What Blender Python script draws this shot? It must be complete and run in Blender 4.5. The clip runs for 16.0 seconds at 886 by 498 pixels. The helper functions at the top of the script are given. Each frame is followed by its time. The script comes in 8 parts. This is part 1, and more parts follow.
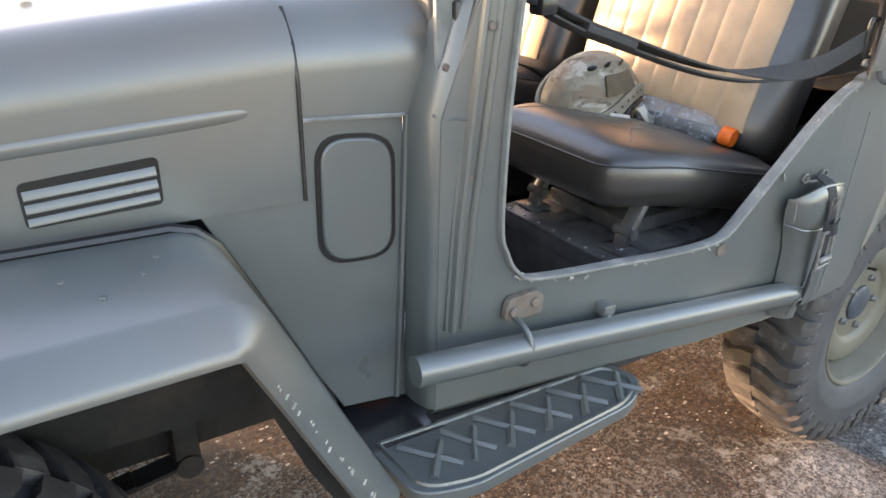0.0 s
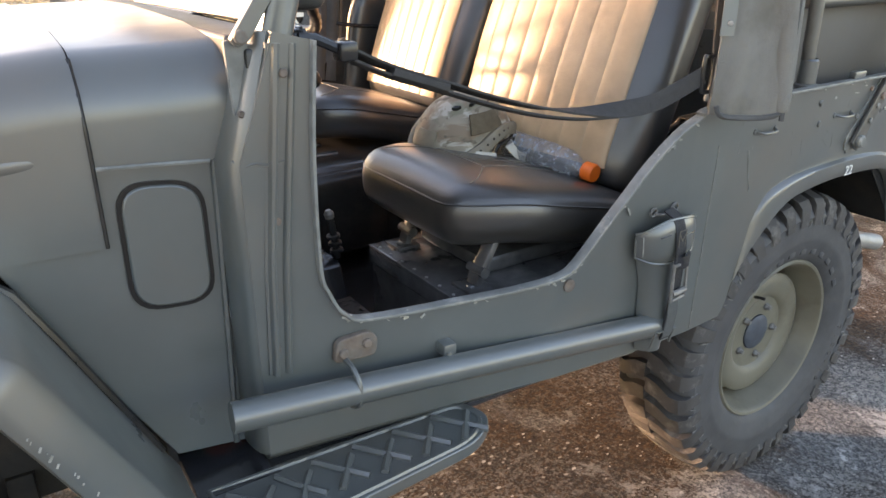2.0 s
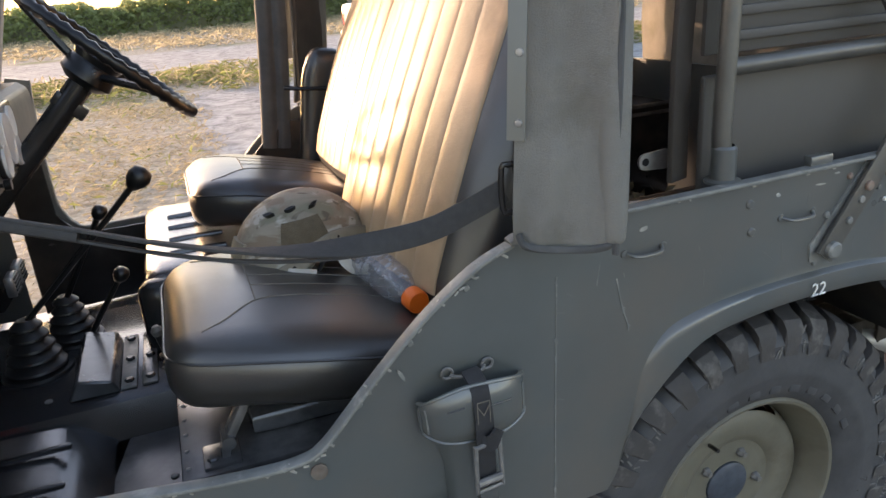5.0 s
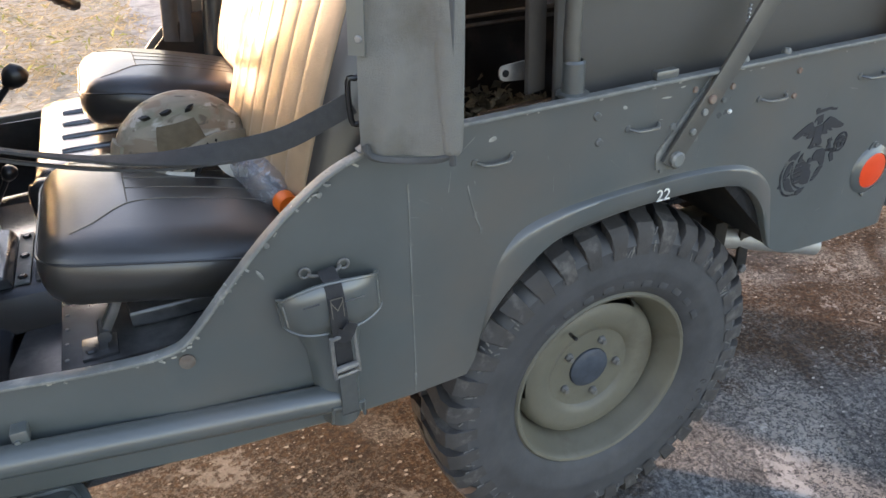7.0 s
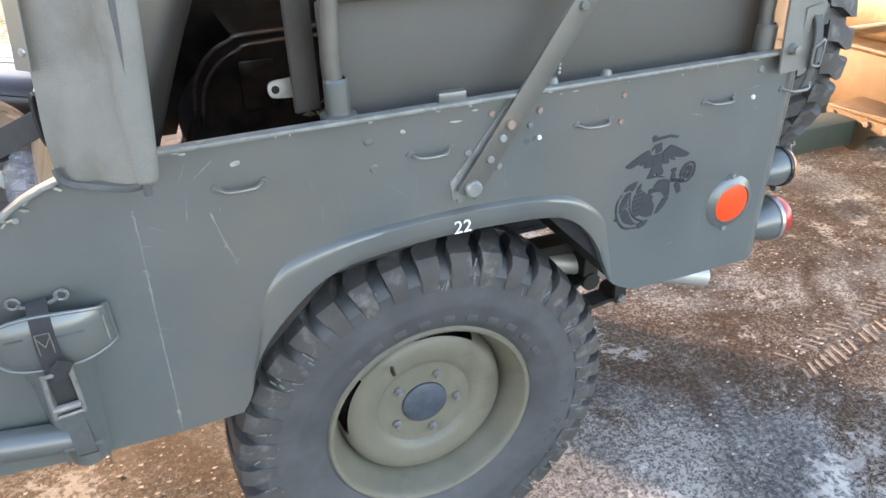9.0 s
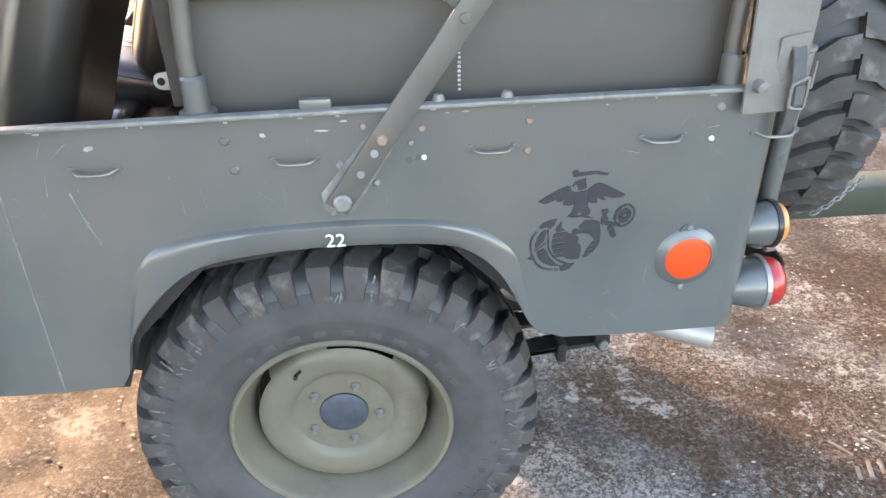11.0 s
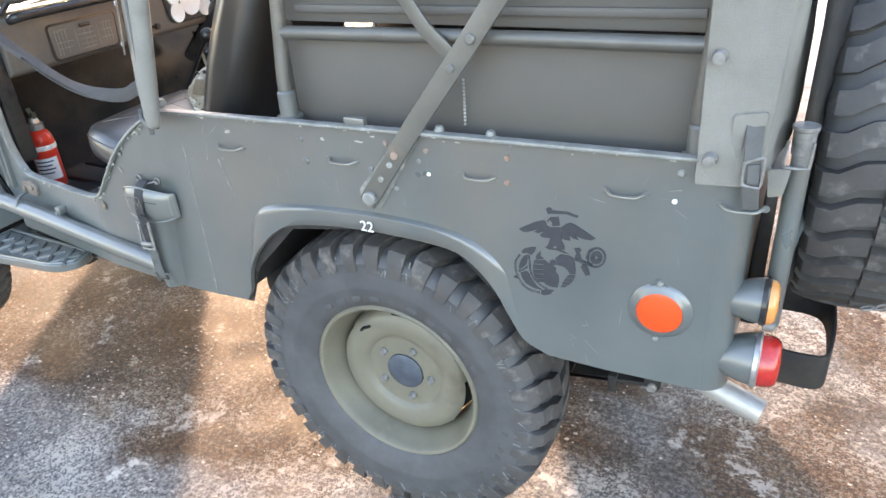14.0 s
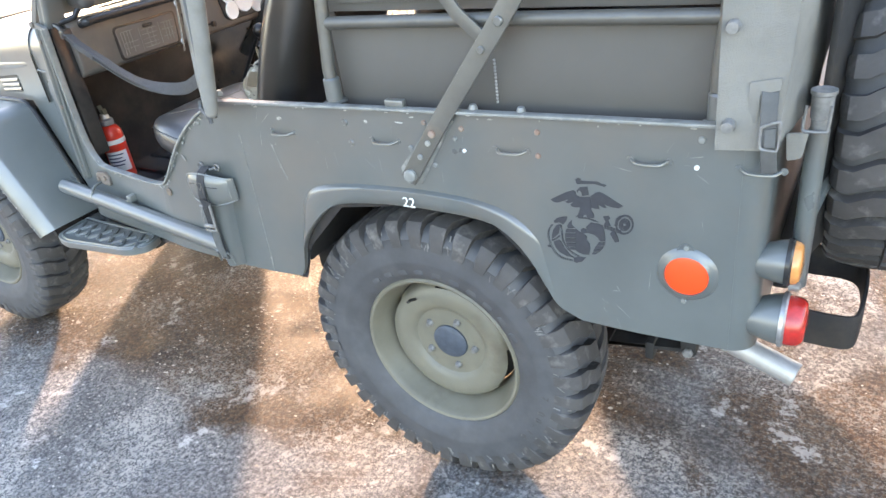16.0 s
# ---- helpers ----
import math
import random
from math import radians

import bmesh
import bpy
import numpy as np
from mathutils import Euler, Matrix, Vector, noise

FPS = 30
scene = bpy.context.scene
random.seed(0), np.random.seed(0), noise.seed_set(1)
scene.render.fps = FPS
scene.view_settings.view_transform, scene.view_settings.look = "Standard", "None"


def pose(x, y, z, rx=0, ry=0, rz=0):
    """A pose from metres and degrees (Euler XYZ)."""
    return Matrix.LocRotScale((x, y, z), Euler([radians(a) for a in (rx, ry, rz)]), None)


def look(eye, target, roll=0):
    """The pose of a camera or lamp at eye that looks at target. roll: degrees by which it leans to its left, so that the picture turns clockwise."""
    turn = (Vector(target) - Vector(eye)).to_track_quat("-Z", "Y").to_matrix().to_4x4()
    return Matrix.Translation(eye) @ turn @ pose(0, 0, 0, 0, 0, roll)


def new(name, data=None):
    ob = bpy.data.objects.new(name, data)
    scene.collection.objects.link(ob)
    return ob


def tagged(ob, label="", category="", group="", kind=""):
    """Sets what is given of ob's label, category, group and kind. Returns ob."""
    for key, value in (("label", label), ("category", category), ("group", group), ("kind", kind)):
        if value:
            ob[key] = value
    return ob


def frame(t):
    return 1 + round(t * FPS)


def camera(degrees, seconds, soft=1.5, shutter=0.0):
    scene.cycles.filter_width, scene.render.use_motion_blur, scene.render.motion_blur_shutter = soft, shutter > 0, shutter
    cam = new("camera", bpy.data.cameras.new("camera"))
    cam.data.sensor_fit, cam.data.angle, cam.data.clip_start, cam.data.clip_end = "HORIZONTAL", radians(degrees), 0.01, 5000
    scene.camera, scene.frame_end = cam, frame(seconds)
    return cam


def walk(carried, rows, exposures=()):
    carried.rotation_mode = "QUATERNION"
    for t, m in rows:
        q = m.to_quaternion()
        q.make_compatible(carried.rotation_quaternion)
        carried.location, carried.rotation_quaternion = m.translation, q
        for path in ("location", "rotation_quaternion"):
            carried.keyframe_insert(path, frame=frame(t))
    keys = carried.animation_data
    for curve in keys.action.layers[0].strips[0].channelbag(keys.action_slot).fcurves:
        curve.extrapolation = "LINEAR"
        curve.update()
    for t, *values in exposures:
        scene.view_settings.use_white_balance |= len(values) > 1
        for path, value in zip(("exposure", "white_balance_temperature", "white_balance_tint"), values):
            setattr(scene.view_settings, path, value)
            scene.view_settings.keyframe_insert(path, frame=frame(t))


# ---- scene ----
cam = camera(64.3, 16.0)
PATH = [
    (0, (-1.756, -0.635, 1.245), (-0.764, 0.88, 0.398), 1.3),
    (0.5, (-1.725, -0.67, 1.251), (-0.592, 0.764, 0.439), 2.2),
    (1, (-1.691, -0.689, 1.26), (-0.563, 0.76, 0.468), 2.2),
    (1.5, (-1.633, -0.718, 1.249), (-0.543, 0.771, 0.477), 0.1),
    (2, (-1.553, -0.767, 1.259), (-0.52, 0.769, 0.5), 0.2),
    (2.5, (-1.471, -0.787, 1.272), (-0.516, 0.824, 0.571), -3.6),
    (3, (-1.354, -0.759, 1.264), (-0.489, 0.892, 0.538), -4.5),
    (3.5, (-1.217, -0.728, 1.29), (-0.442, 0.989, 0.617), -4.9),
    (4, (-1.036, -0.723, 1.302), (-0.343, 1.034, 0.646), -6.2),
    (4.2, (-0.963, -0.724, 1.308), (-0.272, 1.031, 0.644), -4.9),
    (6.3, (-0.808, -0.825, 1.343), (-0.213, 0.903, 0.533), -4.2),
    (6.5, (-0.789, -0.832, 1.355), (-0.203, 0.855, 0.455), -3.6),
    (7, (-0.761, -0.855, 1.359), (-0.052, 0.735, 0.374), -2.2),
    (7.5, (-0.652, -0.887, 1.352), (0.176, 0.652, 0.38), -2.3),
    (8, (-0.511, -0.887, 1.335), (0.239, 0.699, 0.374), -2.6),
    (8.5, (-0.443, -0.9, 1.354), (0.373, 0.637, 0.367), 1.5),
    (8.7, (-0.416, -0.902, 1.35), (0.341, 0.668, 0.37), 0.4),
    (10.8, (0.058, -0.948, 1.373), (0.288, 0.733, 0.313), 0.5),
    (11, (0.114, -0.948, 1.345), (0.256, 0.78, 0.348), -1.1),
    (11.5, (0.2, -0.933, 1.36), (0.179, 0.811, 0.381), -1.0),
    (12, (0.351, -0.943, 1.36), (0.079, 0.793, 0.405), -1.3),
    (12.5, (0.501, -0.963, 1.368), (0.004, 0.757, 0.475), -2.5),
    (13, (0.498, -0.967, 1.372), (0.056, 0.771, 0.486), -0.6),
    (13.5, (0.607, -0.984, 1.423), (-0.002, 0.606, 0.374), 2.1),
    (14, (0.737, -1.031, 1.436), (-0.094, 0.519, 0.484), -4.3),
    (14.5, (0.779, -1.074, 1.444), (-0.111, 0.454, 0.509), -6.9),
    (15, (0.801, -1.085, 1.443), (-0.124, 0.41, 0.489), -7.4),
    (15.5, (0.805, -1.097, 1.438), (-0.122, 0.39, 0.474), -7.2),
    (16, (0.808, -1.093, 1.445), (-0.157, 0.369, 0.479), -8.0),
]
walk(cam, [(t, look(eye, target, roll)) for t, eye, target, roll in PATH],
     exposures=[(0.0, 3.07, 7400, 25), (1.0, 2.92, 7450, 25), (2.5, 2.43, 7350, 25), (4.0, 2.05, 7250, 25), (6.5, 2.28, 7050, 24), (7.5, 2.62, 7050, 24), (8.5, 3.15, 7000, 23), (11.0, 3.52, 7150, 25), (13.0, 3.63, 7100, 24), (16.0, 3.69, 6900, 23)])

import itertools

# ---- world, sun, exposure ----
SUN_AZ = Vector((-0.59, 0.807))          # towards the sun, on the ground
SUN_EL = radians(9.5)
world = bpy.data.worlds.new("sky")
scene.world = world
world.use_nodes = True
wn = world.node_tree
sky = wn.nodes.new("ShaderNodeTexSky")
sky.sky_type = "NISHITA"
sky.sun_disc = False
sky.sun_elevation = SUN_EL
sky.sun_rotation = math.atan2(SUN_AZ.x, SUN_AZ.y)
sky.air_density, sky.dust_density, sky.ozone_density = 1.0, 1.5, 1.0
wn.links.new(sky.outputs[0], wn.nodes["Background"].inputs[0])
wn.nodes["Background"].inputs[1].default_value = 0.15

sun_data = bpy.data.lights.new("sun", "SUN")
sun_data.energy, sun_data.angle, sun_data.color = 2.0, radians(2.4), (1.0, 0.71, 0.46)
sun = new("sun", sun_data)
sun_dir = Vector((SUN_AZ.x * math.cos(SUN_EL), SUN_AZ.y * math.cos(SUN_EL), math.sin(SUN_EL)))
sun.matrix_basis = look(sun_dir * 40, (0, 0, 0))


# ---- materials ----
def material(name, base, rough=0.5, metal=0.0, var=0.15, scale=12.0, bump=0.1, bump_scale=60.0,
             dirt=None, dirt_amount=0.3, dirt_scale=5.0, coat=0.0, spec=0.5, fleck=None, fleck_amount=0.0, rough_var=0.07, dirt_detail=8.0, bump_detail=6.0):
    m = bpy.data.materials.new(name)
    m.use_nodes = True
    nt = m.node_tree
    n, l = nt.nodes, nt.links
    b = n["Principled BSDF"]
    tc = n.new("ShaderNodeTexCoord")
    src = tc.outputs["Object"]

    def noise_tex(sc, detail=5.0, rough_=0.6):
        t = n.new("ShaderNodeTexNoise")
        t.inputs["Scale"].default_value, t.inputs["Detail"].default_value, t.inputs["Roughness"].default_value = sc, detail, rough_
        l.new(src, t.inputs["Vector"])
        return t.outputs["Fac"]

    def ramp(fac, a, c, lo=(0, 0, 0, 1), hi=(1, 1, 1, 1)):
        r = n.new("ShaderNodeValToRGB")
        r.color_ramp.elements[0].position, r.color_ramp.elements[1].position = a, c
        r.color_ramp.elements[0].color, r.color_ramp.elements[1].color = lo, hi
        l.new(fac, r.inputs[0])
        return r.outputs[0]

    def mix(fac, a, c):
        x = n.new("ShaderNodeMix")
        x.data_type = "RGBA"
        l.new(fac, x.inputs[0])
        for socket, v in ((x.inputs[6], a), (x.inputs[7], c)):
            if isinstance(v, tuple):
                socket.default_value = (*v[:3], 1)
            else:
                l.new(v, socket)
        return x.outputs[2]

    lo = tuple(c * (1 - var) for c in base) + (1,)
    hi = tuple(min(1, c * (1 + var)) for c in base) + (1,)
    col = ramp(noise_tex(scale), 0.3, 0.7, lo, hi)
    if dirt:
        f1 = noise_tex(dirt_scale, dirt_detail, 0.6)
        col = mix(ramp(f1, 0.62 - dirt_amount * 0.35, 0.75), col, dirt)
    if fleck:
        f2 = noise_tex(300.0, 6, 0.7)
        col = mix(ramp(f2, 0.80 - fleck_amount * 0.2, 0.82 - fleck_amount * 0.2), col, fleck)
    l.new(col, b.inputs["Base Color"])
    rr = n.new("ShaderNodeMapRange")
    rr.inputs["To Min"].default_value, rr.inputs["To Max"].default_value = max(0.02, rough - rough_var), min(1, rough + rough_var)
    l.new(noise_tex(scale * 1.7 + 3, 4), rr.inputs["Value"])
    l.new(rr.outputs[0], b.inputs["Roughness"])
    b.inputs["Metallic"].default_value = metal
    b.inputs["Coat Weight"].default_value = coat
    b.inputs["Coat Roughness"].default_value = 0.20 if coat > 0.55 else 0.30
    b.inputs["Specular IOR Level"].default_value = spec
    if bump:
        bp = n.new("ShaderNodeBump")
        bp.inputs["Strength"].default_value, bp.inputs["Distance"].default_value = bump, 0.004
        l.new(noise_tex(bump_scale, bump_detail), bp.inputs["Height"])
        l.new(bp.outputs[0], b.inputs["Normal"])
    return m


PAINT = material("olive_grey_paint", (0.088, 0.099, 0.095), 0.33, spec=1.0, coat=0.45, var=0.18, scale=4, bump=0.10, bump_scale=3.5,
                 dirt=(0.128, 0.112, 0.092), dirt_amount=0.46, dirt_scale=2.4, rough_var=0.14, fleck=(0.24, 0.235, 0.21), fleck_amount=0.36, dirt_detail=5.0, bump_detail=0.0)
PAINT_WORN = material("worn_edge_paint", (0.19, 0.195, 0.182), 0.45, var=0.25, scale=25, bump=0.1, bump_scale=150,
                      dirt=(0.45, 0.43, 0.38), dirt_amount=0.16, dirt_scale=22)
BARE = material("bare_chipped_edge", (0.42, 0.41, 0.37), 0.5, var=0.3, scale=30, bump=0.2, bump_scale=90, dirt=(0.17, 0.18, 0.165), dirt_amount=0.5, dirt_scale=18)
RUST = material("rusty_steel", (0.17, 0.105, 0.075), 0.75, var=0.4, scale=40, bump=0.3, bump_scale=120, dirt=(0.16, 0.16, 0.145), dirt_amount=0.35, dirt_scale=30)
RUST_DULL = material("dull_rusty_bolt", (0.16, 0.125, 0.10), 0.65, var=0.35, scale=50, bump=0.2, dirt=(0.15, 0.15, 0.135), dirt_amount=0.5, dirt_scale=40)
BLACK = material("black_enamel", (0.022, 0.022, 0.022), 0.24, var=0.3, scale=12, bump=0.08, bump_scale=60, dirt=(0.05, 0.042, 0.034), dirt_amount=0.35, dirt_scale=6)
PAN = material("scuffed_pan_metal", (0.075, 0.073, 0.071), 0.24, spec=1.0, var=0.45, scale=9, bump=0.1, bump_scale=40, dirt=(0.19, 0.18, 0.165), dirt_amount=0.3, dirt_scale=7)
ARM_PAINT = material("brownish_olive_paint", (0.082, 0.079, 0.068), 0.40, spec=0.8, var=0.2, scale=14, bump=0.08, bump_scale=90, dirt=(0.15, 0.115, 0.085), dirt_amount=0.2, dirt_scale=16)
FLOOR = material("worn_floor_enamel", (0.024, 0.024, 0.025), 0.22, spec=1.0, coat=0.6, var=0.35, scale=9, bump=0.12, bump_scale=40, dirt=(0.07, 0.062, 0.055), dirt_amount=0.25, dirt_scale=7)
CHASSIS = material("chassis_black", (0.014, 0.013, 0.012), 0.75, var=0.4, scale=15, bump=0.3, bump_scale=50, dirt=(0.045, 0.033, 0.023), dirt_amount=0.3, dirt_scale=9)
GAITER = material("black_gaiter_rubber", (0.020, 0.020, 0.020), 0.42, var=0.25, scale=20, bump=0.1, bump_scale=90, dirt=(0.06, 0.055, 0.048), dirt_amount=0.25, dirt_scale=14)
RUBBER = material("tyre_rubber", (0.060, 0.056, 0.054), 0.70, var=0.25, scale=14, bump=0.2, bump_scale=120, dirt=(0.17, 0.16, 0.148), dirt_amount=0.22, dirt_scale=24, rough_var=0.1)
RUBBER_SIDE = material("tyre_sidewall_rubber", (0.062, 0.063, 0.066), 0.62, var=0.2, scale=14, bump=0.1, bump_scale=90, dirt=(0.085, 0.085, 0.085), dirt_amount=0.25, dirt_scale=8, rough_var=0.1)
RIM = material("olive_rim_paint", (0.150, 0.140, 0.105), 0.45, var=0.12, scale=12, bump=0.1, bump_scale=120, dirt=(0.10, 0.085, 0.06), dirt_amount=0.22, dirt_scale=9)
HUB = material("blue_grey_hub", (0.052, 0.064, 0.082), 0.5, var=0.3, scale=40, bump=0.2, bump_scale=80)
STEEL = material("worn_steel", (0.42, 0.42, 0.42), 0.42, metal=0.8, var=0.25, scale=40, bump=0.1, bump_scale=100)
CANVAS = material("grey_canvas", (0.21, 0.203, 0.182), 0.9, var=0.14, scale=9, bump=0.5, bump_scale=420, dirt=(0.14, 0.13, 0.105), dirt_amount=0.25, dirt_scale=7, spec=0.2)
CANVAS_DARK = material("dark_canvas_trim", (0.085, 0.086, 0.084), 0.85, var=0.2, scale=20, bump=0.3, bump_scale=300)
CANVAS_PALE = material("pale_canvas", (0.205, 0.197, 0.175), 0.9, var=0.14, scale=10, bump=0.5, bump_scale=380, dirt=(0.17, 0.155, 0.13), dirt_amount=0.22, dirt_scale=9, spec=0.2)
PANEL = material("matt_panel_paint", (0.088, 0.082, 0.074), 0.6, var=0.06, scale=5, bump=0.05, bump_scale=160)
BAND = material("webbing", (0.085, 0.09, 0.088), 0.8, var=0.15, scale=60, bump=0.6, bump_scale=700)
STITCH = material("seam_thread", (0.15, 0.135, 0.11), 0.8, var=0.2, scale=60, bump=0.1)
BELT_WEB = material("grey_webbing", (0.045, 0.044, 0.043), 0.8, var=0.15, scale=60, bump=0.5, bump_scale=700)
DASH = material("dull_dash_paint", (0.085, 0.079, 0.070), 0.5, var=0.12, scale=9, bump=0.08, bump_scale=150, dirt=(0.13, 0.11, 0.085), dirt_amount=0.2)
BLACK_WEB = material("black_webbing", (0.028, 0.028, 0.030), 0.75, var=0.2, scale=60, bump=0.5, bump_scale=700)
VINYL = material("black_vinyl", (0.034, 0.032, 0.030), 0.34, spec=0.9, coat=0.35, var=0.15, scale=9, bump=0.08, bump_scale=260, dirt=(0.052, 0.048, 0.043), dirt_amount=0.35, dirt_scale=5)
CANVAS_BROWN = material("dark_brown_canvas", (0.055, 0.046, 0.038), 0.85, var=0.2, scale=12, bump=0.3, bump_scale=300)
# pleat vinyl: tan base raised so the colour itself carries warm sunlight
VINYL_TAN_SUNLIT = material("worn_sunlit_tan_vinyl", (0.44, 0.305, 0.185), 0.36, var=0.15, scale=10, bump=0.12, bump_scale=260, dirt=(0.25, 0.17, 0.10), dirt_amount=0.3, dirt_scale=6)
BAKELITE = material("black_bakelite", (0.010, 0.010, 0.010), 0.30, var=0.2, scale=20, bump=0.0)
ORANGE = material("orange_reflector", (0.93, 0.072, 0.012), 0.35, var=0.03, scale=50, bump=0.02)
AMBER = material("amber_lens", (0.62, 0.25, 0.07), 0.2, var=0.15, scale=90, bump=0.2, bump_scale=240, coat=0.6)
RED = material("red_lens", (0.42, 0.020, 0.014), 0.2, var=0.2, scale=90, bump=0.2, bump_scale=240, coat=0.6)
RED_PAINT = material("red_paint", (0.62, 0.035, 0.015), 0.32, var=0.06, scale=30, bump=0.02)
WHITE = material("white_marking", (0.78, 0.78, 0.74), 0.6, var=0.08, scale=120, bump=0.05)
STENCIL = material("dark_stencil", (0.028, 0.030, 0.036), 0.6, var=0.2, scale=60, bump=0.02)
LENS_GLASS = material("dial_face", (0.75, 0.75, 0.72), 0.3, var=0.05, scale=40, bump=0)
ORANGE_CAP = material("orange_cap_plastic", (0.90, 0.16, 0.015), 0.4, var=0.05, scale=40, bump=0)


def thin_plastic(name, cover):
    """Thin clear plastic: mostly see-through, with a pale glossy film."""
    m = material(name, (0.42, 0.44, 0.47), 0.05, spec=1.0, coat=0.8, var=0.8, scale=90, bump=0.9, bump_scale=70, rough_var=0.02)
    n, l = m.node_tree.nodes, m.node_tree.links
    tr = n.new("ShaderNodeBsdfTransparent")
    mx = n.new("ShaderNodeMixShader")
    mx.inputs[0].default_value = cover
    l.new(tr.outputs[0], mx.inputs[1])
    l.new(n["Principled BSDF"].outputs[0], mx.inputs[2])
    l.new(mx.outputs[0], n["Material Output"].inputs["Surface"])
    return m


PET = thin_plastic("clear_pet", 0.42)
ALU = material("pale_exhaust_metal", (0.42, 0.41, 0.39), 0.5, metal=0.5, var=0.15, scale=20, bump=0.1, bump_scale=70, dirt=(0.3, 0.25, 0.2), dirt_amount=0.15)
PAPER = material("label_paper", (0.72, 0.72, 0.70), 0.7, var=0.05, scale=80, bump=0)
BLUE_INK = material("dark_blue_ink", (0.03, 0.04, 0.10), 0.7, var=0.05, bump=0)
SAND = material("sand_paint", (0.088, 0.052, 0.023), 0.6, var=0.2, scale=7, bump=0.1, bump_scale=90, dirt=(0.13, 0.085, 0.045), dirt_amount=0.25)
SAND_CLOTH = material("sand_tarpaulin", (0.17, 0.118, 0.070), 0.5, var=0.3, scale=6, bump=0.5, bump_scale=40)
GREEN_PAINT = material("dark_green_paint", (0.055, 0.068, 0.05), 0.55, var=0.12, scale=9, bump=0.08, bump_scale=100)
YELLOW = material("yellow_marking", (0.20, 0.19, 0.06), 0.7, var=0.4, scale=60, bump=0)
CAR_WHITE = material("white_car_paint", (0.80, 0.80, 0.79), 0.25, var=0.02, scale=4, bump=0, coat=0.5)
CAR_GLASS = material("dark_car_glass", (0.012, 0.014, 0.016), 0.06, var=0.1, bump=0, rough_var=0.02)
ALLOY = material("alloy_wheel", (0.55, 0.55, 0.55), 0.35, metal=0.7, var=0.05, bump=0)
BARK = material("bark", (0.085, 0.065, 0.05), 0.9, var=0.3, scale=8, bump=0.6, bump_scale=20)
LEAF = material("leaf_green", (0.25, 0.30, 0.13), 0.6, var=0.35, scale=0.9, bump=0, dirt=(0.16, 0.17, 0.04), dirt_amount=0.25, dirt_scale=0.6)
LEAF_TREE = material("tree_leaf", (0.26, 0.28, 0.19), 0.65, var=0.3, scale=0.7, bump=0)


def leafy(m, amount=0.5):
    """Lets light through thin leaves."""
    n, l = m.node_tree.nodes, m.node_tree.links
    b = n["Principled BSDF"]
    tr = n.new("ShaderNodeBsdfTranslucent")
    mx = n.new("ShaderNodeMixShader")
    mx.inputs[0].default_value = amount
    if b.inputs["Base Color"].links:
        l.new(b.inputs["Base Color"].links[0].from_socket, tr.inputs[0])
    l.new(b.outputs[0], mx.inputs[1])
    l.new(tr.outputs[0], mx.inputs[2])
    l.new(mx.outputs[0], n["Material Output"].inputs["Surface"])
    return m


LEAF, LEAF_TREE = leafy(LEAF), leafy(LEAF_TREE)
STRAW = material("dry_grass", (0.46, 0.40, 0.27), 0.9, var=0.35, scale=3.0, bump=0)
STRAW_GREEN = material("fading_grass", (0.26, 0.28, 0.11), 0.9, var=0.35, scale=2.0, bump=0)
STRAW, STRAW_GREEN = leafy(STRAW, 0.6), leafy(STRAW_GREEN, 0.6)


def camo_material():
    m = material("camouflage_shell", (0.27, 0.235, 0.18), 0.72, var=0.12, scale=30, bump=0.15, bump_scale=300)
    n, l = m.node_tree.nodes, m.node_tree.links
    b = n["Principled BSDF"]
    last = b.inputs["Base Color"].links[0].from_socket
    tc = n.new("ShaderNodeTexCoord")
    for sc, off, lo, hi, colour in ((15, 0.0, 0.50, 0.58, (0.20, 0.19, 0.135)), (20, 3.1, 0.53, 0.61, (0.22, 0.165, 0.115)), (26, 7.7, 0.56, 0.63, (0.42, 0.39, 0.33)), (34, 11.3, 0.60, 0.66, (0.12, 0.10, 0.07))):
        mp = n.new("ShaderNodeMapping")
        mp.inputs["Location"].default_value = (off, off * 0.7, off * 1.3)
        mp.inputs["Scale"].default_value = (0.6, 1.0, 1.5)
        l.new(tc.outputs["Object"], mp.inputs["Vector"])
        t = n.new("ShaderNodeTexNoise")
        t.inputs["Scale"].default_value, t.inputs["Detail"].default_value, t.inputs["Distortion"].default_value = sc, 3.0, 0.8
        l.new(mp.outputs[0], t.inputs["Vector"])
        r = n.new("ShaderNodeValToRGB")
        r.color_ramp.elements[0].position, r.color_ramp.elements[1].position = lo, hi
        l.new(t.outputs["Fac"], r.inputs[0])
        x = n.new("ShaderNodeMix")
        x.data_type = "RGBA"
        l.new(r.outputs[0], x.inputs[0])
        l.new(last, x.inputs[6])
        x.inputs[7].default_value = (*colour, 1)
        last = x.outputs[2]
    l.new(last, b.inputs["Base Color"])
    return m


CAMO = camo_material()
CAMO_PATCH = material("brown_loop_patch", (0.125, 0.098, 0.062), 0.95, var=0.15, scale=60, bump=0.6, bump_scale=500)
CAMO_RAIL = material("olive_tan_plastic", (0.23, 0.20, 0.15), 0.6, var=0.15, scale=30, bump=0.1)


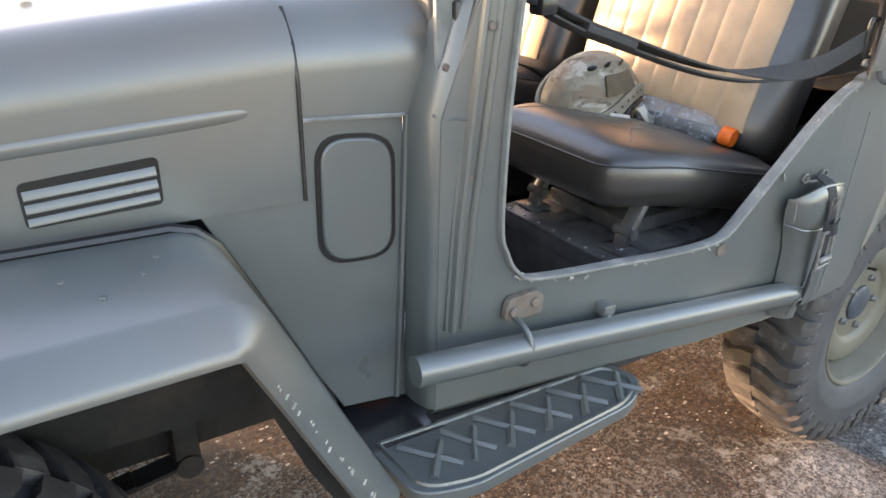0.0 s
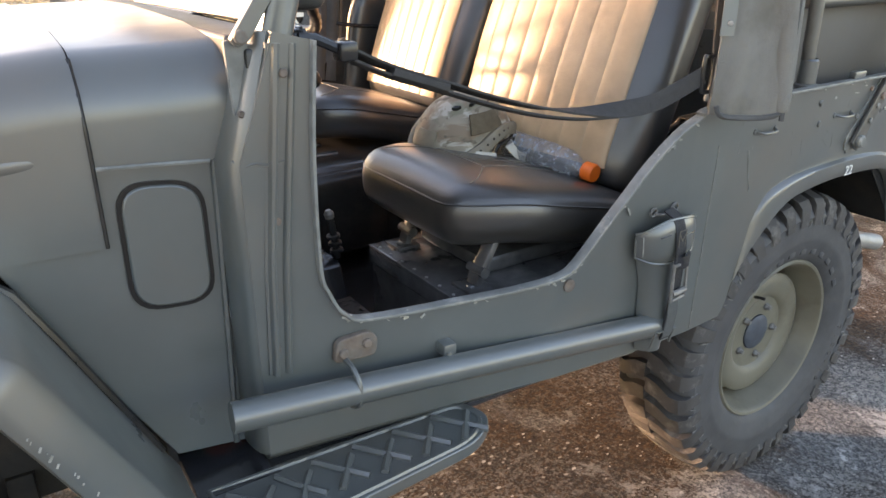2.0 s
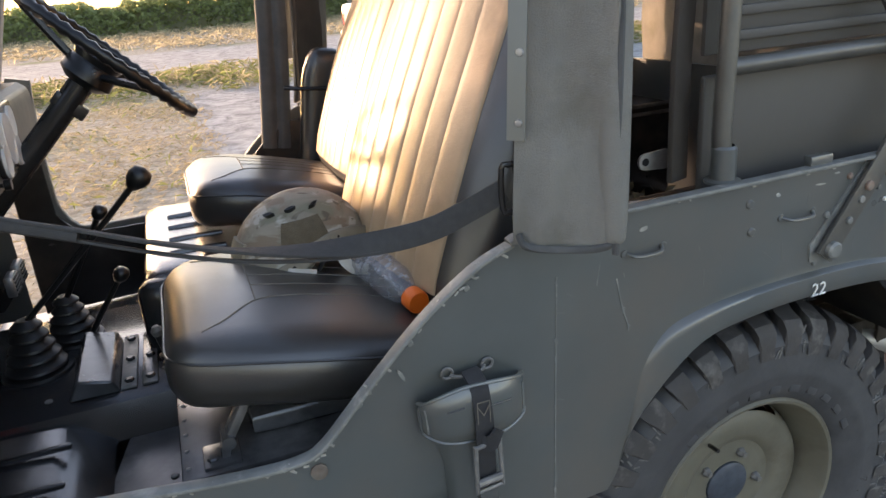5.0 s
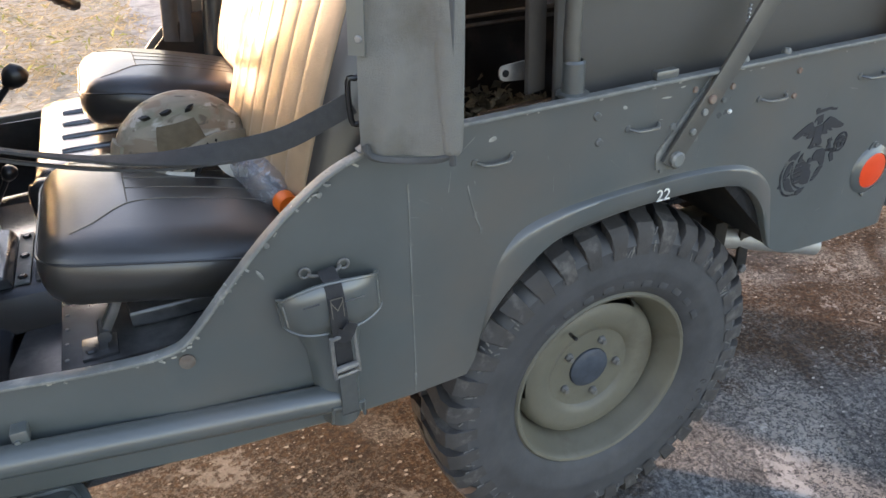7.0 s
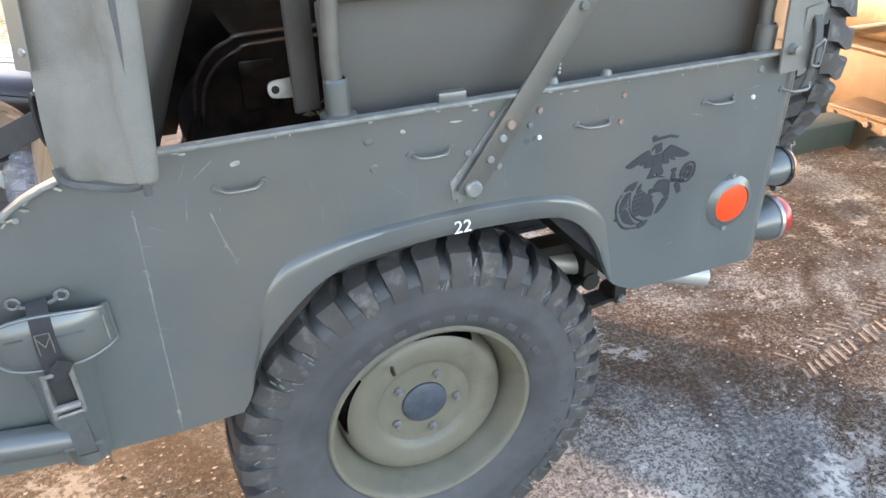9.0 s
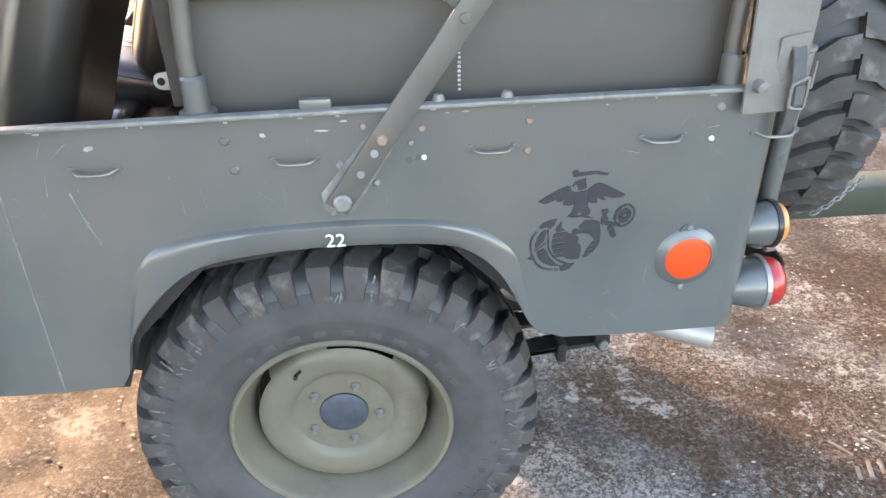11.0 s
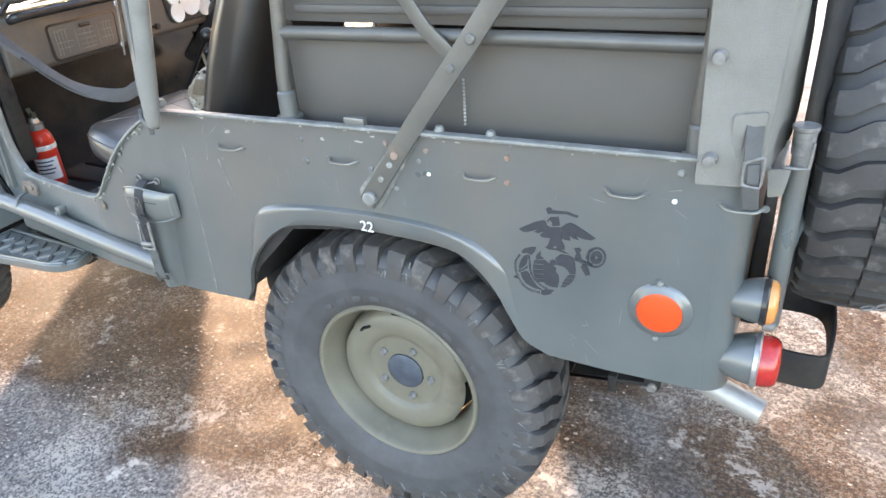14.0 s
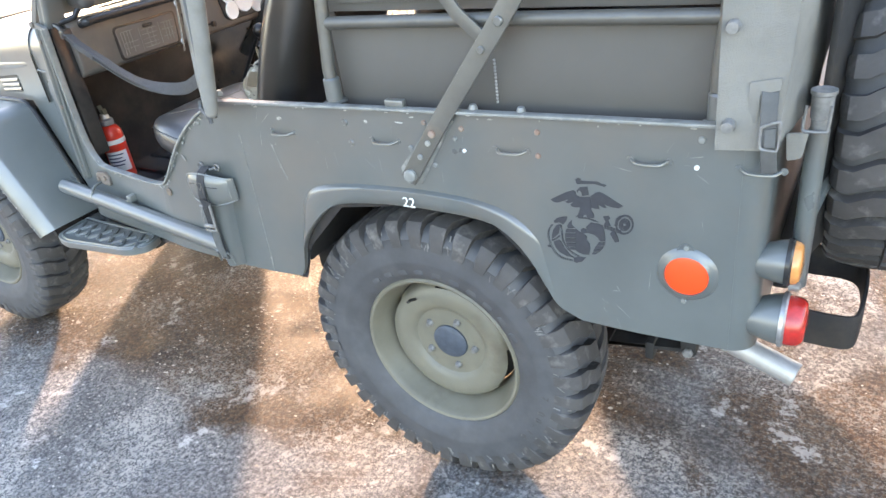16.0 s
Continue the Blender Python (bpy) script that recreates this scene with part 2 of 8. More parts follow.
def ground_material():
    m = bpy.data.materials.new("weathered_concrete_and_field")
    m.use_nodes = True
    nt = m.node_tree
    n, l = nt.nodes, nt.links
    b = n["Principled BSDF"]
    geo = n.new("ShaderNodeNewGeometry")
    pos = geo.outputs["Position"]

    def nz(sc, detail=6.0, rough_=0.62, dist=0.0):
        t = n.new("ShaderNodeTexNoise")
        t.inputs["Scale"].default_value, t.inputs["Detail"].default_value = sc, detail
        t.inputs["Roughness"].default_value, t.inputs["Distortion"].default_value = rough_, dist
        l.new(pos, t.inputs["Vector"])
        return t.outputs["Fac"]

    def ramp(fac, *stops):
        r = n.new("ShaderNodeValToRGB")
        e = r.color_ramp.elements
        while len(e) < len(stops):
            e.new(0.5)
        for el, (p, c) in zip(e, stops):
            el.position = p
            el.color = (*c, 1) if isinstance(c, tuple) else (c, c, c, 1)
        l.new(fac, r.inputs[0])
        return r.outputs[0]

    def mix(fac, a, c):
        x = n.new("ShaderNodeMix")
        x.data_type = "RGBA"
        l.new(fac, x.inputs[0])
        for socket, v in ((x.inputs[6], a), (x.inputs[7], c)):
            if isinstance(v, tuple):
                socket.default_value = (*v, 1)
            else:
                l.new(v, socket)
        return x.outputs[2]

    def maths(op, a, c):
        x = n.new("ShaderNodeMath")
        x.operation = op
        for s, v in zip(x.inputs, (a, c)):
            if isinstance(v, (int, float)):
                s.default_value = v
            else:
                l.new(v, s)
        return x.outputs[0]

    sep = n.new("ShaderNodeSeparateXYZ")
    l.new(pos, sep.inputs[0])
    # weathered slab: salt-and-pepper grit, brown silt mixed with painted sunlit tone under and round the car, pale
    # crusts, dark damp
    grey = ramp(nz(70, 8, 0.72), (0.36, (0.030, 0.032, 0.034)), (0.50, (0.112, 0.116, 0.119)), (0.62, (0.25, 0.253, 0.255)))
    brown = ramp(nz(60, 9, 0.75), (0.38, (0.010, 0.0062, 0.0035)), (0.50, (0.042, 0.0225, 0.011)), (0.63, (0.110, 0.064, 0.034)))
    # extra brown below and behind the car colours in the warm tone of sunlit strips
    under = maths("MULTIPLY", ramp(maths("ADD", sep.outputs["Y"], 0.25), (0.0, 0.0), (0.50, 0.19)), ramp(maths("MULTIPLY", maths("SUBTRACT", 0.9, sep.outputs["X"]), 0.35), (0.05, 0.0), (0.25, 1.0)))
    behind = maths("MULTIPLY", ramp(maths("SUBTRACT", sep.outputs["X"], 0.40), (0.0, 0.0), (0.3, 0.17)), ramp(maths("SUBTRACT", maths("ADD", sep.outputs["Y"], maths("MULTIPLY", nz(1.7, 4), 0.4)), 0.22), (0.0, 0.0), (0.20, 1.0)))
    silt_sun_tone = ramp(maths("ADD", nz(1.3, 7, 0.65, 0.6), maths("MAXIMUM", under, behind)), (0.53, 0.0), (0.64, 0.92))
    con = mix(silt_sun_tone, grey, brown)
    bare = maths("SUBTRACT", 1.0, maths("MULTIPLY", silt_sun_tone, 0.75))
    zone = ramp(nz(2.4, 7, 0.68, 0.5), (0.40, 0.0), (0.60, 1.0))
    for sc, lo in ((42, 0.605), (90, 0.595), (150, 0.59)):
        con = mix(maths("MULTIPLY", maths("MULTIPLY", bare, maths("ADD", 0.25, maths("MULTIPLY", zone, 0.75))), ramp(maths("ADD", nz(sc, 3.0, 0.6), maths("MULTIPLY", zone, 0.055)), (lo, 0.0), (lo + 0.015, 1.0))), con, (0.34, 0.33, 0.305))
    crust = maths("MULTIPLY", ramp(nz(3.0, 9, 0.75, 0.15), (0.57, 0.0), (0.60, 1.0)), ramp(nz(40, 6, 0.7), (0.44, 0.0), (0.49, 1.0)))
    con = mix(maths("MULTIPLY", crust, maths("ADD", 0.3, maths("MULTIPLY", bare, 0.7))), con, (0.45, 0.445, 0.43))
    con = mix(maths("MULTIPLY", ramp(nz(1.9, 7, 0.66), (0.49, 0.0), (0.61, 0.8)), ramp(nz(60, 6, 0.75), (0.36, 1.0), (0.62, 0.25))), con, (0.022, 0.021, 0.021))
    field = ramp(nz(9, 10, 0.8), (0.34, (0.12, 0.108, 0.085)), (0.5, (0.31, 0.285, 0.225)), (0.66, (0.55, 0.52, 0.44)))
    field = mix(ramp(nz(0.35, 4, 0.5), (0.52, 0.0), (0.66, 0.8)), field, (0.15, 0.165, 0.055))
    road = ramp(nz(3.3, 9, 0.75, 1.0), (0.36, (0.17, 0.166, 0.158)), (0.60, (0.46, 0.45, 0.43)))
    wob = maths("MULTIPLY", maths("SUBTRACT", nz(0.8, 5, 0.6), 0.5), 1.6)
    yy = maths("ADD", sep.outputs["Y"], wob)
    # the slab ends in a straw verge towards the front; cross tracks lie beyond
    f_field = maths("MULTIPLY", ramp(maths("DIVIDE", maths("SUBTRACT", yy, 2.3), 0.8), (0.0, 0.0), (1.0, 1.0)),
                    ramp(maths("DIVIDE", maths("SUBTRACT", maths("ADD", -0.50, maths("MULTIPLY", wob, 0.25)), sep.outputs["X"]), 0.15), (0.0, 0.0), (1.0, 1.0)))
    con = mix(ramp(maths("DIVIDE", maths("SUBTRACT", yy, 3.0), 2.0), (0.0, 0.0), (1.0, 1.0)), con, road)
    col = mix(f_field, con, field)
    far = ramp(maths("DIVIDE", maths("SUBTRACT", yy, 10.9), 0.8), (0.0, 0.0), (1.0, 1.0))
    col = mix(far, col, field)
    strip = maths("MULTIPLY", ramp(maths("DIVIDE", maths("SUBTRACT", yy, 14.4), 0.8), (0.0, 0.0), (1.0, 1.0)),
                  ramp(maths("DIVIDE", maths("SUBTRACT", 23.6, yy), 1.2), (0.0, 0.0), (1.0, 1.0)))
    col = mix(strip, col, road)
    b.inputs["Specular IOR Level"].default_value = 0.2
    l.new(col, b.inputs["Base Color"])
    l.new(ramp(nz(5, 5), (0.3, 0.55), (0.7, 0.95)), b.inputs["Roughness"])
    bp = n.new("ShaderNodeBump")
    bp.inputs["Strength"].default_value, bp.inputs["Distance"].default_value = 0.45, 0.006
    l.new(maths("ADD", nz(110, 8, 0.8), maths("MULTIPLY", nz(6, 5), 0.8)), bp.inputs["Height"])
    l.new(bp.outputs[0], b.inputs["Normal"])
    return m


MUD = material("dried_mud", (0.20, 0.175, 0.15), 0.9, var=0.3, scale=30, bump=0.4, bump_scale=120, dirt=(0.10, 0.08, 0.06), dirt_amount=0.45, dirt_scale=20)
GROUND = ground_material()


# ---- shape helpers ----
NOSE_X = (-2.5, -1.62, -1.356, -1.30, -1.19, -1.0, -0.8, -0.66)
NOSE_DX = (0.074, 0.050, 0.058, 0.044, 0.036, 0.028, 0.008, 0.0)
NOSE_DY = (0.160, 0.088, 0.064, 0.062, 0.053, 0.036, 0.014, 0.0)
NOSE_DZ = (-0.070, -0.041, -0.032, -0.029, -0.022, -0.012, -0.003, 0.0)
narrowing = {"on": True}


def narrowed(p):
    """The car's plan narrows and dips a little from the doors to the nose."""
    side = max(-1.0, min(1.0, (0.71 - p.y) / 0.46))
    return Vector((p.x + np.interp(p.x, NOSE_X, NOSE_DX), p.y + side * np.interp(p.x, NOSE_X, NOSE_DY), p.z + np.interp(p.x, NOSE_X, NOSE_DZ)))


def root(ob):
    while ob.parent:
        ob = ob.parent
    return ob


def part(name, bm, mat, parent=None, label="", m=None, angle=35, bevel=0.0):
    """Links a bmesh as one mesh object, under a thing or a part."""
    me = bpy.data.meshes.new(name)
    if narrowing["on"] and m is None and parent is not None and root(parent).name == "jeep":
        for v in bm.verts:
            if v.co.x < -0.6:
                v.co = narrowed(v.co)
    bmesh.ops.recalc_face_normals(bm, faces=bm.faces)
    bm.to_mesh(me)
    bm.free()
    return link(name, me, mat, parent, label, m, angle, bevel)


def link(name, me, mat, parent=None, label="", m=None, angle=35, bevel=0.0):
    if not me.materials:
        me.materials.append(mat)
        me.polygons.foreach_set("use_smooth", [True] * len(me.polygons))
        me.set_sharp_from_angle(angle=radians(angle))
    ob = new(name, me)
    if m is not None:
        ob.matrix_basis = m
    if parent is not None:
        ob.parent = parent
        if parent.type == "EMPTY":
            ob.matrix_parent_inverse = parent.matrix_basis.inverted()
    if bevel:
        mod = ob.modifiers.new("edge", "BEVEL")
        mod.width, mod.segments, mod.limit_method, mod.angle_limit = bevel, 2, "ANGLE", radians(40)
    if label:
        tagged(ob, label)
    return ob


def thing(name, at, label, category, group=""):
    ob = new(name)
    ob.empty_display_size = 0.1
    ob.matrix_basis = Matrix.Translation(at)
    return tagged(ob, label, category, group)


def box(bm, x0, x1, y0, y1, z0, z1, bevel=0.0, seg=2, m=None):
    r = bmesh.ops.create_cube(bm, size=1.0)
    mm = Matrix.Translation(((x0 + x1) / 2, (y0 + y1) / 2, (z0 + z1) / 2)) @ Matrix.Diagonal((abs(x1 - x0), abs(y1 - y0), abs(z1 - z0), 1))
    if m is not None:
        mm = m @ mm
    bmesh.ops.transform(bm, matrix=mm, verts=r["verts"])
    if bevel:
        edges = list({e for v in r["verts"] for e in v.link_edges})
        bmesh.ops.bevel(bm, geom=edges, offset=bevel, segments=seg, affect="EDGES", profile=0.5)
    return bm


def smooth(pts, n=6, closed=False):
    """Catmull-Rom points through pts."""
    pts = [Vector(p) for p in pts]
    out, k = [], len(pts)
    for i in range(k if closed else k - 1):
        p0 = pts[(i - 1) % k] if closed or i else pts[0]
        p1, p2 = pts[i], pts[(i + 1) % k]
        p3 = pts[(i + 2) % k] if closed or i + 2 < k else pts[-1]
        for j in range(n):
            t = j / n
            out.append(0.5 * ((2 * p1) + (p2 - p0) * t + (2 * p0 - 5 * p1 + 4 * p2 - p3) * t * t + (3 * p1 - p0 - 3 * p2 + p3) * t ** 3))
    if not closed:
        out.append(pts[-1])
    return out


def rounded(pts, r=0.02, n=4, radii=None):
    """A closed 2D polygon with its corners rounded."""
    out, k = [], len(pts)
    for i in range(k):
        a, b, c = Vector(pts[i - 1]), Vector(pts[i]), Vector(pts[(i + 1) % k])
        rr = radii[i] if radii else r
        d1, d2 = a - b, c - b
        rr = min(rr, d1.length * 0.49, d2.length * 0.49)
        if rr < 1e-5:
            out.append(tuple(b))
            continue
        p, q = b + d1.normalized() * rr, b + d2.normalized() * rr
        for j in range(n + 1):
            t = j / n
            out.append(tuple((1 - t) ** 2 * p + 2 * t * (1 - t) * b + t * t * q))
    return out


AX = {"x": (1, 2, 0), "y": (0, 2, 1), "z": (0, 1, 2)}


def prism(bm, pts, axis, a, b, m=None):
    """A polygon in the plane across an axis, drawn out from a to b."""
    i, j, k = AX[axis]
    rings = []
    for h in (a, b):
        ring = []
        for u, v in pts:
            co = [0, 0, 0]
            co[i], co[j], co[k] = u, v, h
            ring.append(bm.verts.new(m @ Vector(co) if m is not None else co))
        rings.append(ring)
    cnt = len(pts)
    bm.faces.new(rings[0])
    bm.faces.new(rings[1][::-1])
    for t in range(cnt):
        bm.faces.new((rings[0][t], rings[0][(t + 1) % cnt], rings[1][(t + 1) % cnt], rings[1][t]))
    return bm


def tube(bm, pts, r, n=10, closed=False, radii=None):
    pts = [Vector(p) for p in pts]
    k = len(pts)
    rings, side = [], None
    for i, p in enumerate(pts):
        if closed:
            d = (pts[(i + 1) % k] - pts[i - 1]).normalized()
        else:
            d = (pts[min(i + 1, k - 1)] - pts[max(i - 1, 0)]).normalized()
        if side is None:
            side = d.orthogonal().normalized()
        side = (side - d * side.dot(d)).normalized()
        up = d.cross(side)
        rr = radii[i] if radii else r
        rings.append([bm.verts.new(p + rr * (math.cos(2 * math.pi * j / n) * side + math.sin(2 * math.pi * j / n) * up)) for j in range(n)])
    for i in range(k if closed else k - 1):
        a, b = rings[i], rings[(i + 1) % k]
        off = 0
        if closed and i == k - 1:
            off = min(range(n), key=lambda o: (a[0].co - b[o].co).length)
        for j in range(n):
            bm.faces.new((a[j], a[(j + 1) % n], b[(j + 1 + off) % n], b[(j + off) % n]))
    if not closed:
        bm.faces.new(rings[0][::-1])
        bm.faces.new(rings[-1])
    return bm


def sweep(bm, pts, section, wide, closed_section=True):
    """A section (list of (u, v)) carried along pts; wide gives the direction of u at each point."""
    pts = [Vector(p) for p in pts]
    k, n = len(pts), len(section)
    rings = []
    for i, p in enumerate(pts):
        d = (pts[min(i + 1, k - 1)] - pts[max(i - 1, 0)]).normalized()
        w = Vector(wide[i] if isinstance(wide, list) else wide)
        w = (w - d * w.dot(d)).normalized()
        t = d.cross(w)
        rings.append([bm.verts.new(p + u * w + v * t) for u, v in section])
    for i in range(k - 1):
        for j in range(n):
            bm.faces.new((rings[i][j], rings[i][(j + 1) % n], rings[i + 1][(j + 1) % n], rings[i + 1][j]))
    bm.faces.new(rings[0][::-1])
    bm.faces.new(rings[-1])
    return bm


def flat(w, t):
    return [(-w / 2, -t / 2), (w / 2, -t / 2), (w / 2, t / 2), (-w / 2, t / 2)]


def lathe(bm, profile, n=32, m=None, cap=True):
    """A profile of (radius, height) turned round the local z axis."""
    m = m or Matrix.Identity(4)
    rings = []
    for r, h in profile:
        if r < 1e-6:
            rings.append([bm.verts.new(m @ Vector((0, 0, h)))])
        else:
            rings.append([bm.verts.new(m @ Vector((r * math.cos(2 * math.pi * j / n), r * math.sin(2 * math.pi * j / n), h))) for j in range(n)])
    for a, b in zip(rings, rings[1:]):
        for j in range(n):
            q = [a[j % len(a)], a[(j + 1) % n % len(a)], b[(j + 1) % n % len(b)], b[j % len(b)]]
            q = list(dict.fromkeys(q))
            if len(q) > 2:
                bm.faces.new(q)
    return bm


def arc(cx, cz, r, a0, a1, n=16):
    """Points of an arc in a plane."""
    return [(cx + r * math.cos(radians(a0 + (a1 - a0) * i / n)), cz + r * math.sin(radians(a0 + (a1 - a0) * i / n))) for i in range(n + 1)]


def axis_to(p, d):
    """A pose at p whose local z runs along d."""
    return Matrix.Translation(p) @ Vector(d).normalized().to_track_quat("Z", "Y").to_matrix().to_4x4()


def bolt(bm, p, d, r=0.008, h=0.005, n=6):
    lathe(bm, [(0, 0), (r, 0), (r, h * 0.7), (r * 0.75, h), (0, h)], n, axis_to(p, d))
    return bm


def lettering(name, body, size, m, mat, parent, depth=0.0006, align="CENTER"):
    cu = bpy.data.curves.new(name, "FONT")
    cu.body, cu.size, cu.align_x, cu.align_y, cu.extrude = body, size, align, "CENTER", depth
    tmp = bpy.data.objects.new(name, cu)
    me = bpy.data.meshes.new_from_object(tmp)
    bpy.data.objects.remove(tmp)
    return link(name, me, mat, parent, m=m)


FLIP = pose(0, 0, 0, 90, 0, 0)            # lettering on a wall that faces -y

# ---- ground ----
bm = bmesh.new()
bmesh.ops.create_grid(bm, x_segments=8, y_segments=8, size=900)
tagged(part("ground", bm, GROUND), "weathered grey concrete yard with brown mud, warm sunlit tone coloured in round the jeep, and white crusts, running into dry field", "ground", kind="structure")

# ---- jeep ----
jeep = thing("jeep", (-0.65, 0.71, 0), "open olive-grey military jeep with black stencilled emblem and faded paint", "jeep")
WIDE = 1.42          # width of the tub; the near side is y = 0


def skin(x):
    """How far the near side draws in towards the front post."""
    return 0.033 * min(1.0, max(0.0, (-0.8 - x) / 0.5))


SLOPE = [(-0.445, 1.016), (-0.495, 1.008), (-0.550, 0.985), (-0.624, 0.931), (-0.700, 0.858), (-0.766, 0.791), (-0.802, 0.774), (-0.866, 0.769),
         (-0.97, 0.771), (-1.155, 0.783), (-1.197, 0.803), (-1.218, 0.838), (-1.230, 0.885), (-1.229, 1.044), (-1.218, 1.19)]
ARCH = [(-0.345, 0.572), (-0.327, 0.603), (-0.31, 0.663), (-0.265, 0.727), (-0.19, 0.789), (-0.10, 0.810), (0.03, 0.818), (0.184, 0.811),
        (0.244, 0.788), (0.288, 0.740), (0.317, 0.682), (0.343, 0.636), (0.393, 0.611)]


def side_outline():
    pts = [(-1.338, 0.598), (-0.97, 0.580), (-0.575, 0.568), (-0.445, 0.567)]
    pts += [(p.x, p.y) for p in smooth([(a, b, 0) for a, b in ARCH], 4)]
    pts += [(0.50, 0.608), (0.64, 0.610), (0.664, 0.611), (0.664, 1.031), (0.62, 1.033)]
    pts += [(p.x, p.y) for p in smooth([(a, b, 0) for a, b in SLOPE], 4)]
    pts += [(-1.270, 1.205), (-1.300, 1.12), (-1.337, 1.046)]
    return pts


def body_side(name, y0, y1, label, mirror=False):
    bm = bmesh.new()
    prism(bm, side_outline(), "y", y0, y1)
    for x in (-1.25, -1.15, -1.05, -0.95, -0.87, -0.8, -0.5, -0.2, 0.1, 0.4):
        bmesh.ops.bisect_plane(bm, geom=bm.verts[:] + bm.edges[:] + bm.faces[:], plane_co=(x, 0, 0), plane_no=(1, 0, 0))
    for v in bm.verts:
        v.co.y += skin(v.co.x) * (-1 if mirror else 1)
    return part(name, bm, PAINT, jeep, label)


body_side("body_side", 0.0, 0.012, "olive-grey painted steel side with scratches and chips")
body_side("body_side", WIDE - 0.012, WIDE, "", True)
for name, y0 in (("inner_liner", 0.0125), ("inner_liner", WIDE - 0.0145)):
    bm = bmesh.new()
    prism(bm, [(-0.46, 0.56), (-0.34, 0.56), (-0.30, 0.66), (-0.18, 0.78), (0.03, 0.812), (0.2, 0.80), (0.30, 0.70), (0.365, 0.63), (0.66, 0.62), (0.66, 1.02), (-0.46, 1.005)], "y", y0, y0 + 0.002)
    part(name, bm, BLACK, jeep, "black enamelled inner wall")

# rolled top rail, worn bright along the edge
for y, s in ((-0.002, 1), (WIDE + 0.002, -1)):
    bm = bmesh.new()
    path = [(-0.50, y, 1.012), (-0.44, y, 1.021), (-0.1, y, 1.027), (0.3, y, 1.032), (0.655, y, 1.035)]
    sweep(bm, smooth(path, 4), rounded(flat(0.020, 0.007), 0.003, 2), (0, 1, 0))
    part("top_rail", bm, PAINT_WORN, jeep, "rolled rail with worn pale edge")

# lip round the door opening
for y, s in ((0.0, 1), (WIDE, -1)):
    bm = bmesh.new()
    pts = [(p.x, y + s * skin(p.x), p.y) for p in smooth([(a, b, 0) for a, b in SLOPE[1:]], 5)]
    sweep(bm, pts, rounded(flat(0.020, 0.006), 0.0025, 2), (0, 1, 0))
    part("door_opening_lip", bm, PAINT_WORN, jeep, "folded sill edge worn to pale metal")

# bead round the wheel arch
BEAD = [(-0.292, 0.765), (-0.265, 0.806), (-0.231, 0.832), (-0.141, 0.850), (0.031, 0.858), (0.158, 0.853), (0.235, 0.838), (0.287, 0.804), (0.318, 0.765)]
for y, s in ((0.0, -1), (WIDE, 1)):
    bm = bmesh.new()
    inner = [(p.x, p.y) for p in smooth([(a, b, 0) for a, b in ARCH[1:-1]], 4)]
    outer = [(p.x, p.y) for p in smooth([(a, b, 0) for a, b in BEAD], 4)]
    k = 40

    def along(poly, t):
        lens = [0.0]
        for a, b in zip(poly, poly[1:]):
            lens.append(lens[-1] + math.dist(a, b))
        d = t * lens[-1]
        for i in range(len(poly) - 1):
            if lens[i + 1] >= d - 1e-9:
                f = (d - lens[i]) / max(1e-9, lens[i + 1] - lens[i])
                return (poly[i][0] + f * (poly[i + 1][0] - poly[i][0]), poly[i][1] + f * (poly[i + 1][1] - poly[i][1]))
        return poly[-1]

    rows = []
    for i in range(k + 1):
        t = i / k
        a, b = along(inner, t), along(outer, 0.02 + 0.96 * t)
        fade = math.sin(math.pi / 2 * min(1.0, min(t, 1 - t) / 0.20))
        prof = [(0.0, 0.010), (0.0, -0.007 * fade), (0.08, -0.010 * fade), (0.40, -0.0115 * fade), (0.80, -0.0125 * fade), (0.89, -0.012 * fade), (0.94, -0.0095 * fade), (1.0, 0.0005)]
        rows.append([bm.verts.new((a[0] + u * (b[0] - a[0]), y + (-s) * 0.0 + (h if s < 0 else -h), a[1] + u * (b[1] - a[1]))) for u, h in prof])
    for r0, r1 in zip(rows, rows[1:]):
        for j in range(len(r0) - 1):
            bm.faces.new((r0[j], r0[j + 1], r1[j + 1], r1[j]))
    part("wheel_arch_flare", bm, PAINT, jeep, angle=40)
    # dark wheel house behind
    bm = bmesh.new()
    pts = [(a, b) for a, b in inner]
    iy = 0.30 if s < 0 else WIDE - 0.30
    ring0 = [bm.verts.new((a, y - s * 0.011, b + 0.003)) for a, b in pts]
    ring1 = [bm.verts.new((a, iy, b + 0.003)) for a, b in pts]
    for j in range(len(pts) - 1):
        bm.faces.new((ring0[j], ring0[j + 1], ring1[j + 1], ring1[j]))
    bm.faces.new(ring1)
    part("wheel_house", bm, CHASSIS, jeep, "dirty black wheel house")

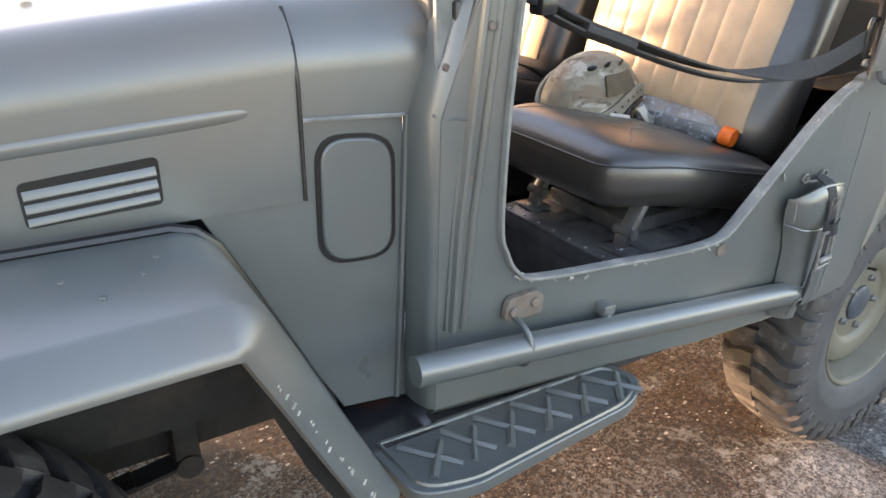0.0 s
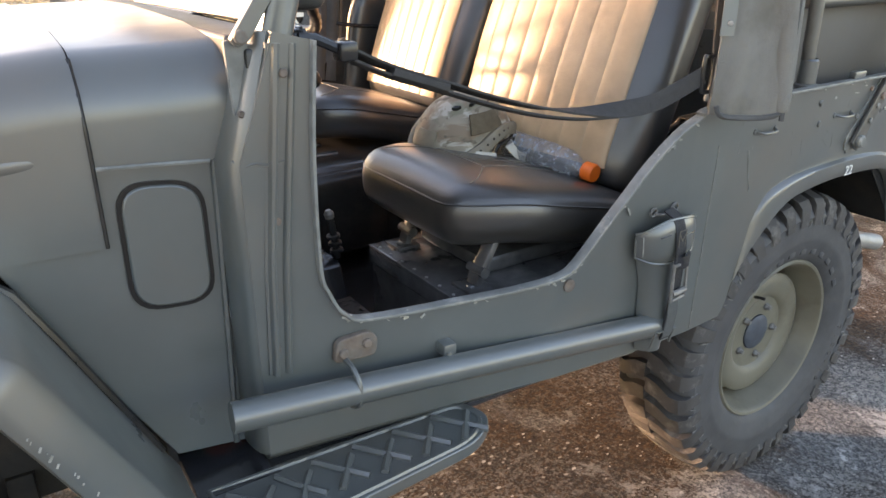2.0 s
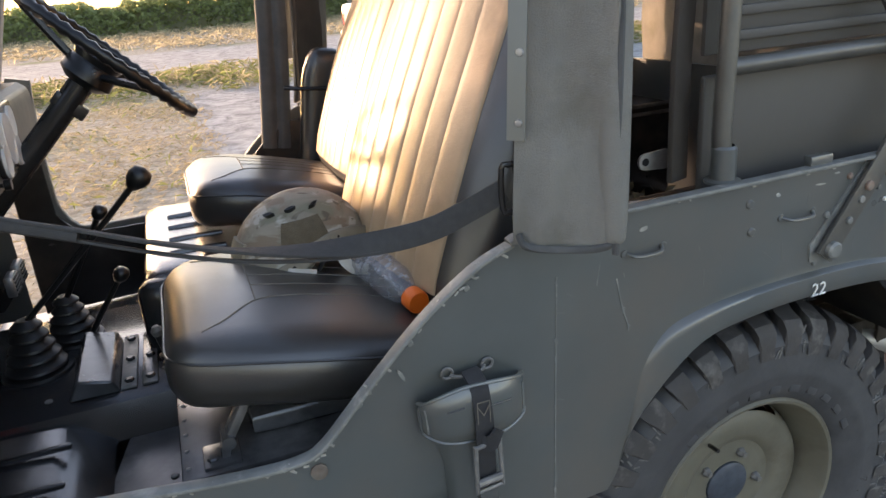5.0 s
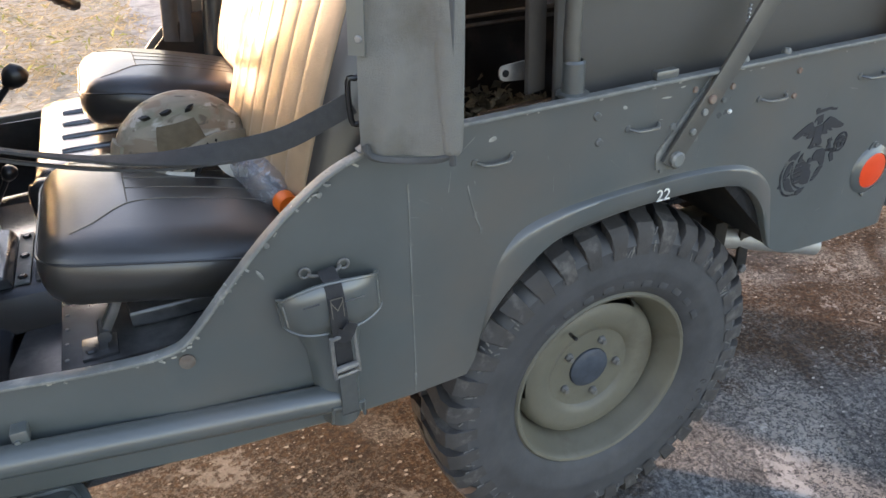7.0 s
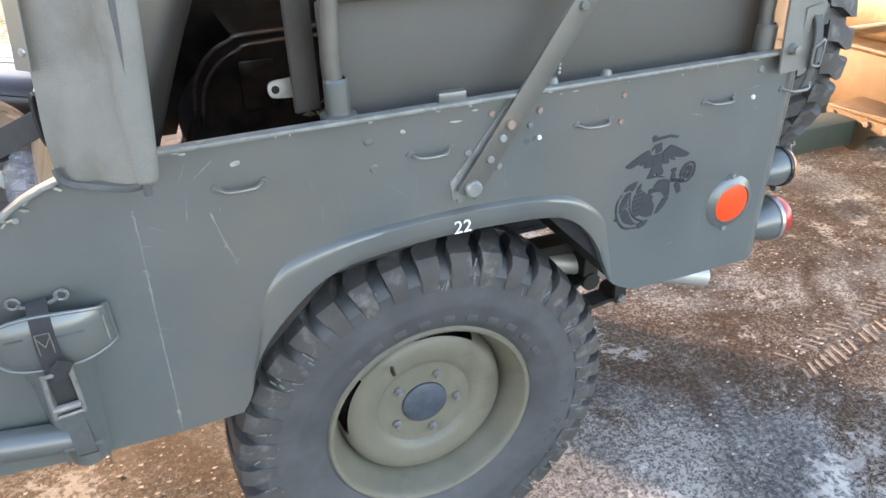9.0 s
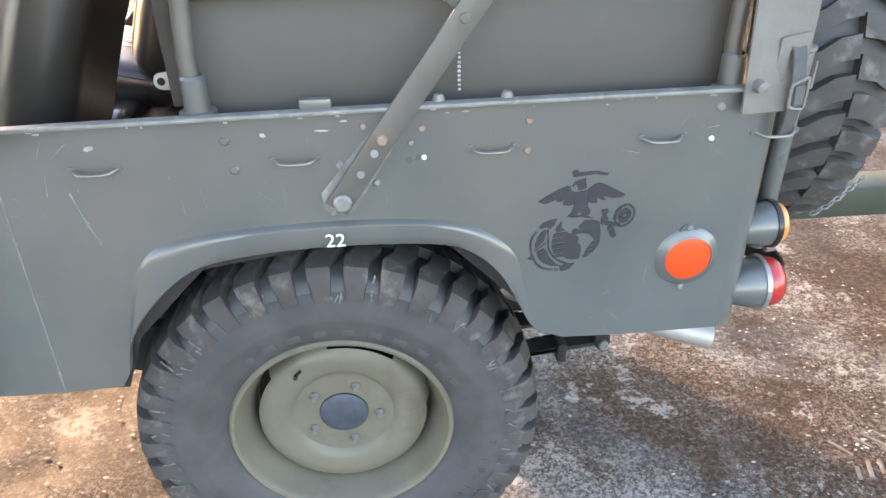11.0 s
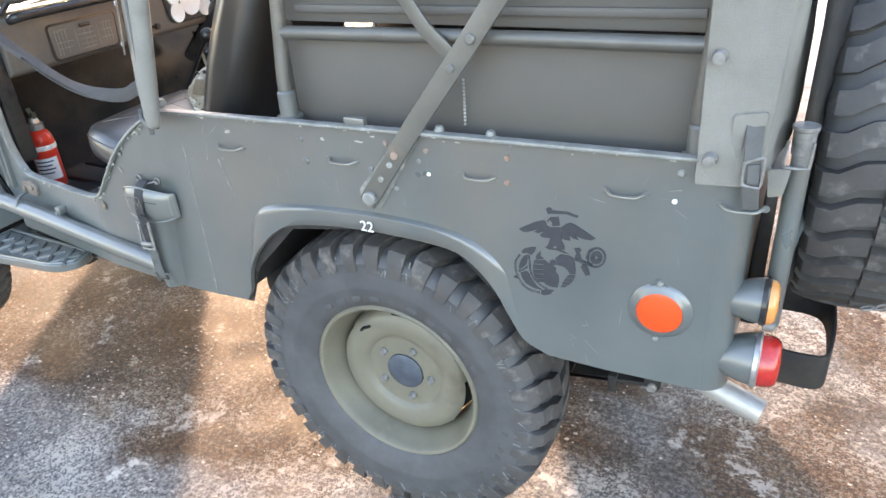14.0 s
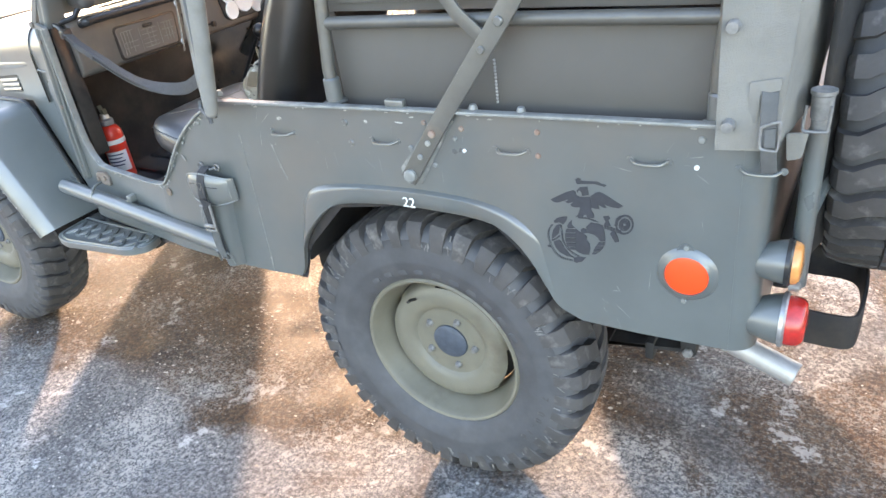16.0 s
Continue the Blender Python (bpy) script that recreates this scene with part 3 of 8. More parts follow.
# boxed wheel houses inside the tub, with a pressed bead along their edge
for s, y0 in ((1, 0.0), (-1, WIDE)):
    prof = [(-0.300, 0.612), (-0.288, 0.700), (-0.268, 0.800), (-0.225, 0.862), (-0.165, 0.896), (-0.06, 0.914), (0.64, 0.918), (0.64, 0.612)]
    bm = bmesh.new()
    prism(bm, [(a, b) for a, b in prof], "y", y0 + s * 0.302, y0 + s * 0.306)
    box(bm, -0.16, 0.64, y0 + s * 0.016, y0 + s * 0.304, 0.914, 0.918)
    house = part("inner_wheel_house", bm, BLACK, jeep, "glossy black boxed wheel house inside the tub")
    for off in (0.0, 0.026):
        bm = bmesh.new()
        tube(bm, smooth([(a + off * 0.8, y0 + s * 0.307, b - off) for a, b in prof[1:-1]], 4), 0.007, 8)
        part("edge_bead", bm, PAN, house)
    bm = bmesh.new()
    box(bm, -0.15, -0.05, y0 + s * 0.304, y0 + s * 0.314, 0.70, 0.842, 0.004)
    part("access_plate", bm, BLACK, house)

# rear corners and tailgate
bm = bmesh.new()
outline = []
for cy, a0, a1 in ((0.045, -90, 0), (WIDE - 0.045, 0, 90)):
    for j in range(7):
        a = radians(a0 + (a1 - a0) * j / 6)
        outline.append((0.662 + 0.0445 * math.cos(a), cy + 0.0445 * math.sin(a)))
outer = [(0.650, 0.0005)] + outline + [(0.650, WIDE - 0.0005)]
inner = [(0.650, WIDE - 0.011)] + [(x - 0.012 if 0.01 < y < WIDE - 0.01 else x, min(max(y, 0.012), WIDE - 0.012)) for x, y in outline[::-1]] + [(0.650, 0.011)]
prism(bm, outer + inner, "z", 0.610, 1.034)
part("rear_panel", bm, PAINT, jeep)

# tub floor, rear floor, tunnel and bulkhead
bm = bmesh.new()
box(bm, -1.45, -0.45, 0.02, WIDE - 0.02, 0.560, 0.572)
part("front_floor", bm, FLOOR, jeep, "scuffed black floor")
bm = bmesh.new()
box(bm, -0.47, 0.65, 0.30, WIDE - 0.30, 0.60, 0.612)
part("rear_floor", bm, BLACK, jeep)
bm = bmesh.new()
box(bm, -0.52, -0.50, 0.015, WIDE - 0.015, 0.57, 0.70)
part("seat_riser", bm, BLACK, jeep)
bm = bmesh.new()
box(bm, -1.462, -1.45, 0.14, WIDE - 0.14, 0.56, 1.05)
part("firewall", bm, BLACK, jeep)

# front post, cowl and hood
bm = bmesh.new()
sec = [(-1.338, 0.034), (-1.346, 0.038), (-1.353, 0.046), (-1.357, 0.058), (-1.360, 0.075), (-1.3605, 0.0935), (-1.345, 0.0935), (-1.340, 0.06), (-1.330, 0.046)]
rings = []
for z, dx, dy in ((0.598, 0, 0), (0.75, 0.001, 0), (0.95, 0.002, 0), (1.045, 0.004, 0.0), (1.12, 0.038, 0.004), (1.205, 0.066, 0.010)):
    rings.append([bm.verts.new((x + dx, y + dy, z)) for x, y in sec])
for a, b in zip(rings, rings[1:]):
    for j in range(len(sec)):
        bm.faces.new((a[j], a[(j + 1) % len(sec)], b[(j + 1) % len(sec)], b[j]))
bm.faces.new(rings[0])
bm.faces.new(rings[-1][::-1])
part("cowl_corner", bm, PAINT, jeep, angle=50)


def arch_section(y_in, top, drop, r):
    """Half of a hood's cross-section, from the near bottom edge to the crown: (y, z)."""
    pts = [(y_in, drop)]
    for j in range(9):
        a = radians(180 - 82 * j / 8)
        pts.append((y_in + r + r * math.cos(a), top - r + r * math.sin(a)))
    pts += [(y_in + r + 0.12, top + 0.010), (0.71, top + 0.016)]
    return pts


def shell(name, x0, x1, half0, half1, thick, mat, label="", nx=2):
    bm = bmesh.new()
    rows = []
    for i in range(nx + 1):
        f = i / nx
        x = x0 + (x1 - x0) * f
        half = [(a[0] + (b[0] - a[0]) * f, a[1] + (b[1] - a[1]) * f) for a, b in zip(half0, half1)]
        full = half + [(2 * 0.71 - y, z) for y, z in half[-2::-1]]
        rows.append([bm.verts.new((x, y, z)) for y, z in full])
    for a, b in zip(rows, rows[1:]):
        for j in range(len(a) - 1):
            bm.faces.new((a[j], a[j + 1], b[j + 1], b[j]))
    bmesh.ops.recalc_face_normals(bm, faces=bm.faces)
    g = bmesh.ops.solidify(bm, geom=bm.faces[:], thickness=thick)
    return part(name, bm, mat, jeep, label, angle=50)


shell("cowl", -1.4945, -1.312, arch_section(0.094, 1.194, 1.046, 0.085), arch_section(0.090, 1.194, 1.046, 0.085), 0.01, PAINT, "rounded olive-grey cowl", 3)
shell("hood", -2.36, -1.4975, arch_section(0.128, 1.140, 0.951, 0.078), arch_section(0.092, 1.198, 0.951, 0.085), 0.008, PAINT, "olive-grey hood, glossy along its crown", 4)

# side of the cowl below the seam, with its pressed oval lid
for y, s in ((0.099, 1), (WIDE - 0.099, -1)):
    bm = bmesh.new()
    prism(bm, [(-1.356, 0.592), (-1.455, 0.604), (-1.50, 0.69), (-1.62, 0.948), (-1.62, 1.06), (-1.497, 1.062), (-1.36, 1.0505)], "y", y, y + s * 0.008)
    part("cowl_side", bm, PAINT, jeep, bevel=0.0015)
    bm = bmesh.new()
    oval = rounded([(-1.479, 1.034), (-1.372, 1.022), (-1.373, 0.842), (-1.481, 0.850)], 0.042, 6)
    prism(bm, oval, "y", y - s * 0.0035, y + s * 0.001)
    part("oval_rim", bm, BAKELITE, jeep, "dark rubber seam of the oval lid")
    bm = bmesh.new()
    cx, cz = -1.4263, 0.937
    prism(bm, [(cx + (a - cx) * 0.895, cz + (b - cz) * 0.94) for a, b in oval], "y", y - s * 0.007, y + s * 0.001)
    part("oval_lid", bm, PAINT, jeep, bevel=0.003)

# seam flange between cowl and cowl side
bm = bmesh.new()
tube(bm, [(-1.494, 0.091, 1.0555), (-1.43, 0.0905, 1.051), (-1.362, 0.090, 1.0455)], 0.003, 6)
part("seam", bm, PAINT_WORN, jeep)

# vertical edge of the cowl side where it meets the post
bm = bmesh.new()
tube(bm, [(-1.372, 0.0970, 0.595), (-1.364, 0.0965, 0.80), (-1.356, 0.0955, 1.045)], 0.0045, 6)
part("cowl_edge_bead", bm, PAINT, jeep)

# door-post channel with three screws
bm = bmesh.new()
sweep(bm, [(-1.303, 0.028, 0.735), (-1.291, 0.031, 0.90), (-1.273, 0.034, 1.05), (-1.257, 0.036, 1.19)],
      [(-0.022, 0.003), (-0.022, -0.001), (-0.017, -0.002), (-0.014, -0.010), (-0.010, -0.012), (-0.006, -0.010), (-0.003, -0.003), (0.006, -0.003), (0.009, -0.009), (0.013, -0.011), (0.017, -0.008), (0.019, 0.003)], (1, 0, 0))
channel = part("post_channel", bm, PAINT, jeep, "raised channel strip with chipped paint")
for x, z in ((-1.262, 1.155), (-1.288, 0.965), (-1.306, 0.775)):
    bm = bmesh.new()
    bolt(bm, (x, 0.027, z), (0, -1, 0), 0.006, 0.005, 8)
    part("post_screw", bm, RUST_DULL, channel, "rusty screw")

# short return joint across the post
bm = bmesh.new()
tube(bm, smooth([(-1.345, 0.045, 1.052), (-1.332, 0.036, 1.044), (-1.31, 0.0325, 1.046), (-1.285, 0.032, 1.041), (-1.23, 0.0315, 1.050)], 3), 0.0022, 6)
part("post_joint", bm, PAINT, jeep)

# round side rail under the door, with clip and wire strap
narrowing["on"] = False
rail_pts = [(-1.345, 0.056, 0.682), (-1.08, 0.032, 0.664), (-0.82, 0.006, 0.646), (-0.56, -0.020, 0.628)]
bm = bmesh.new()
tube(bm, smooth(rail_pts, 5), 0.0225, 14)
rail = part("side_rail", bm, PAINT, jeep, "round steel rub rail along the sill")
narrowing["on"] = True
bm = bmesh.new()
tube(bm, smooth([(-1.203, 0.018, 0.732), (-1.203, -0.012, 0.727), (-1.202, -0.030, 0.705), (-1.204, -0.028, 0.675), (-1.206, -0.004, 0.662)], 4), 0.0045, 8)
part("wire_strap", bm, PAINT, rail)
bm = bmesh.new()
box(bm, -1.042, -1.018, -0.008, 0.020, 0.690, 0.712, 0.004)
box(bm, -1.038, -1.030, -0.012, 0.002, 0.678, 0.70, 0.002)
part("rail_clip", bm, PAINT, rail)

# latch plate and odd bolts on the side
bm = bmesh.new()
prism(bm, rounded([(-1.222, 0.728), (-1.150, 0.722), (-1.146, 0.752), (-1.160, 0.766), (-1.214, 0.764)], 0.010, 3), "y", 0.014, 0.026)
latch = part("latch_plate", bm, RUST_DULL, jeep, "small chipped latch plate", bevel=0.002)
for x, z in ((-1.206, 0.742), (-1.166, 0.748)):
    bm = bmesh.new()
    bolt(bm, (x, 0.014, z), (0, -1, 0), 0.008, 0.006, 8)
    part("latch_bolt", bm, RUST_DULL, latch)
bm = bmesh.new()
bolt(bm, (-0.779, 0.0, 0.752), (0, -1, 0), 0.012, 0.004, 10)
part("sill_bolt", bm, RUST_DULL, jeep)

# lower sill skirt that turns under
bm = bmesh.new()
sweep(bm, [(-1.335, 0.036, 0.604), (-0.95, 0.012, 0.588), (-0.58, 0.004, 0.577)], [(0.0, 0.0), (0.004, -0.014), (0.016, -0.028), (0.032, -0.034), (0.034, -0.030), (0.018, -0.022), (0.01, 0.0)], (0, 1, 0))
part("sill_skirt", bm, PAINT, jeep, angle=60)

# step plate with raised diamond ribs
bm = bmesh.new()
STEP = rounded([(-1.452, 0.045), (-0.985, 0.030), (-0.962, -0.030), (-1.02, -0.078), (-1.36, -0.108), (-1.440, -0.085)], r=0.03, n=5, radii=[0.004, 0.02, 0.03, 0.05, 0.05, 0.03])
prism(bm, STEP, "z", 0.548, 0.570)
step = part("step_plate", bm, PAINT, jeep, "grey cast step with raised diamond ribs", bevel=0.004)
bm = bmesh.new()
ring = [Vector((-1.205 + (a + 1.205) * 0.93, -0.032 + (b + 0.032) * 0.84, 0.5705)) for a, b in STEP]
tube(bm, ring, 0.0042, 6, closed=True)
k = 6
for i in range(k):
    x0 = -1.415 + i * 0.072
    ya, yb = 0.012, -0.072
    sh = 0.062
    for a, b in (((x0, ya), (x0 + sh * 0.45, ya - 0.035)), ((x0 + sh * 0.45, ya - 0.035), (x0 + sh, yb + 0.01)), ((x0 + sh * 0.95, ya - 0.018), (x0 + 0.2 * sh, yb + 0.004))):
        tube(bm, [(a[0], a[1], 0.5708), ((a[0] + b[0]) / 2, (a[1] + b[1]) / 2, 0.5718), (b[0], b[1], 0.5708)], 0.0066, 6)
part("step_rib", bm, PAINT, step)
bm = bmesh.new()
box(bm, -1.43, -1.38, 0.04, 0.30, 0.52, 0.55, 0.004)
part("step_bracket", bm, CHASSIS, step)
bm = bmesh.new()
box(bm, -1.06, -1.02, 0.02, 0.30, 0.52, 0.55, 0.004)
part("step_bracket", bm, CHASSIS, step)

# front fenders with sloping aprons
narrowing["on"] = False
for s, base in ((1, 0.0), (-1, WIDE)):
    bm = bmesh.new()
    # one pressed sheet: flat top, bend, then a sloping apron, all with a turned-down outer flange
    line = [(-2.38, 0.850), (-2.30, 0.880), (-2.20, 0.900), (-2.05, 0.906), (-1.85, 0.907)]
    line += [(-1.6125 + 0.062 * math.sin(radians(8 * i)), 0.845 + 0.062 * math.cos(radians(8 * i))) for i in range(9)]
    line += [(-1.522, 0.800), (-1.475, 0.700), (-1.427, 0.600), (-1.400, 0.545)]
    rows = []
    for i, (x, z) in enumerate(line):
        x0, z0 = line[max(i - 1, 0)]
        x1, z1 = line[min(i + 1, len(line) - 1)]
        d = Vector((x1 - x0, z1 - z0)).normalized()
        nn = Vector((d.y, -d.x))                     # away from the outside
        t = min(1.0, max(0.0, (x + 1.60) / 0.20))
        y_out = -0.062 + 0.024 * t
        yi = 0.174 + 0.075 * max(0.0, -1.6 - x)
        sec = [(yi, 0.0), (y_out + 0.040, 0.001), (y_out + 0.032, 0.004), (y_out + 0.005, 0.034), (y_out, 0.042), (y_out, 0.049), (y_out + 0.006, 0.053)]
        rows.append([bm.verts.new((x + nn.x * h, base + s * y, z + nn.y * h)) for y, h in sec])
    for a, b in zip(rows, rows[1:]):
        for j in range(len(sec) - 1):
            bm.faces.new((a[j], a[j + 1], b[j + 1], b[j]))
    bmesh.ops.recalc_face_normals(bm, faces=bm.faces)
    bmesh.ops.solidify(bm, geom=bm.faces[:], thickness=0.004)
    fender = part("fender", bm, PAINT, jeep, "flat-topped olive-grey fender with chipped edge", angle=45)
    for x, yy in ((-1.660, 0.075), (-1.705, 0.04), (-1.735, 0.095), (-1.640, 0.11)):
        bm = bmesh.new()
        bolt(bm, (x, base + s * yy, 0.9065), (0, 0, 1), 0.004, 0.002, 8)
        part("fender_bolt", bm, PAINT, fender)
    bm = bmesh.new()
    tube(bm, [(-1.90, base + s * 0.190, 0.910), (-1.612, base + s * 0.172, 0.910), (-1.584, base + s * 0.171, 0.901), (-1.560, base + s * 0.170, 0.878), (-1.522, base + s * 0.168, 0.802), (-1.475, base + s * 0.165, 0.702), (-1.424, base + s * 0.162, 0.590)], 0.0075, 8)
    part("fender_welt", bm, BAKELITE, fender, "black rubber welt between fender and cowl")
    # chipped paint along the apron's edge
    rs = random.Random(21)
    bm = bmesh.new()
    for i in range(30):
        f = rs.random()
        z = 0.82 - 0.27 * f
        x = -1.577 + 0.143 * f
        w = rs.uniform(0.0004, 0.0013)
        box(bm, -w, w, -0.0006, 0.0006, -w * rs.uniform(1, 4), w * rs.uniform(1, 4), m=pose(x + rs.uniform(-0.002, 0.004), base + s * (-0.0632 + 0.024 * min(1.0, max(0.0, (x + 1.58) / 0.20))), z, 0, 26, 0))
    tagged(part("apron_chip", bm, BARE, fender, "chipped flecks along the apron edge"), kind="stuff")
narrowing["on"] = True

# inner wings, radiator grille and front crossmember close the nose
bm = bmesh.new()
box(bm, -2.38, -1.46, 0.15, 0.165, 0.62, 0.945)
box(bm, -2.38, -1.46, WIDE - 0.165, WIDE - 0.15, 0.62, 0.945)
box(bm, -2.40, -2.37, 0.17, WIDE - 0.17, 0.50, 1.16, 0.01)
part("engine_bay_side", bm, CHASSIS, jeep)
bm = bmesh.new()
box(bm, -2.52, -2.45, -0.02, WIDE + 0.02, 0.46, 0.57, 0.008)
part("front_bumper", bm, PAINT, jeep, "flat steel front bumper")

# added plates close the gap behind the front wheels and keep it dark
narrowing["on"] = False
for s, y0 in ((1, 0.0), (-1, WIDE)):
    bm = bmesh.new()
    prism(bm, [(-1.618, 0.875), (-1.600, 0.875), (-1.500, 0.63), (-1.440, 0.49), (-1.455, 0.49), (-1.520, 0.62)], "y", y0 + s * 0.02, y0 + s * 0.26)
    part("gap_blocking_plate", bm, CHASSIS, jeep, "dirty black plate added to keep the fender gap dark")
narrowing["on"] = True
# hood: louvre, stamped rib, rear lower flap and rivets
HOODM = Matrix.Translation((-1.74, 0.1022, 0)) @ pose(0, 0, 0, 0, 0, -2.39) @ Matrix.Translation((1.74, 0, 0))
# black backing paints the shade inside the louvre recess
bm = bmesh.new()
prism(bm, rounded([(-1.808, 1.026), (-1.660, 1.036), (-1.660, 0.978), (-1.807, 0.973)], 0.008, 3), "y", -0.0015, 0.020, HOODM)
louvre = part("hood_louvre", bm, BAKELITE, jeep, "louvre recess blackened for its shade, with three pressed slats")
for z, w in ((0.9840, 0.010), (0.9995, 0.0115), (1.0150, 0.0115)):
    bm = bmesh.new()
    sweep(bm, [HOODM @ Vector((-1.804, -0.0015, z - 0.004)), HOODM @ Vector((-1.664, -0.0015, z + 0.004))], rounded(flat(w, 0.005), 0.002, 2), (0, 0.35, 0.94))
    part("louvre_slat", bm, PAINT, louvre)
bm = bmesh.new()
tube(bm, smooth([HOODM @ Vector((-2.30, 0.0158, 1.040)), HOODM @ Vector((-1.9, 0.0158, 1.058)), HOODM @ Vector((-1.60, 0.0158, 1.070)), HOODM @ Vector((-1.548, 0.020, 1.072))], 5), 0.018, 24)
part("hood_rib", bm, PAINT, jeep, "pressed stiffening rib")
bm = bmesh.new()
tube(bm, [(-1.4965, 0.090, 0.952), (-1.4965, 0.090, 1.10), (-1.4965, 0.100, 1.145), (-1.4965, 0.13, 1.184)], 0.0025, 6)
part("hood_gap_seal", bm, BLACK, jeep)
for y in (0.30, 0.42):
    for x in (-1.62, -1.75):
        bm = bmesh.new()
        bolt(bm, (x, y, 1.209 + (x + 1.5) * 0.066), (0, 0, 1), 0.009, 0.008, 8)
        part("hood_rivet", bm, PAINT_WORN, jeep)

SCUFF = material("pale_rubber_scuff", (0.17, 0.165, 0.155), 0.8, var=0.3, scale=90, bump=0)
STEEL_DULL = material("dull_steel", (0.20, 0.195, 0.185), 0.5, metal=0.3, var=0.3, scale=60, bump=0.2)

# ---- wheels ----
def tread(bm, r0, y0, half, n, flip):
    """One side's row of tyre lugs: raised blocks from the crown over the shoulder, bent half way."""
    prof = [(0.02, 0.0), (0.36, -0.001), (0.70, -0.005), (0.92, -0.012), (1.03, -0.026), (1.06, -0.048)]
    for i in range(n):
        a0 = 2 * math.pi * (i + (0.5 if flip else 0.0)) / n
        lo, hi = [], []
        for k, (u, dr) in enumerate(prof):
            bend = (0.0, 0.10, 0.50, 0.52, 0.50, 0.48)[k] * 2 * math.pi / n * 0.8
            wdt = (0.30, 0.31, 0.31, 0.31, 0.30, 0.25)[k] * 2 * math.pi / n * (1 + 0.06 * math.sin(i * 7.3))
            for lst, r in ((lo, r0 - 0.026 + dr), (hi, r0 + dr)):
                y = y0 + (half * u if flip else -half * u)
                aa = (a0 + bend - wdt, a0 + bend + wdt)
                lst.append([bm.verts.new((r * math.cos(a), y, r * math.sin(a))) for a in aa])
        for k in range(len(prof) - 1):
            bm.faces.new((hi[k][0], hi[k][1], hi[k + 1][1], hi[k + 1][0]))
            for j in (0, 1):
                bm.faces.new((hi[k][j], hi[k + 1][j], lo[k + 1][j], lo[k][j]))
        for k in (0, len(prof) - 1):
            bm.faces.new((hi[k][0], hi[k][1], lo[k][1], lo[k][0]))


TYRE_R = 0.382
YT = pose(0, 0, 0, 90, 0, 0)       # local z of a lathe to -y


def wheel_meshes():
    out = {}
    bm = bmesh.new()
    R = TYRE_R
    side = [(0.206, 0.068), (0.214, 0.080), (0.232, 0.090), (0.262, 0.097), (0.270, 0.0995), (0.276, 0.0985), (0.300, 0.100), (0.320, 0.098), (0.3285, 0.100), (0.333, 0.0975), (0.343, 0.092), (R - 0.027, 0.078)]
    prof = side + [(R - 0.021, 0.04), (R - 0.019, 0.0), (R - 0.021, -0.04)] + [(r, -h) for r, h in side[::-1]]
    lathe(bm, prof, 72, YT)
    out["tyre"] = bm
    bm = bmesh.new()
    tread(bm, R, 0.0, 0.096, 37, False)
    tread(bm, R, 0.0, 0.096, 37, True)
    out["tread"] = bm
    bm = bmesh.new()
    # rim barrel from the outer flange inward
    prof = [(0.2075, 0.064), (0.2115, 0.070), (0.2125, 0.077), (0.208, 0.082), (0.202, 0.080), (0.198, 0.074), (0.196, 0.066), (0.189, 0.050), (0.183, 0.032), (0.177, 0.018), (0.173, 0.006), (0.171, -0.05), (0.19, -0.07), (0.208, -0.078)]
    lathe(bm, prof, 56, YT)
    out["rim"] = bm
    bm = bmesh.new()
    disc = [(0.1725, 0.006), (0.1705, 0.014), (0.1675, 0.025), (0.162, 0.035), (0.153, 0.041), (0.136, 0.0435), (0.114, 0.040), (0.103, 0.035), (0.097, 0.028), (0.090, 0.0265), (0.082, 0.0265), (0.048, 0.0265), (0.046, 0.02), (0.0, 0.02)]
    lathe(bm, disc, 56, YT)
    # four openings at the edge of the disc
    drop = [f for f in bm.faces if 0.1635 < math.hypot(f.calc_center_median().x, f.calc_center_median().z) < 0.1722
            and (math.degrees(math.atan2(f.calc_center_median().z, f.calc_center_median().x)) + 38) % 90 < 44]
    bmesh.ops.delete(bm, geom=drop, context="FACES")
    out["disc"] = bm
    bm = bmesh.new()
    lathe(bm, [(0.047, 0.018), (0.047, 0.030), (0.043, 0.033), (0.030, 0.0345), (0.012, 0.037), (0.0, 0.037)], 24, YT)
    out["hub_cap"] = bm
    bm = bmesh.new()
    lathe(bm, [(0.0098, 0.022), (0.0098, 0.032), (0.0070, 0.035), (0.0060, 0.041), (0.0, 0.042)], 6, YT)
    out["wheel_nut"] = bm
    bm = bmesh.new()
    tube(bm, [(-0.07, -0.05, 0.126), (-0.075, -0.068, 0.132), (-0.075, -0.078, 0.133)], 0.004, 6)
    out["valve"] = bm
    bm = bmesh.new()
    lathe(bm, [(0.170, -0.03), (0.0, -0.03)], 32, YT)
    out["brake_drum"] = bm
    res = {}
    for k, b in out.items():
        me = bpy.data.meshes.new(k)
        bmesh.ops.recalc_face_normals(b, faces=b.faces)
        b.to_mesh(me)
        b.free()
        res[k] = me
    return res


WM = wheel_meshes()
WMAT = {"tyre": RUBBER_SIDE, "tread": RUBBER, "rim": RIM, "disc": RIM, "hub_cap": HUB, "wheel_nut": STEEL_DULL, "valve": BLACK, "brake_drum": CHASSIS}


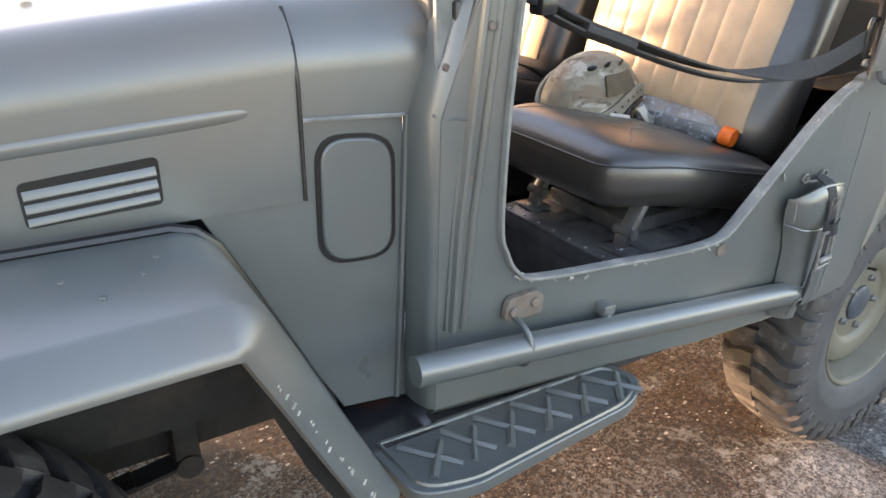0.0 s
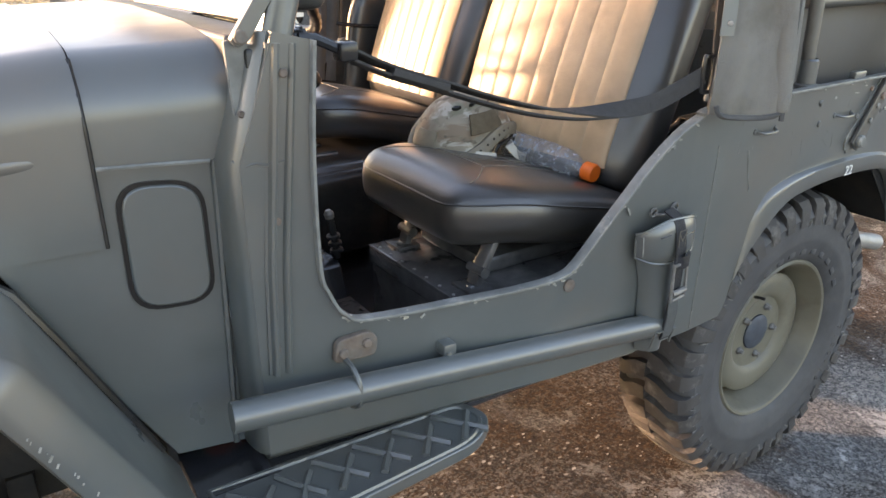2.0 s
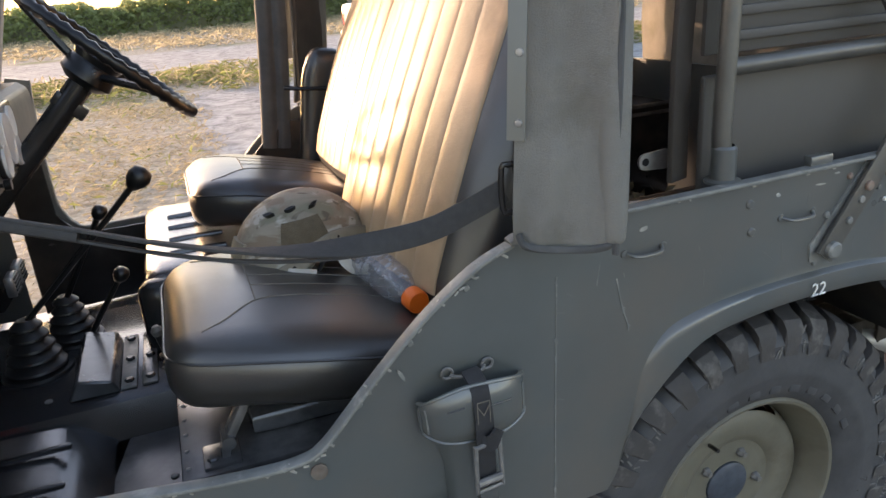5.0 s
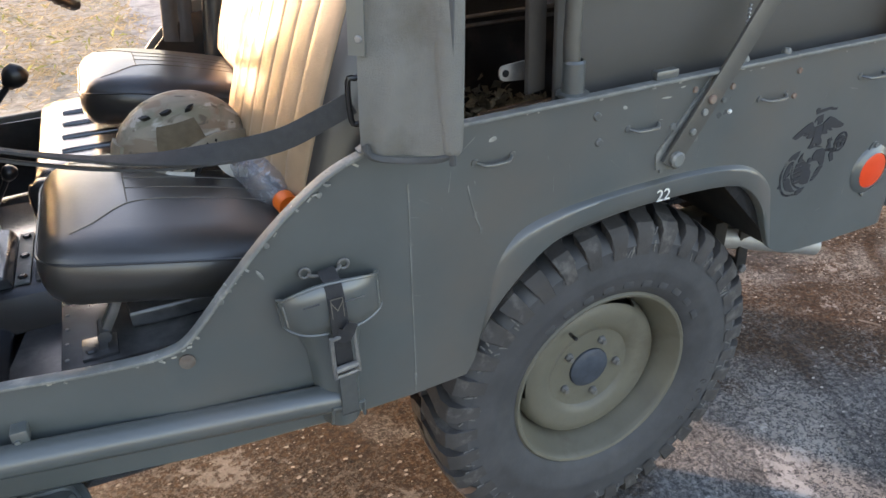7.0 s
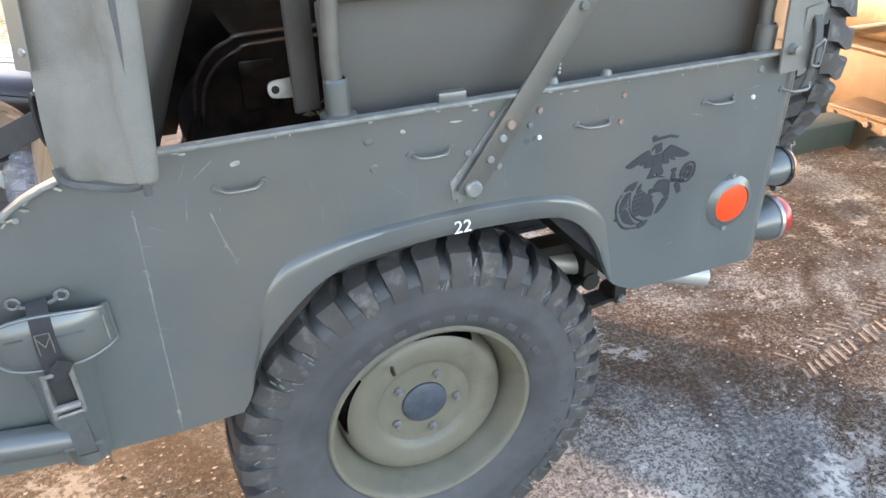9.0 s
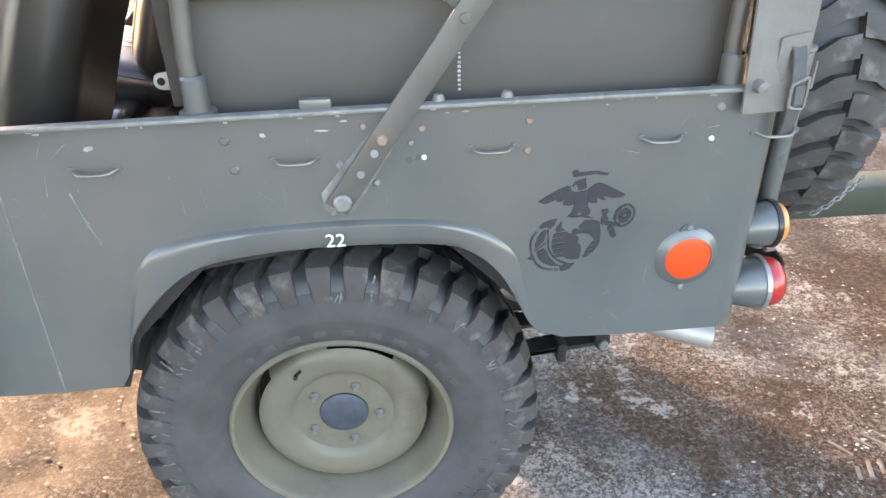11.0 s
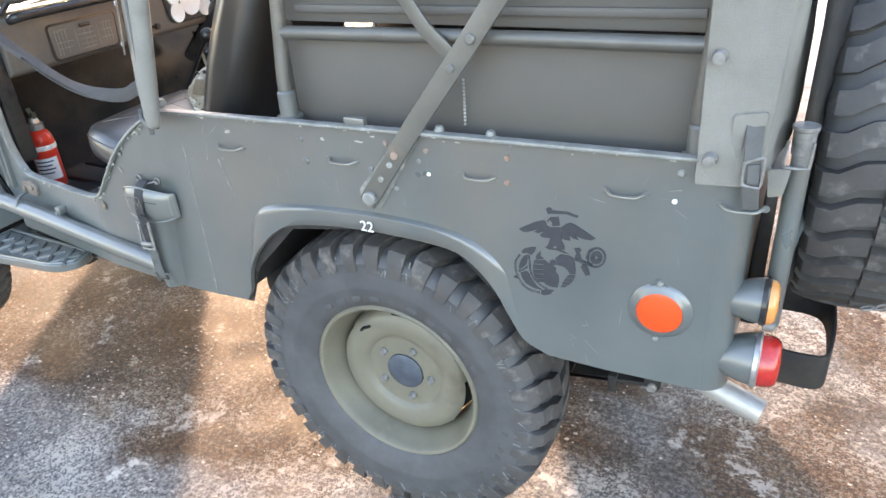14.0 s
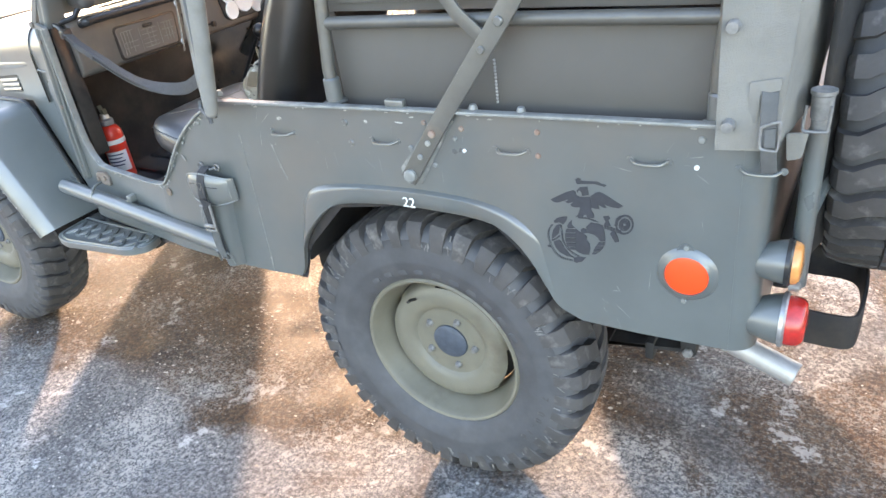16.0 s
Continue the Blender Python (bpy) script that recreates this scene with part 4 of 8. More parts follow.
def wheel(m, parent, label, nuts=True):
    """A steel wheel with a lugged tyre. Its outer face looks along the local -y."""
    top = link("wheel", WM["tyre"], WMAT["tyre"], parent, label, m)
    for k in ("tread", "rim", "disc", "hub_cap", "valve", "brake_drum"):
        ob = link(k, WM[k], WMAT[k], None, "", None, 32)
        ob.parent = top
    for i in range(5):
        a = radians(67 + 72 * i)
        ob = link("wheel_nut", WM["wheel_nut"], WMAT["wheel_nut"], None, "", pose(0.070 * math.cos(a), 0, 0.070 * math.sin(a)))
        ob.parent = top
    return top


WY = 0.135


def sidewall_marks(top):
    """Raised plain bars where the maker's name runs, the size in figures, and pale scuffs."""
    rs = random.Random(11)
    bm = bmesh.new()
    for i in range(150):
        a, r = rs.uniform(0, 2 * math.pi), rs.uniform(0.312, 0.350)
        ln, wd = rs.uniform(0.004, 0.013), rs.uniform(0.0006, 0.0016)
        y = -0.0985 if r < 0.333 else -0.0985 + (r - 0.333) * 0.62
        box(bm, -wd, wd, -0.0012, 0.0006, -ln, ln, m=pose(r * math.cos(a), y, r * math.sin(a), 0, 90 - math.degrees(a) + rs.uniform(-35, 35), 0))
    sc = part("scuff", bm, SCUFF, None, "pale scuffs on the rubber")
    sc.parent = top
    tagged(sc, kind="stuff")
    for i in range(10):
        a = radians(128 - 11.2 * i)
        bm = bmesh.new()
        box(bm, -0.0125, 0.0125, -0.1012, -0.096, -0.009, 0.009, 0.002)
        ob = part("sidewall_bar", bm, RUBBER_SIDE, None, "", pose(0.240 * math.cos(a), 0.0080, 0.240 * math.sin(a), 0, 90 - math.degrees(a), 0))
        ob.parent = top
    for i, ch in enumerate("7.00-16"):
        a = radians(-8 - 5.2 * i)
        ob = lettering("sidewall_figure", ch, 0.026, pose(0.284 * math.cos(a), -0.0985, 0.284 * math.sin(a), 0, 90 - math.degrees(a), 0) @ FLIP, RUBBER, None, 0.0015)
        ob.parent = top


rear_wheel = wheel(pose(0.0, WY, 0.381, 0, 0, 0), jeep, "dusty black lugged tyre on olive steel wheel")
sidewall_marks(rear_wheel)
wheel(pose(0.0, WIDE - WY, 0.381, 0, 0, 180), jeep, "dusty black lugged tyre on olive steel wheel")
wheel(pose(-2.06, WY, 0.381, 0, 25, 0), jeep, "dusty black lugged tyre on olive steel wheel")
wheel(pose(-2.06, WIDE - WY, 0.381, 0, 0, 180), jeep, "dusty black lugged tyre on olive steel wheel")
spare = wheel(pose(0.880, 0.495, 0.975, 0, 12, 90), jeep, "spare lugged tyre carried upright behind the tailgate")

# ---- chassis ----
bm = bmesh.new()
for y in (0.27, WIDE - 0.33):
    box(bm, -2.45, 0.62, y, y + 0.06, 0.475, 0.565, 0.004)
box(bm, 0.56, 0.62, 0.28, WIDE - 0.28, 0.475, 0.565, 0.004)
box(bm, -1.45, -1.38, 0.28, WIDE - 0.28, 0.44, 0.54, 0.004)
part("chassis_frame", bm, CHASSIS, jeep, "dirty black ladder frame")
for x in (0.0, -2.12):
    bm = bmesh.new()
    tube(bm, [(x, 0.22, 0.381), (x, WIDE - 0.22, 0.381)], 0.038, 14)
    lathe(bm, [(0, -0.11), (0.07, -0.10), (0.12, -0.03), (0.12, 0.03), (0.07, 0.10), (0, 0.11)], 18, axis_to((x, 0.62 if x else 0.80, 0.381), (1, 0, 0)))
    part("axle", bm, CHASSIS, jeep)
    for y in (0.26, WIDE - 0.29):
        bm = bmesh.new()
        for i in range(5):
            h = 0.46 - 0.085 * i
            sweep(bm, smooth([(x - h, y, 0.475 - 0.010 * i), (x - h * 0.5, y, 0.440 - 0.009 * i), (x, y, 0.430 - 0.008 * i), (x + h * 0.5, y, 0.440 - 0.009 * i), (x + h, y, 0.475 - 0.010 * i)], 4), flat(0.05, 0.007), (0, 1, 0))
        part("leaf_spring", bm, CHASSIS, jeep)
        bm = bmesh.new()
        tube(bm, [(x - 0.46, y - 0.035, 0.478), (x - 0.46, y + 0.035, 0.478)], 0.022, 12)
        part("spring_eye", bm, CHASSIS, jeep)
        bm = bmesh.new()
        tube(bm, [(x + 0.46, y - 0.035, 0.478), (x + 0.46, y + 0.035, 0.478)], 0.022, 12)
        box(bm, x + 0.44, x + 0.48, y - 0.03, y + 0.03, 0.49, 0.56, 0.004)
        part("spring_shackle", bm, CHASSIS, jeep)
bm = bmesh.new()
tube(bm, smooth([(-0.9, 0.52, 0.48), (-0.2, 0.50, 0.50), (0.10, 0.42, 0.530), (0.25, 0.34, 0.530), (0.36, 0.302, 0.517), (0.526, 0.258, 0.486), (0.774, 0.205, 0.426)], 6), 0.026, 14)
part("exhaust_pipe", bm, ALU, jeep, "pale grey exhaust pipe")

# spring end, shackle and bolt behind the rear wheel
bm = bmesh.new()
for i in range(4):
    h = 0.55 - 0.09 * i
    sweep(bm, smooth([(0.02, 0.262, 0.360 - 0.010 * i), (h * 0.5, 0.262, 0.372 - 0.010 * i), (h, 0.262, 0.404 - 0.009 * i)], 4), flat(0.050, 0.009), (0, 1, 0))
part("leaf_spring", bm, CHASSIS, jeep, "dirty black rear leaf spring")
bm = bmesh.new()
sweep(bm, [(0.552, 0.236, 0.406), (0.548, 0.236, 0.475), (0.545, 0.236, 0.540)], rounded(flat(0.034, 0.010), 0.004, 2), (1, 0, 0))
tube(bm, [(0.552, 0.236, 0.406), (0.552, 0.295, 0.406)], 0.018, 12)
shackle = part("spring_shackle", bm, CHASSIS, jeep)
bm = bmesh.new()
bolt(bm, (0.552, 0.231, 0.406), (0, -1, 0), 0.012, 0.010)
part("shackle_bolt", bm, STEEL_DULL, shackle)
bm = bmesh.new()
box(bm, 0.455, 0.475, 0.232, 0.292, 0.362, 0.408, 0.003)
part("spring_clip", bm, CHASSIS, jeep)
bm = bmesh.new()
prism(bm, rounded([(-0.40, 0.58), (-0.31, 0.60), (-0.27, 0.53), (-0.33, 0.49), (-0.40, 0.51)], 0.015, 3), "y", 0.13, 0.155)
part("frame_bracket", bm, CHASSIS, jeep)


# ---- seats ----
def roundbox(bm, c, h, r, n=12, fn=None, m=None):
    """A box of half sizes h round c with edges of radius r; fn bends its points."""
    t = bmesh.new()
    bmesh.ops.create_cube(t, size=2.0)
    bmesh.ops.subdivide_edges(t, edges=t.edges[:], cuts=n, use_grid_fill=True)
    hv = Vector(h)
    ids = {}
    for v in t.verts:
        p = Vector([math.copysign(abs(a) ** 0.85, a) * b for a, b in zip(v.co, hv)])
        q = Vector([max(-(b - r), min(b - r, a)) for a, b in zip(p, hv)])
        d = p - q
        if d.length > 1e-9:
            p = q + d.normalized() * r
        if fn:
            p = fn(p)
        p = p + Vector(c)
        ids[v] = bm.verts.new(m @ p if m is not None else p)
    for f in t.faces:
        bm.faces.new([ids[v] for v in f.verts])
    t.free()
    return bm


def seat(name, cy, ztop, x_front, width, lean, back_h, back_x, back_y, label):
    def dome(p):
        u, v = p.x / 0.22, p.y / (width / 2)
        z = p.z + (0.018 * (1 - u * u) * (1 - v * v) if p.z > 0 else -0.004 * (1 - v * v))
        if p.z < 0:
            p = Vector((p.x, p.y * (1 + 0.9 * p.z), p.z))
        # front edge rounds down, rear sinks a little
        if p.x < -0.075:
            z -= 1.3 * (abs(p.x) - 0.075) ** 2
        taper = 1.0 - 0.27 * max(0.0, (-u - 0.25) / 0.75) ** 2 - 0.03 * u
        return Vector((p.x, p.y * taper, z - 0.050 * u))
    cx = x_front + 0.22
    bm = bmesh.new()
    roundbox(bm, (cx, cy, ztop - 0.052), (0.22, width / 2, 0.052), 0.044, 16, dome)
    cushion = part("seat_cushion", bm, VINYL, jeep, label, angle=70)

    def top(x, y):
        p = dome(Vector((x - cx, y - cy, 0.052)))
        return Vector((p.x + cx, p.y + cy, p.z + ztop - 0.0521))
    w = width / 2
    seams = [[(-0.085, -0.36), (-0.085, 0.0), (-0.085, 0.36)]]
    seams += [[(-0.165, s * 0.74), (-0.135, s * 0.62), (-0.11, s * 0.48), (-0.085, s * 0.36), (-0.05, s * 0.31), (0.0, s * 0.30), (0.10, s * 0.30), (0.19, s * 0.30)] for s in (-1, 1)]
    seams += [[(-0.085, v), (0.0, v), (0.10, v), (0.19, v)] for v in (-0.1, 0.1)]
    for line in seams:
        bm = bmesh.new()
        tube(bm, smooth([top(cx + u, cy + v * w) for u, v in line], 3), 0.0013, 5)
        part("seat_seam", bm, STITCH, cushion)
    # piping round the upper edge
    edge = []
    for u, v in ((0.20, -1), (0.10, -1), (0.0, -1), (-0.10, -1), (-0.176, -1), (-0.205, -0.93), (-0.22, -0.78), (-0.22, -0.3), (-0.22, 0.3), (-0.22, 0.78), (-0.205, 0.93), (-0.176, 1), (-0.10, 1), (0.0, 1), (0.20, 1)):
        p = dome(Vector((u * 0.985, v * w * 0.985, 0.030)))
        edge.append(Vector((p.x + cx, p.y + cy, p.z + ztop - 0.052)))
    bm = bmesh.new()
    tube(bm, smooth(edge, 3), 0.0020, 6)
    part("seat_piping", bm, VINYL, cushion)
    # backrest, leaning
    m = Matrix.Translation((back_x, back_y, ztop - 0.03)) @ pose(0, 0, 0, 0, lean, 7 if cy < 0.7 else 0)

    def shape(p):
        t = (p.z + back_h / 2) / back_h
        wide = 1.14 - 0.10 * max(0, 0.4 - t) - 0.55 * max(0, t - 0.55) ** 2 - 2.2 * max(0, t - 0.86) ** 1.7
        bow = -0.022 * math.sin(min(1.0, t / 0.55) * 1.5) + 0.012 * max(0, t - 0.6)
        bol = (-0.012 + 0.034 * min(1.1, abs(p.y) / (width / 2)) ** 3) * max(0.0, -p.x / 0.068)
        return Vector((p.x + bow + bol, p.y * wide, p.z))
    bm = bmesh.new()
    roundbox(bm, (0, 0, 0), (0.068, width / 2 + 0.01, back_h / 2), 0.050, 16, shape, m @ Matrix.Translation((0.066, 0, back_h / 2)))
    back = part("backrest", bm, VINYL, jeep, "vinyl backrest with pleats coloured as sunlit tan and smooth dark bolsters", angle=70)
    # pleats take the paler tan that holds the sun's glow in its colour
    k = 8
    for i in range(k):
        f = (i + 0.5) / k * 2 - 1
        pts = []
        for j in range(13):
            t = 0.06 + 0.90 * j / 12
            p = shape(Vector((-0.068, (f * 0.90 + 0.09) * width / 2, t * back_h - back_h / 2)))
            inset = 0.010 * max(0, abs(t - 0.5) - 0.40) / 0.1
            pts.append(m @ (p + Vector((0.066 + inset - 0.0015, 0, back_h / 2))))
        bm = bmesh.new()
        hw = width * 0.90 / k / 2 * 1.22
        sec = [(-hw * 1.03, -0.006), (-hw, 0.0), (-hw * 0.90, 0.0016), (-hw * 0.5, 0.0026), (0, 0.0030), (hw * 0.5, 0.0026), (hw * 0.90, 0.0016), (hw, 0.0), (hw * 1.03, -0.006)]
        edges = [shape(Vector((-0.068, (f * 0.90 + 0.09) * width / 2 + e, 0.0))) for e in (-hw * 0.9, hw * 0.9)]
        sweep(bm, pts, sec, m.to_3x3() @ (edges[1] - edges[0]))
        part("pleat", bm, VINYL_TAN_SUNLIT, back, "", angle=70)
    return cushion


narrowing["on"] = False
seat("seat", 0.300, 0.880, -0.934, 0.436, 24, 0.58, -0.585, 0.362, "black vinyl passenger cushion with stitched panels")
seat("seat", 1.04, 0.908, -0.860, 0.41, 24, 0.58, -0.510, 1.04, "black vinyl driver cushion with stitched panels")

# pan, tool box and hinged legs under the passenger seat
bm = bmesh.new()
box(bm, -0.940, -0.53, 0.098, 0.412, 0.717, 0.728, 0.003)
box(bm, -0.940, -0.934, 0.098, 0.412, 0.690, 0.722, 0.002)
part("seat_pan_top", bm, PAN, jeep, "scuffed black sheet-metal plate")
bm = bmesh.new()
box(bm, -0.936, -0.926, 0.104, 0.406, 0.575, 0.718)
box(bm, -0.925, -0.54, 0.106, 0.116, 0.575, 0.718)
box(bm, -0.925, -0.54, 0.394, 0.404, 0.575, 0.718)
pan = part("seat_pan", bm, PAN, jeep, "scuffed black sheet-metal seat base")
bm = bmesh.new()
roundbox(bm, (-0.70, 0.27, 0.744), (0.14, 0.11, 0.018), 0.012, 6)
part("tool_box_lid", bm, PAN, pan)
for y in (0.135, 0.372):
    bm = bmesh.new()
    sweep(bm, smooth([(-0.880, y, 0.728), (-0.875, y, 0.752), (-0.850, y, 0.795), (-0.835, y, 0.825)], 4), rounded(flat(0.030, 0.014), 0.005, 2), (0, 1, 0))
    box(bm, -0.910, -0.860, y - 0.028, y + 0.028, 0.727, 0.734, 0.002)
    bolt(bm, (-0.897, y - 0.012, 0.733), (0, 0, 1), 0.008, 0.006)
    tube(bm, [(-0.873, y - 0.022, 0.758), (-0.873, y + 0.022, 0.758)], 0.010, 10)
    part("seat_hinge", bm, PAN, pan, angle=40)
for k in range(7):
    bm = bmesh.new()
    bolt(bm, (-0.931, 0.125 + 0.043 * k, 0.728), (0, 0, 1), 0.0035, 0.002, 6)
    part("pan_rivet", bm, STEEL_DULL, pan)
bm = bmesh.new()
ringp = [(-0.81 + 0.016 * math.cos(a), 0.262, 0.744 + 0.016 * math.sin(a)) for a in [2 * math.pi * i / 14 for i in range(14)]]
tube(bm, ringp, 0.003, 6, closed=True)
part("pull_ring", bm, BLACK, pan)
for y in (0.13, 0.38):
    bm = bmesh.new()
    box(bm, -0.585, -0.56, y - 0.012, y + 0.012, 0.725, 0.84, 0.003)
    part("seat_leg", bm, BLACK, jeep)

# driver's seat box: rounded black tank with a ribbed front and a pressed top
bm = bmesh.new()
roundbox(bm, (-0.735, 1.015, 0.692), (0.245, 0.305, 0.112), 0.030, 10)
tank = part("driver_seat_box", bm, FLOOR, jeep, "glossy black fuel-tank box under the driver seat", angle=60)
for i in range(4):
    bm = bmesh.new()
    tube(bm, smooth([(-0.981, 0.79 + 0.11 * i, 0.61), (-0.981, 0.79 + 0.11 * i, 0.68), (-0.980, 0.79 + 0.11 * i, 0.725)], 4), 0.006, 6)
    part("tank_rib", bm, BLACK, tank)
for i in range(4):
    bm = bmesh.new()
    tube(bm, smooth([(-0.92, 0.84 + 0.10 * i, 0.800), (-0.88, 0.84 + 0.10 * i, 0.8015), (-0.80, 0.84 + 0.10 * i, 0.800)], 4), 0.010, 8)
    part("tank_rib", bm, FLOOR, tank)
bm = bmesh.new()
roundbox(bm, (-0.86, 0.72, 0.690), (0.135, 0.035, 0.105), 0.030, 8)
part("tank_shoulder", bm, BLACK, tank, "rounded black shoulder of the tank box", angle=60)

# tunnel, covers, gaiters, levers and pedals
bm = bmesh.new()
prism(bm, [(0.50, 0.572), (0.525, 0.640), (0.54, 0.650), (0.98, 0.650), (0.995, 0.640), (1.01, 0.572)], "x", -1.41, -0.95)
part("tunnel", bm, FLOOR, jeep, "black transmission tunnel", bevel=0.004)
bm = bmesh.new()
prism(bm, [(-1.405, 0.572), (-1.405, 0.640), (-1.15, 0.632), (-1.11, 0.612), (-1.055, 0.572)], "y", 0.20, 0.515)
part("footwell_hump", bm, FLOOR, jeep, "dark raised footwell cover", bevel=0.015)
bm = bmesh.new()
box(bm, -1.38, -1.12, 0.30, 0.312, 0.636, 0.646, 0.004)
box(bm, -1.38, -1.12, 0.41, 0.422, 0.636, 0.646, 0.004)
part("hump_rib", bm, FLOOR, jeep)
bm = bmesh.new()
prism(bm, [(-1.135, 0.651), (-1.115, 0.690), (-1.055, 0.676), (-1.046, 0.651)], "y", 0.545, 0.775)
part("tunnel_cover", bm, PAN, jeep, "raised worn cover on the tunnel", bevel=0.004)
for xs in (-1.030, -0.992):
    bm = bmesh.new()
    box(bm, xs - 0.015, xs + 0.013, 0.548, 0.785, 0.651, 0.656, 0.002)
    strip_ = part("cover_strip", bm, PAINT_WORN if xs < -1.0 else PAN, jeep, "pale worn floor strip with bolts")
    for y in (0.572, 0.665, 0.760):
        bm = bmesh.new()
        bolt(bm, (xs, y, 0.656), (0, 0, 1), 0.009, 0.006)
        part("floor_bolt", bm, BLACK, strip_)
for (x, y), s in (((-1.204, 0.718), 0.78), ((-1.147, 0.845), 0.70)):
    bm = bmesh.new()
    prof = [(0.086 * s, 0), (0.084 * s, 0.006)]
    for i in range(5):
        r = (0.074 - 0.009 * i) * s
        prof += [(r * 0.78, 0.008 + 0.027 * i * s), (r, 0.016 * s + 0.027 * i * s), (r * 0.97, 0.022 * s + 0.027 * i * s)]
    prof += [(0.02 * s, 0.145 * s), (0, 0.146 * s)]
    lathe(bm, prof, 22, Matrix.Translation((x, y, 0.651)))
    part("lever_gaiter", bm, GAITER, jeep, "black ribbed rubber gaiter", angle=20)
for base, bend, knob, r in (((-1.204, 0.718, 0.755), (-1.06, 0.680, 0.900), (-0.939, 0.650, 1.024), 0.022), ((-1.147, 0.845, 0.74), (-1.09, 0.785, 0.84), (-1.027, 0.726, 0.951), 0.015), ((-1.115, 0.80, 0.66), (-1.07, 0.775, 0.73), (-1.018, 0.749, 0.810), 0.016)):
    bm = bmesh.new()
    tube(bm, smooth([base, bend, knob], 5), 0.006, 8)
    lever = part("gear_lever", bm, BAKELITE, jeep)
    bm = bmesh.new()
    lathe(bm, [(0, -r * 1.2), (r * 0.5, -r * 1.15), (r * 0.9, -r * 0.45), (r, 0.1 * r), (r * 0.8, r * 0.7), (0, r)], 18, axis_to(knob, Vector(knob) - Vector(bend)))
    part("knob", bm, BAKELITE, lever, "shiny black lever knob", angle=60)
# short hand control with a pale tip beside the tunnel
bm = bmesh.new()
tube(bm, smooth([(-0.945, 0.555, 0.650), (-0.950, 0.552, 0.690), (-0.960, 0.550, 0.745)], 4), 0.008, 8)
for k in range(3):
    lathe(bm, [(0.008, 0), (0.015, 0.003), (0.015, 0.009), (0.008, 0.012)], 12, axis_to((-0.946 - 0.003 * k, 0.554, 0.662 + 0.017 * k), (-0.1, 0, 1)))
hand = part("hand_control", bm, GAITER, jeep)
bm = bmesh.new()
lathe(bm, [(0, 0), (0.010, 0.002), (0.011, 0.012), (0.006, 0.020), (0, 0.021)], 12, axis_to((-0.960, 0.550, 0.745), (-0.2, 0, 1)))
part("tip", bm, STEEL_DULL, hand, "pale worn metal tip")
for y in (1.045, 1.135):
    bm = bmesh.new()
    roundbox(bm, (-1.28, y, 0.735), (0.012, 0.032, 0.026), 0.008, 4)
    pedal = part("pedal", bm, STEEL, jeep, "ribbed metal pedal")
    for k in range(5):
        bm = bmesh.new()
        box(bm, -1.2695, -1.2665, y - 0.028, y + 0.028, 0.714 + 0.0095 * k, 0.718 + 0.0095 * k, 0.001)
        part("pedal_rib", bm, GAITER, pedal)
    bm = bmesh.new()
    sweep(bm, smooth([(-1.285, y, 0.725), (-1.33, y, 0.68), (-1.38, y, 0.80), (-1.40, y, 0.94)], 4), flat(0.014, 0.022), (0, 1, 0))
    part("pedal_arm", bm, BLACK, pedal)

# steering wheel and column
C, N = Vector((-0.966, 0.940, 1.238)), Vector((0.69, 0.04, 0.72)).normalized()
M = axis_to(C, N)
bm = bmesh.new()
R = 0.206
ring = []
for i in range(96):
    a = 2 * math.pi * i / 96
    ring.append(M @ Vector((R * math.cos(a), R * math.sin(a), 0)))
tube(bm, ring, 0.0115, 10, closed=True, radii=[0.0115 + 0.0022 * math.cos(4 * 2 * math.pi * i / 8) for i in range(96)])
swheel = part("steering_wheel", bm, BAKELITE, jeep, "thin black three-spoke steering wheel", angle=60)
for a in (90, 210, 330):
    bm = bmesh.new()
    ca, sa = math.cos(radians(a)), math.sin(radians(a))
    tube(bm, [M @ Vector((0.03 * ca, 0.03 * sa, -0.05)), M @ Vector((0.09 * ca, 0.09 * sa, -0.035)), M @ Vector((0.204 * ca, 0.204 * sa, -0.002))], 0.009, 8)
    part("spoke", bm, BAKELITE, swheel)
bm = bmesh.new()
lathe(bm, [(0, 0.0), (0.045, -0.006), (0.052, -0.020), (0.046, -0.034), (0.052, -0.040), (0.055, -0.07), (0.035, -0.085), (0.0, -0.086)], 28, M)
part("horn_boss", bm, BAKELITE, swheel, angle=40)
bm = bmesh.new()
tube(bm, [C - N * 0.08, C - N * 0.50], 0.026, 16)
box(bm, -0.018, 0.018, -0.042, 0.030, -0.15, -0.12, 0.004, m=M)
part("steering_column", bm, BLACK, jeep)
narrowing["on"] = True

# dashboard with glove box, plate, gauges and grab rail
bm = bmesh.new()
prism(bm, [(-1.315, 1.20), (-1.235, 1.195), (-1.215, 1.180), (-1.210, 1.155), (-1.216, 1.040), (-1.228, 1.030), (-1.300, 1.030)], "y", 0.095, WIDE - 0.095)
dash = part("dashboard", bm, DASH, jeep, "grey-brown painted steel dashboard", bevel=0.006)
bm = bmesh.new()
prism(bm, rounded([(0.235, 1.137), (0.492, 1.137), (0.482, 1.046), (0.238, 1.046)], 0.012, 4), "x", -1.214, -1.2065)
lid = part("glove_box_lid", bm, DASH, dash, "riveted lid with white line diagrams", bevel=0.002)
bm = bmesh.new()
prism(bm, rounded([(0.228, 1.143), (0.499, 1.143), (0.489, 1.040), (0.231, 1.040)], 0.016, 4), "x", -1.214, -1.2085)
part("lid_seam", bm, BLACK, lid)
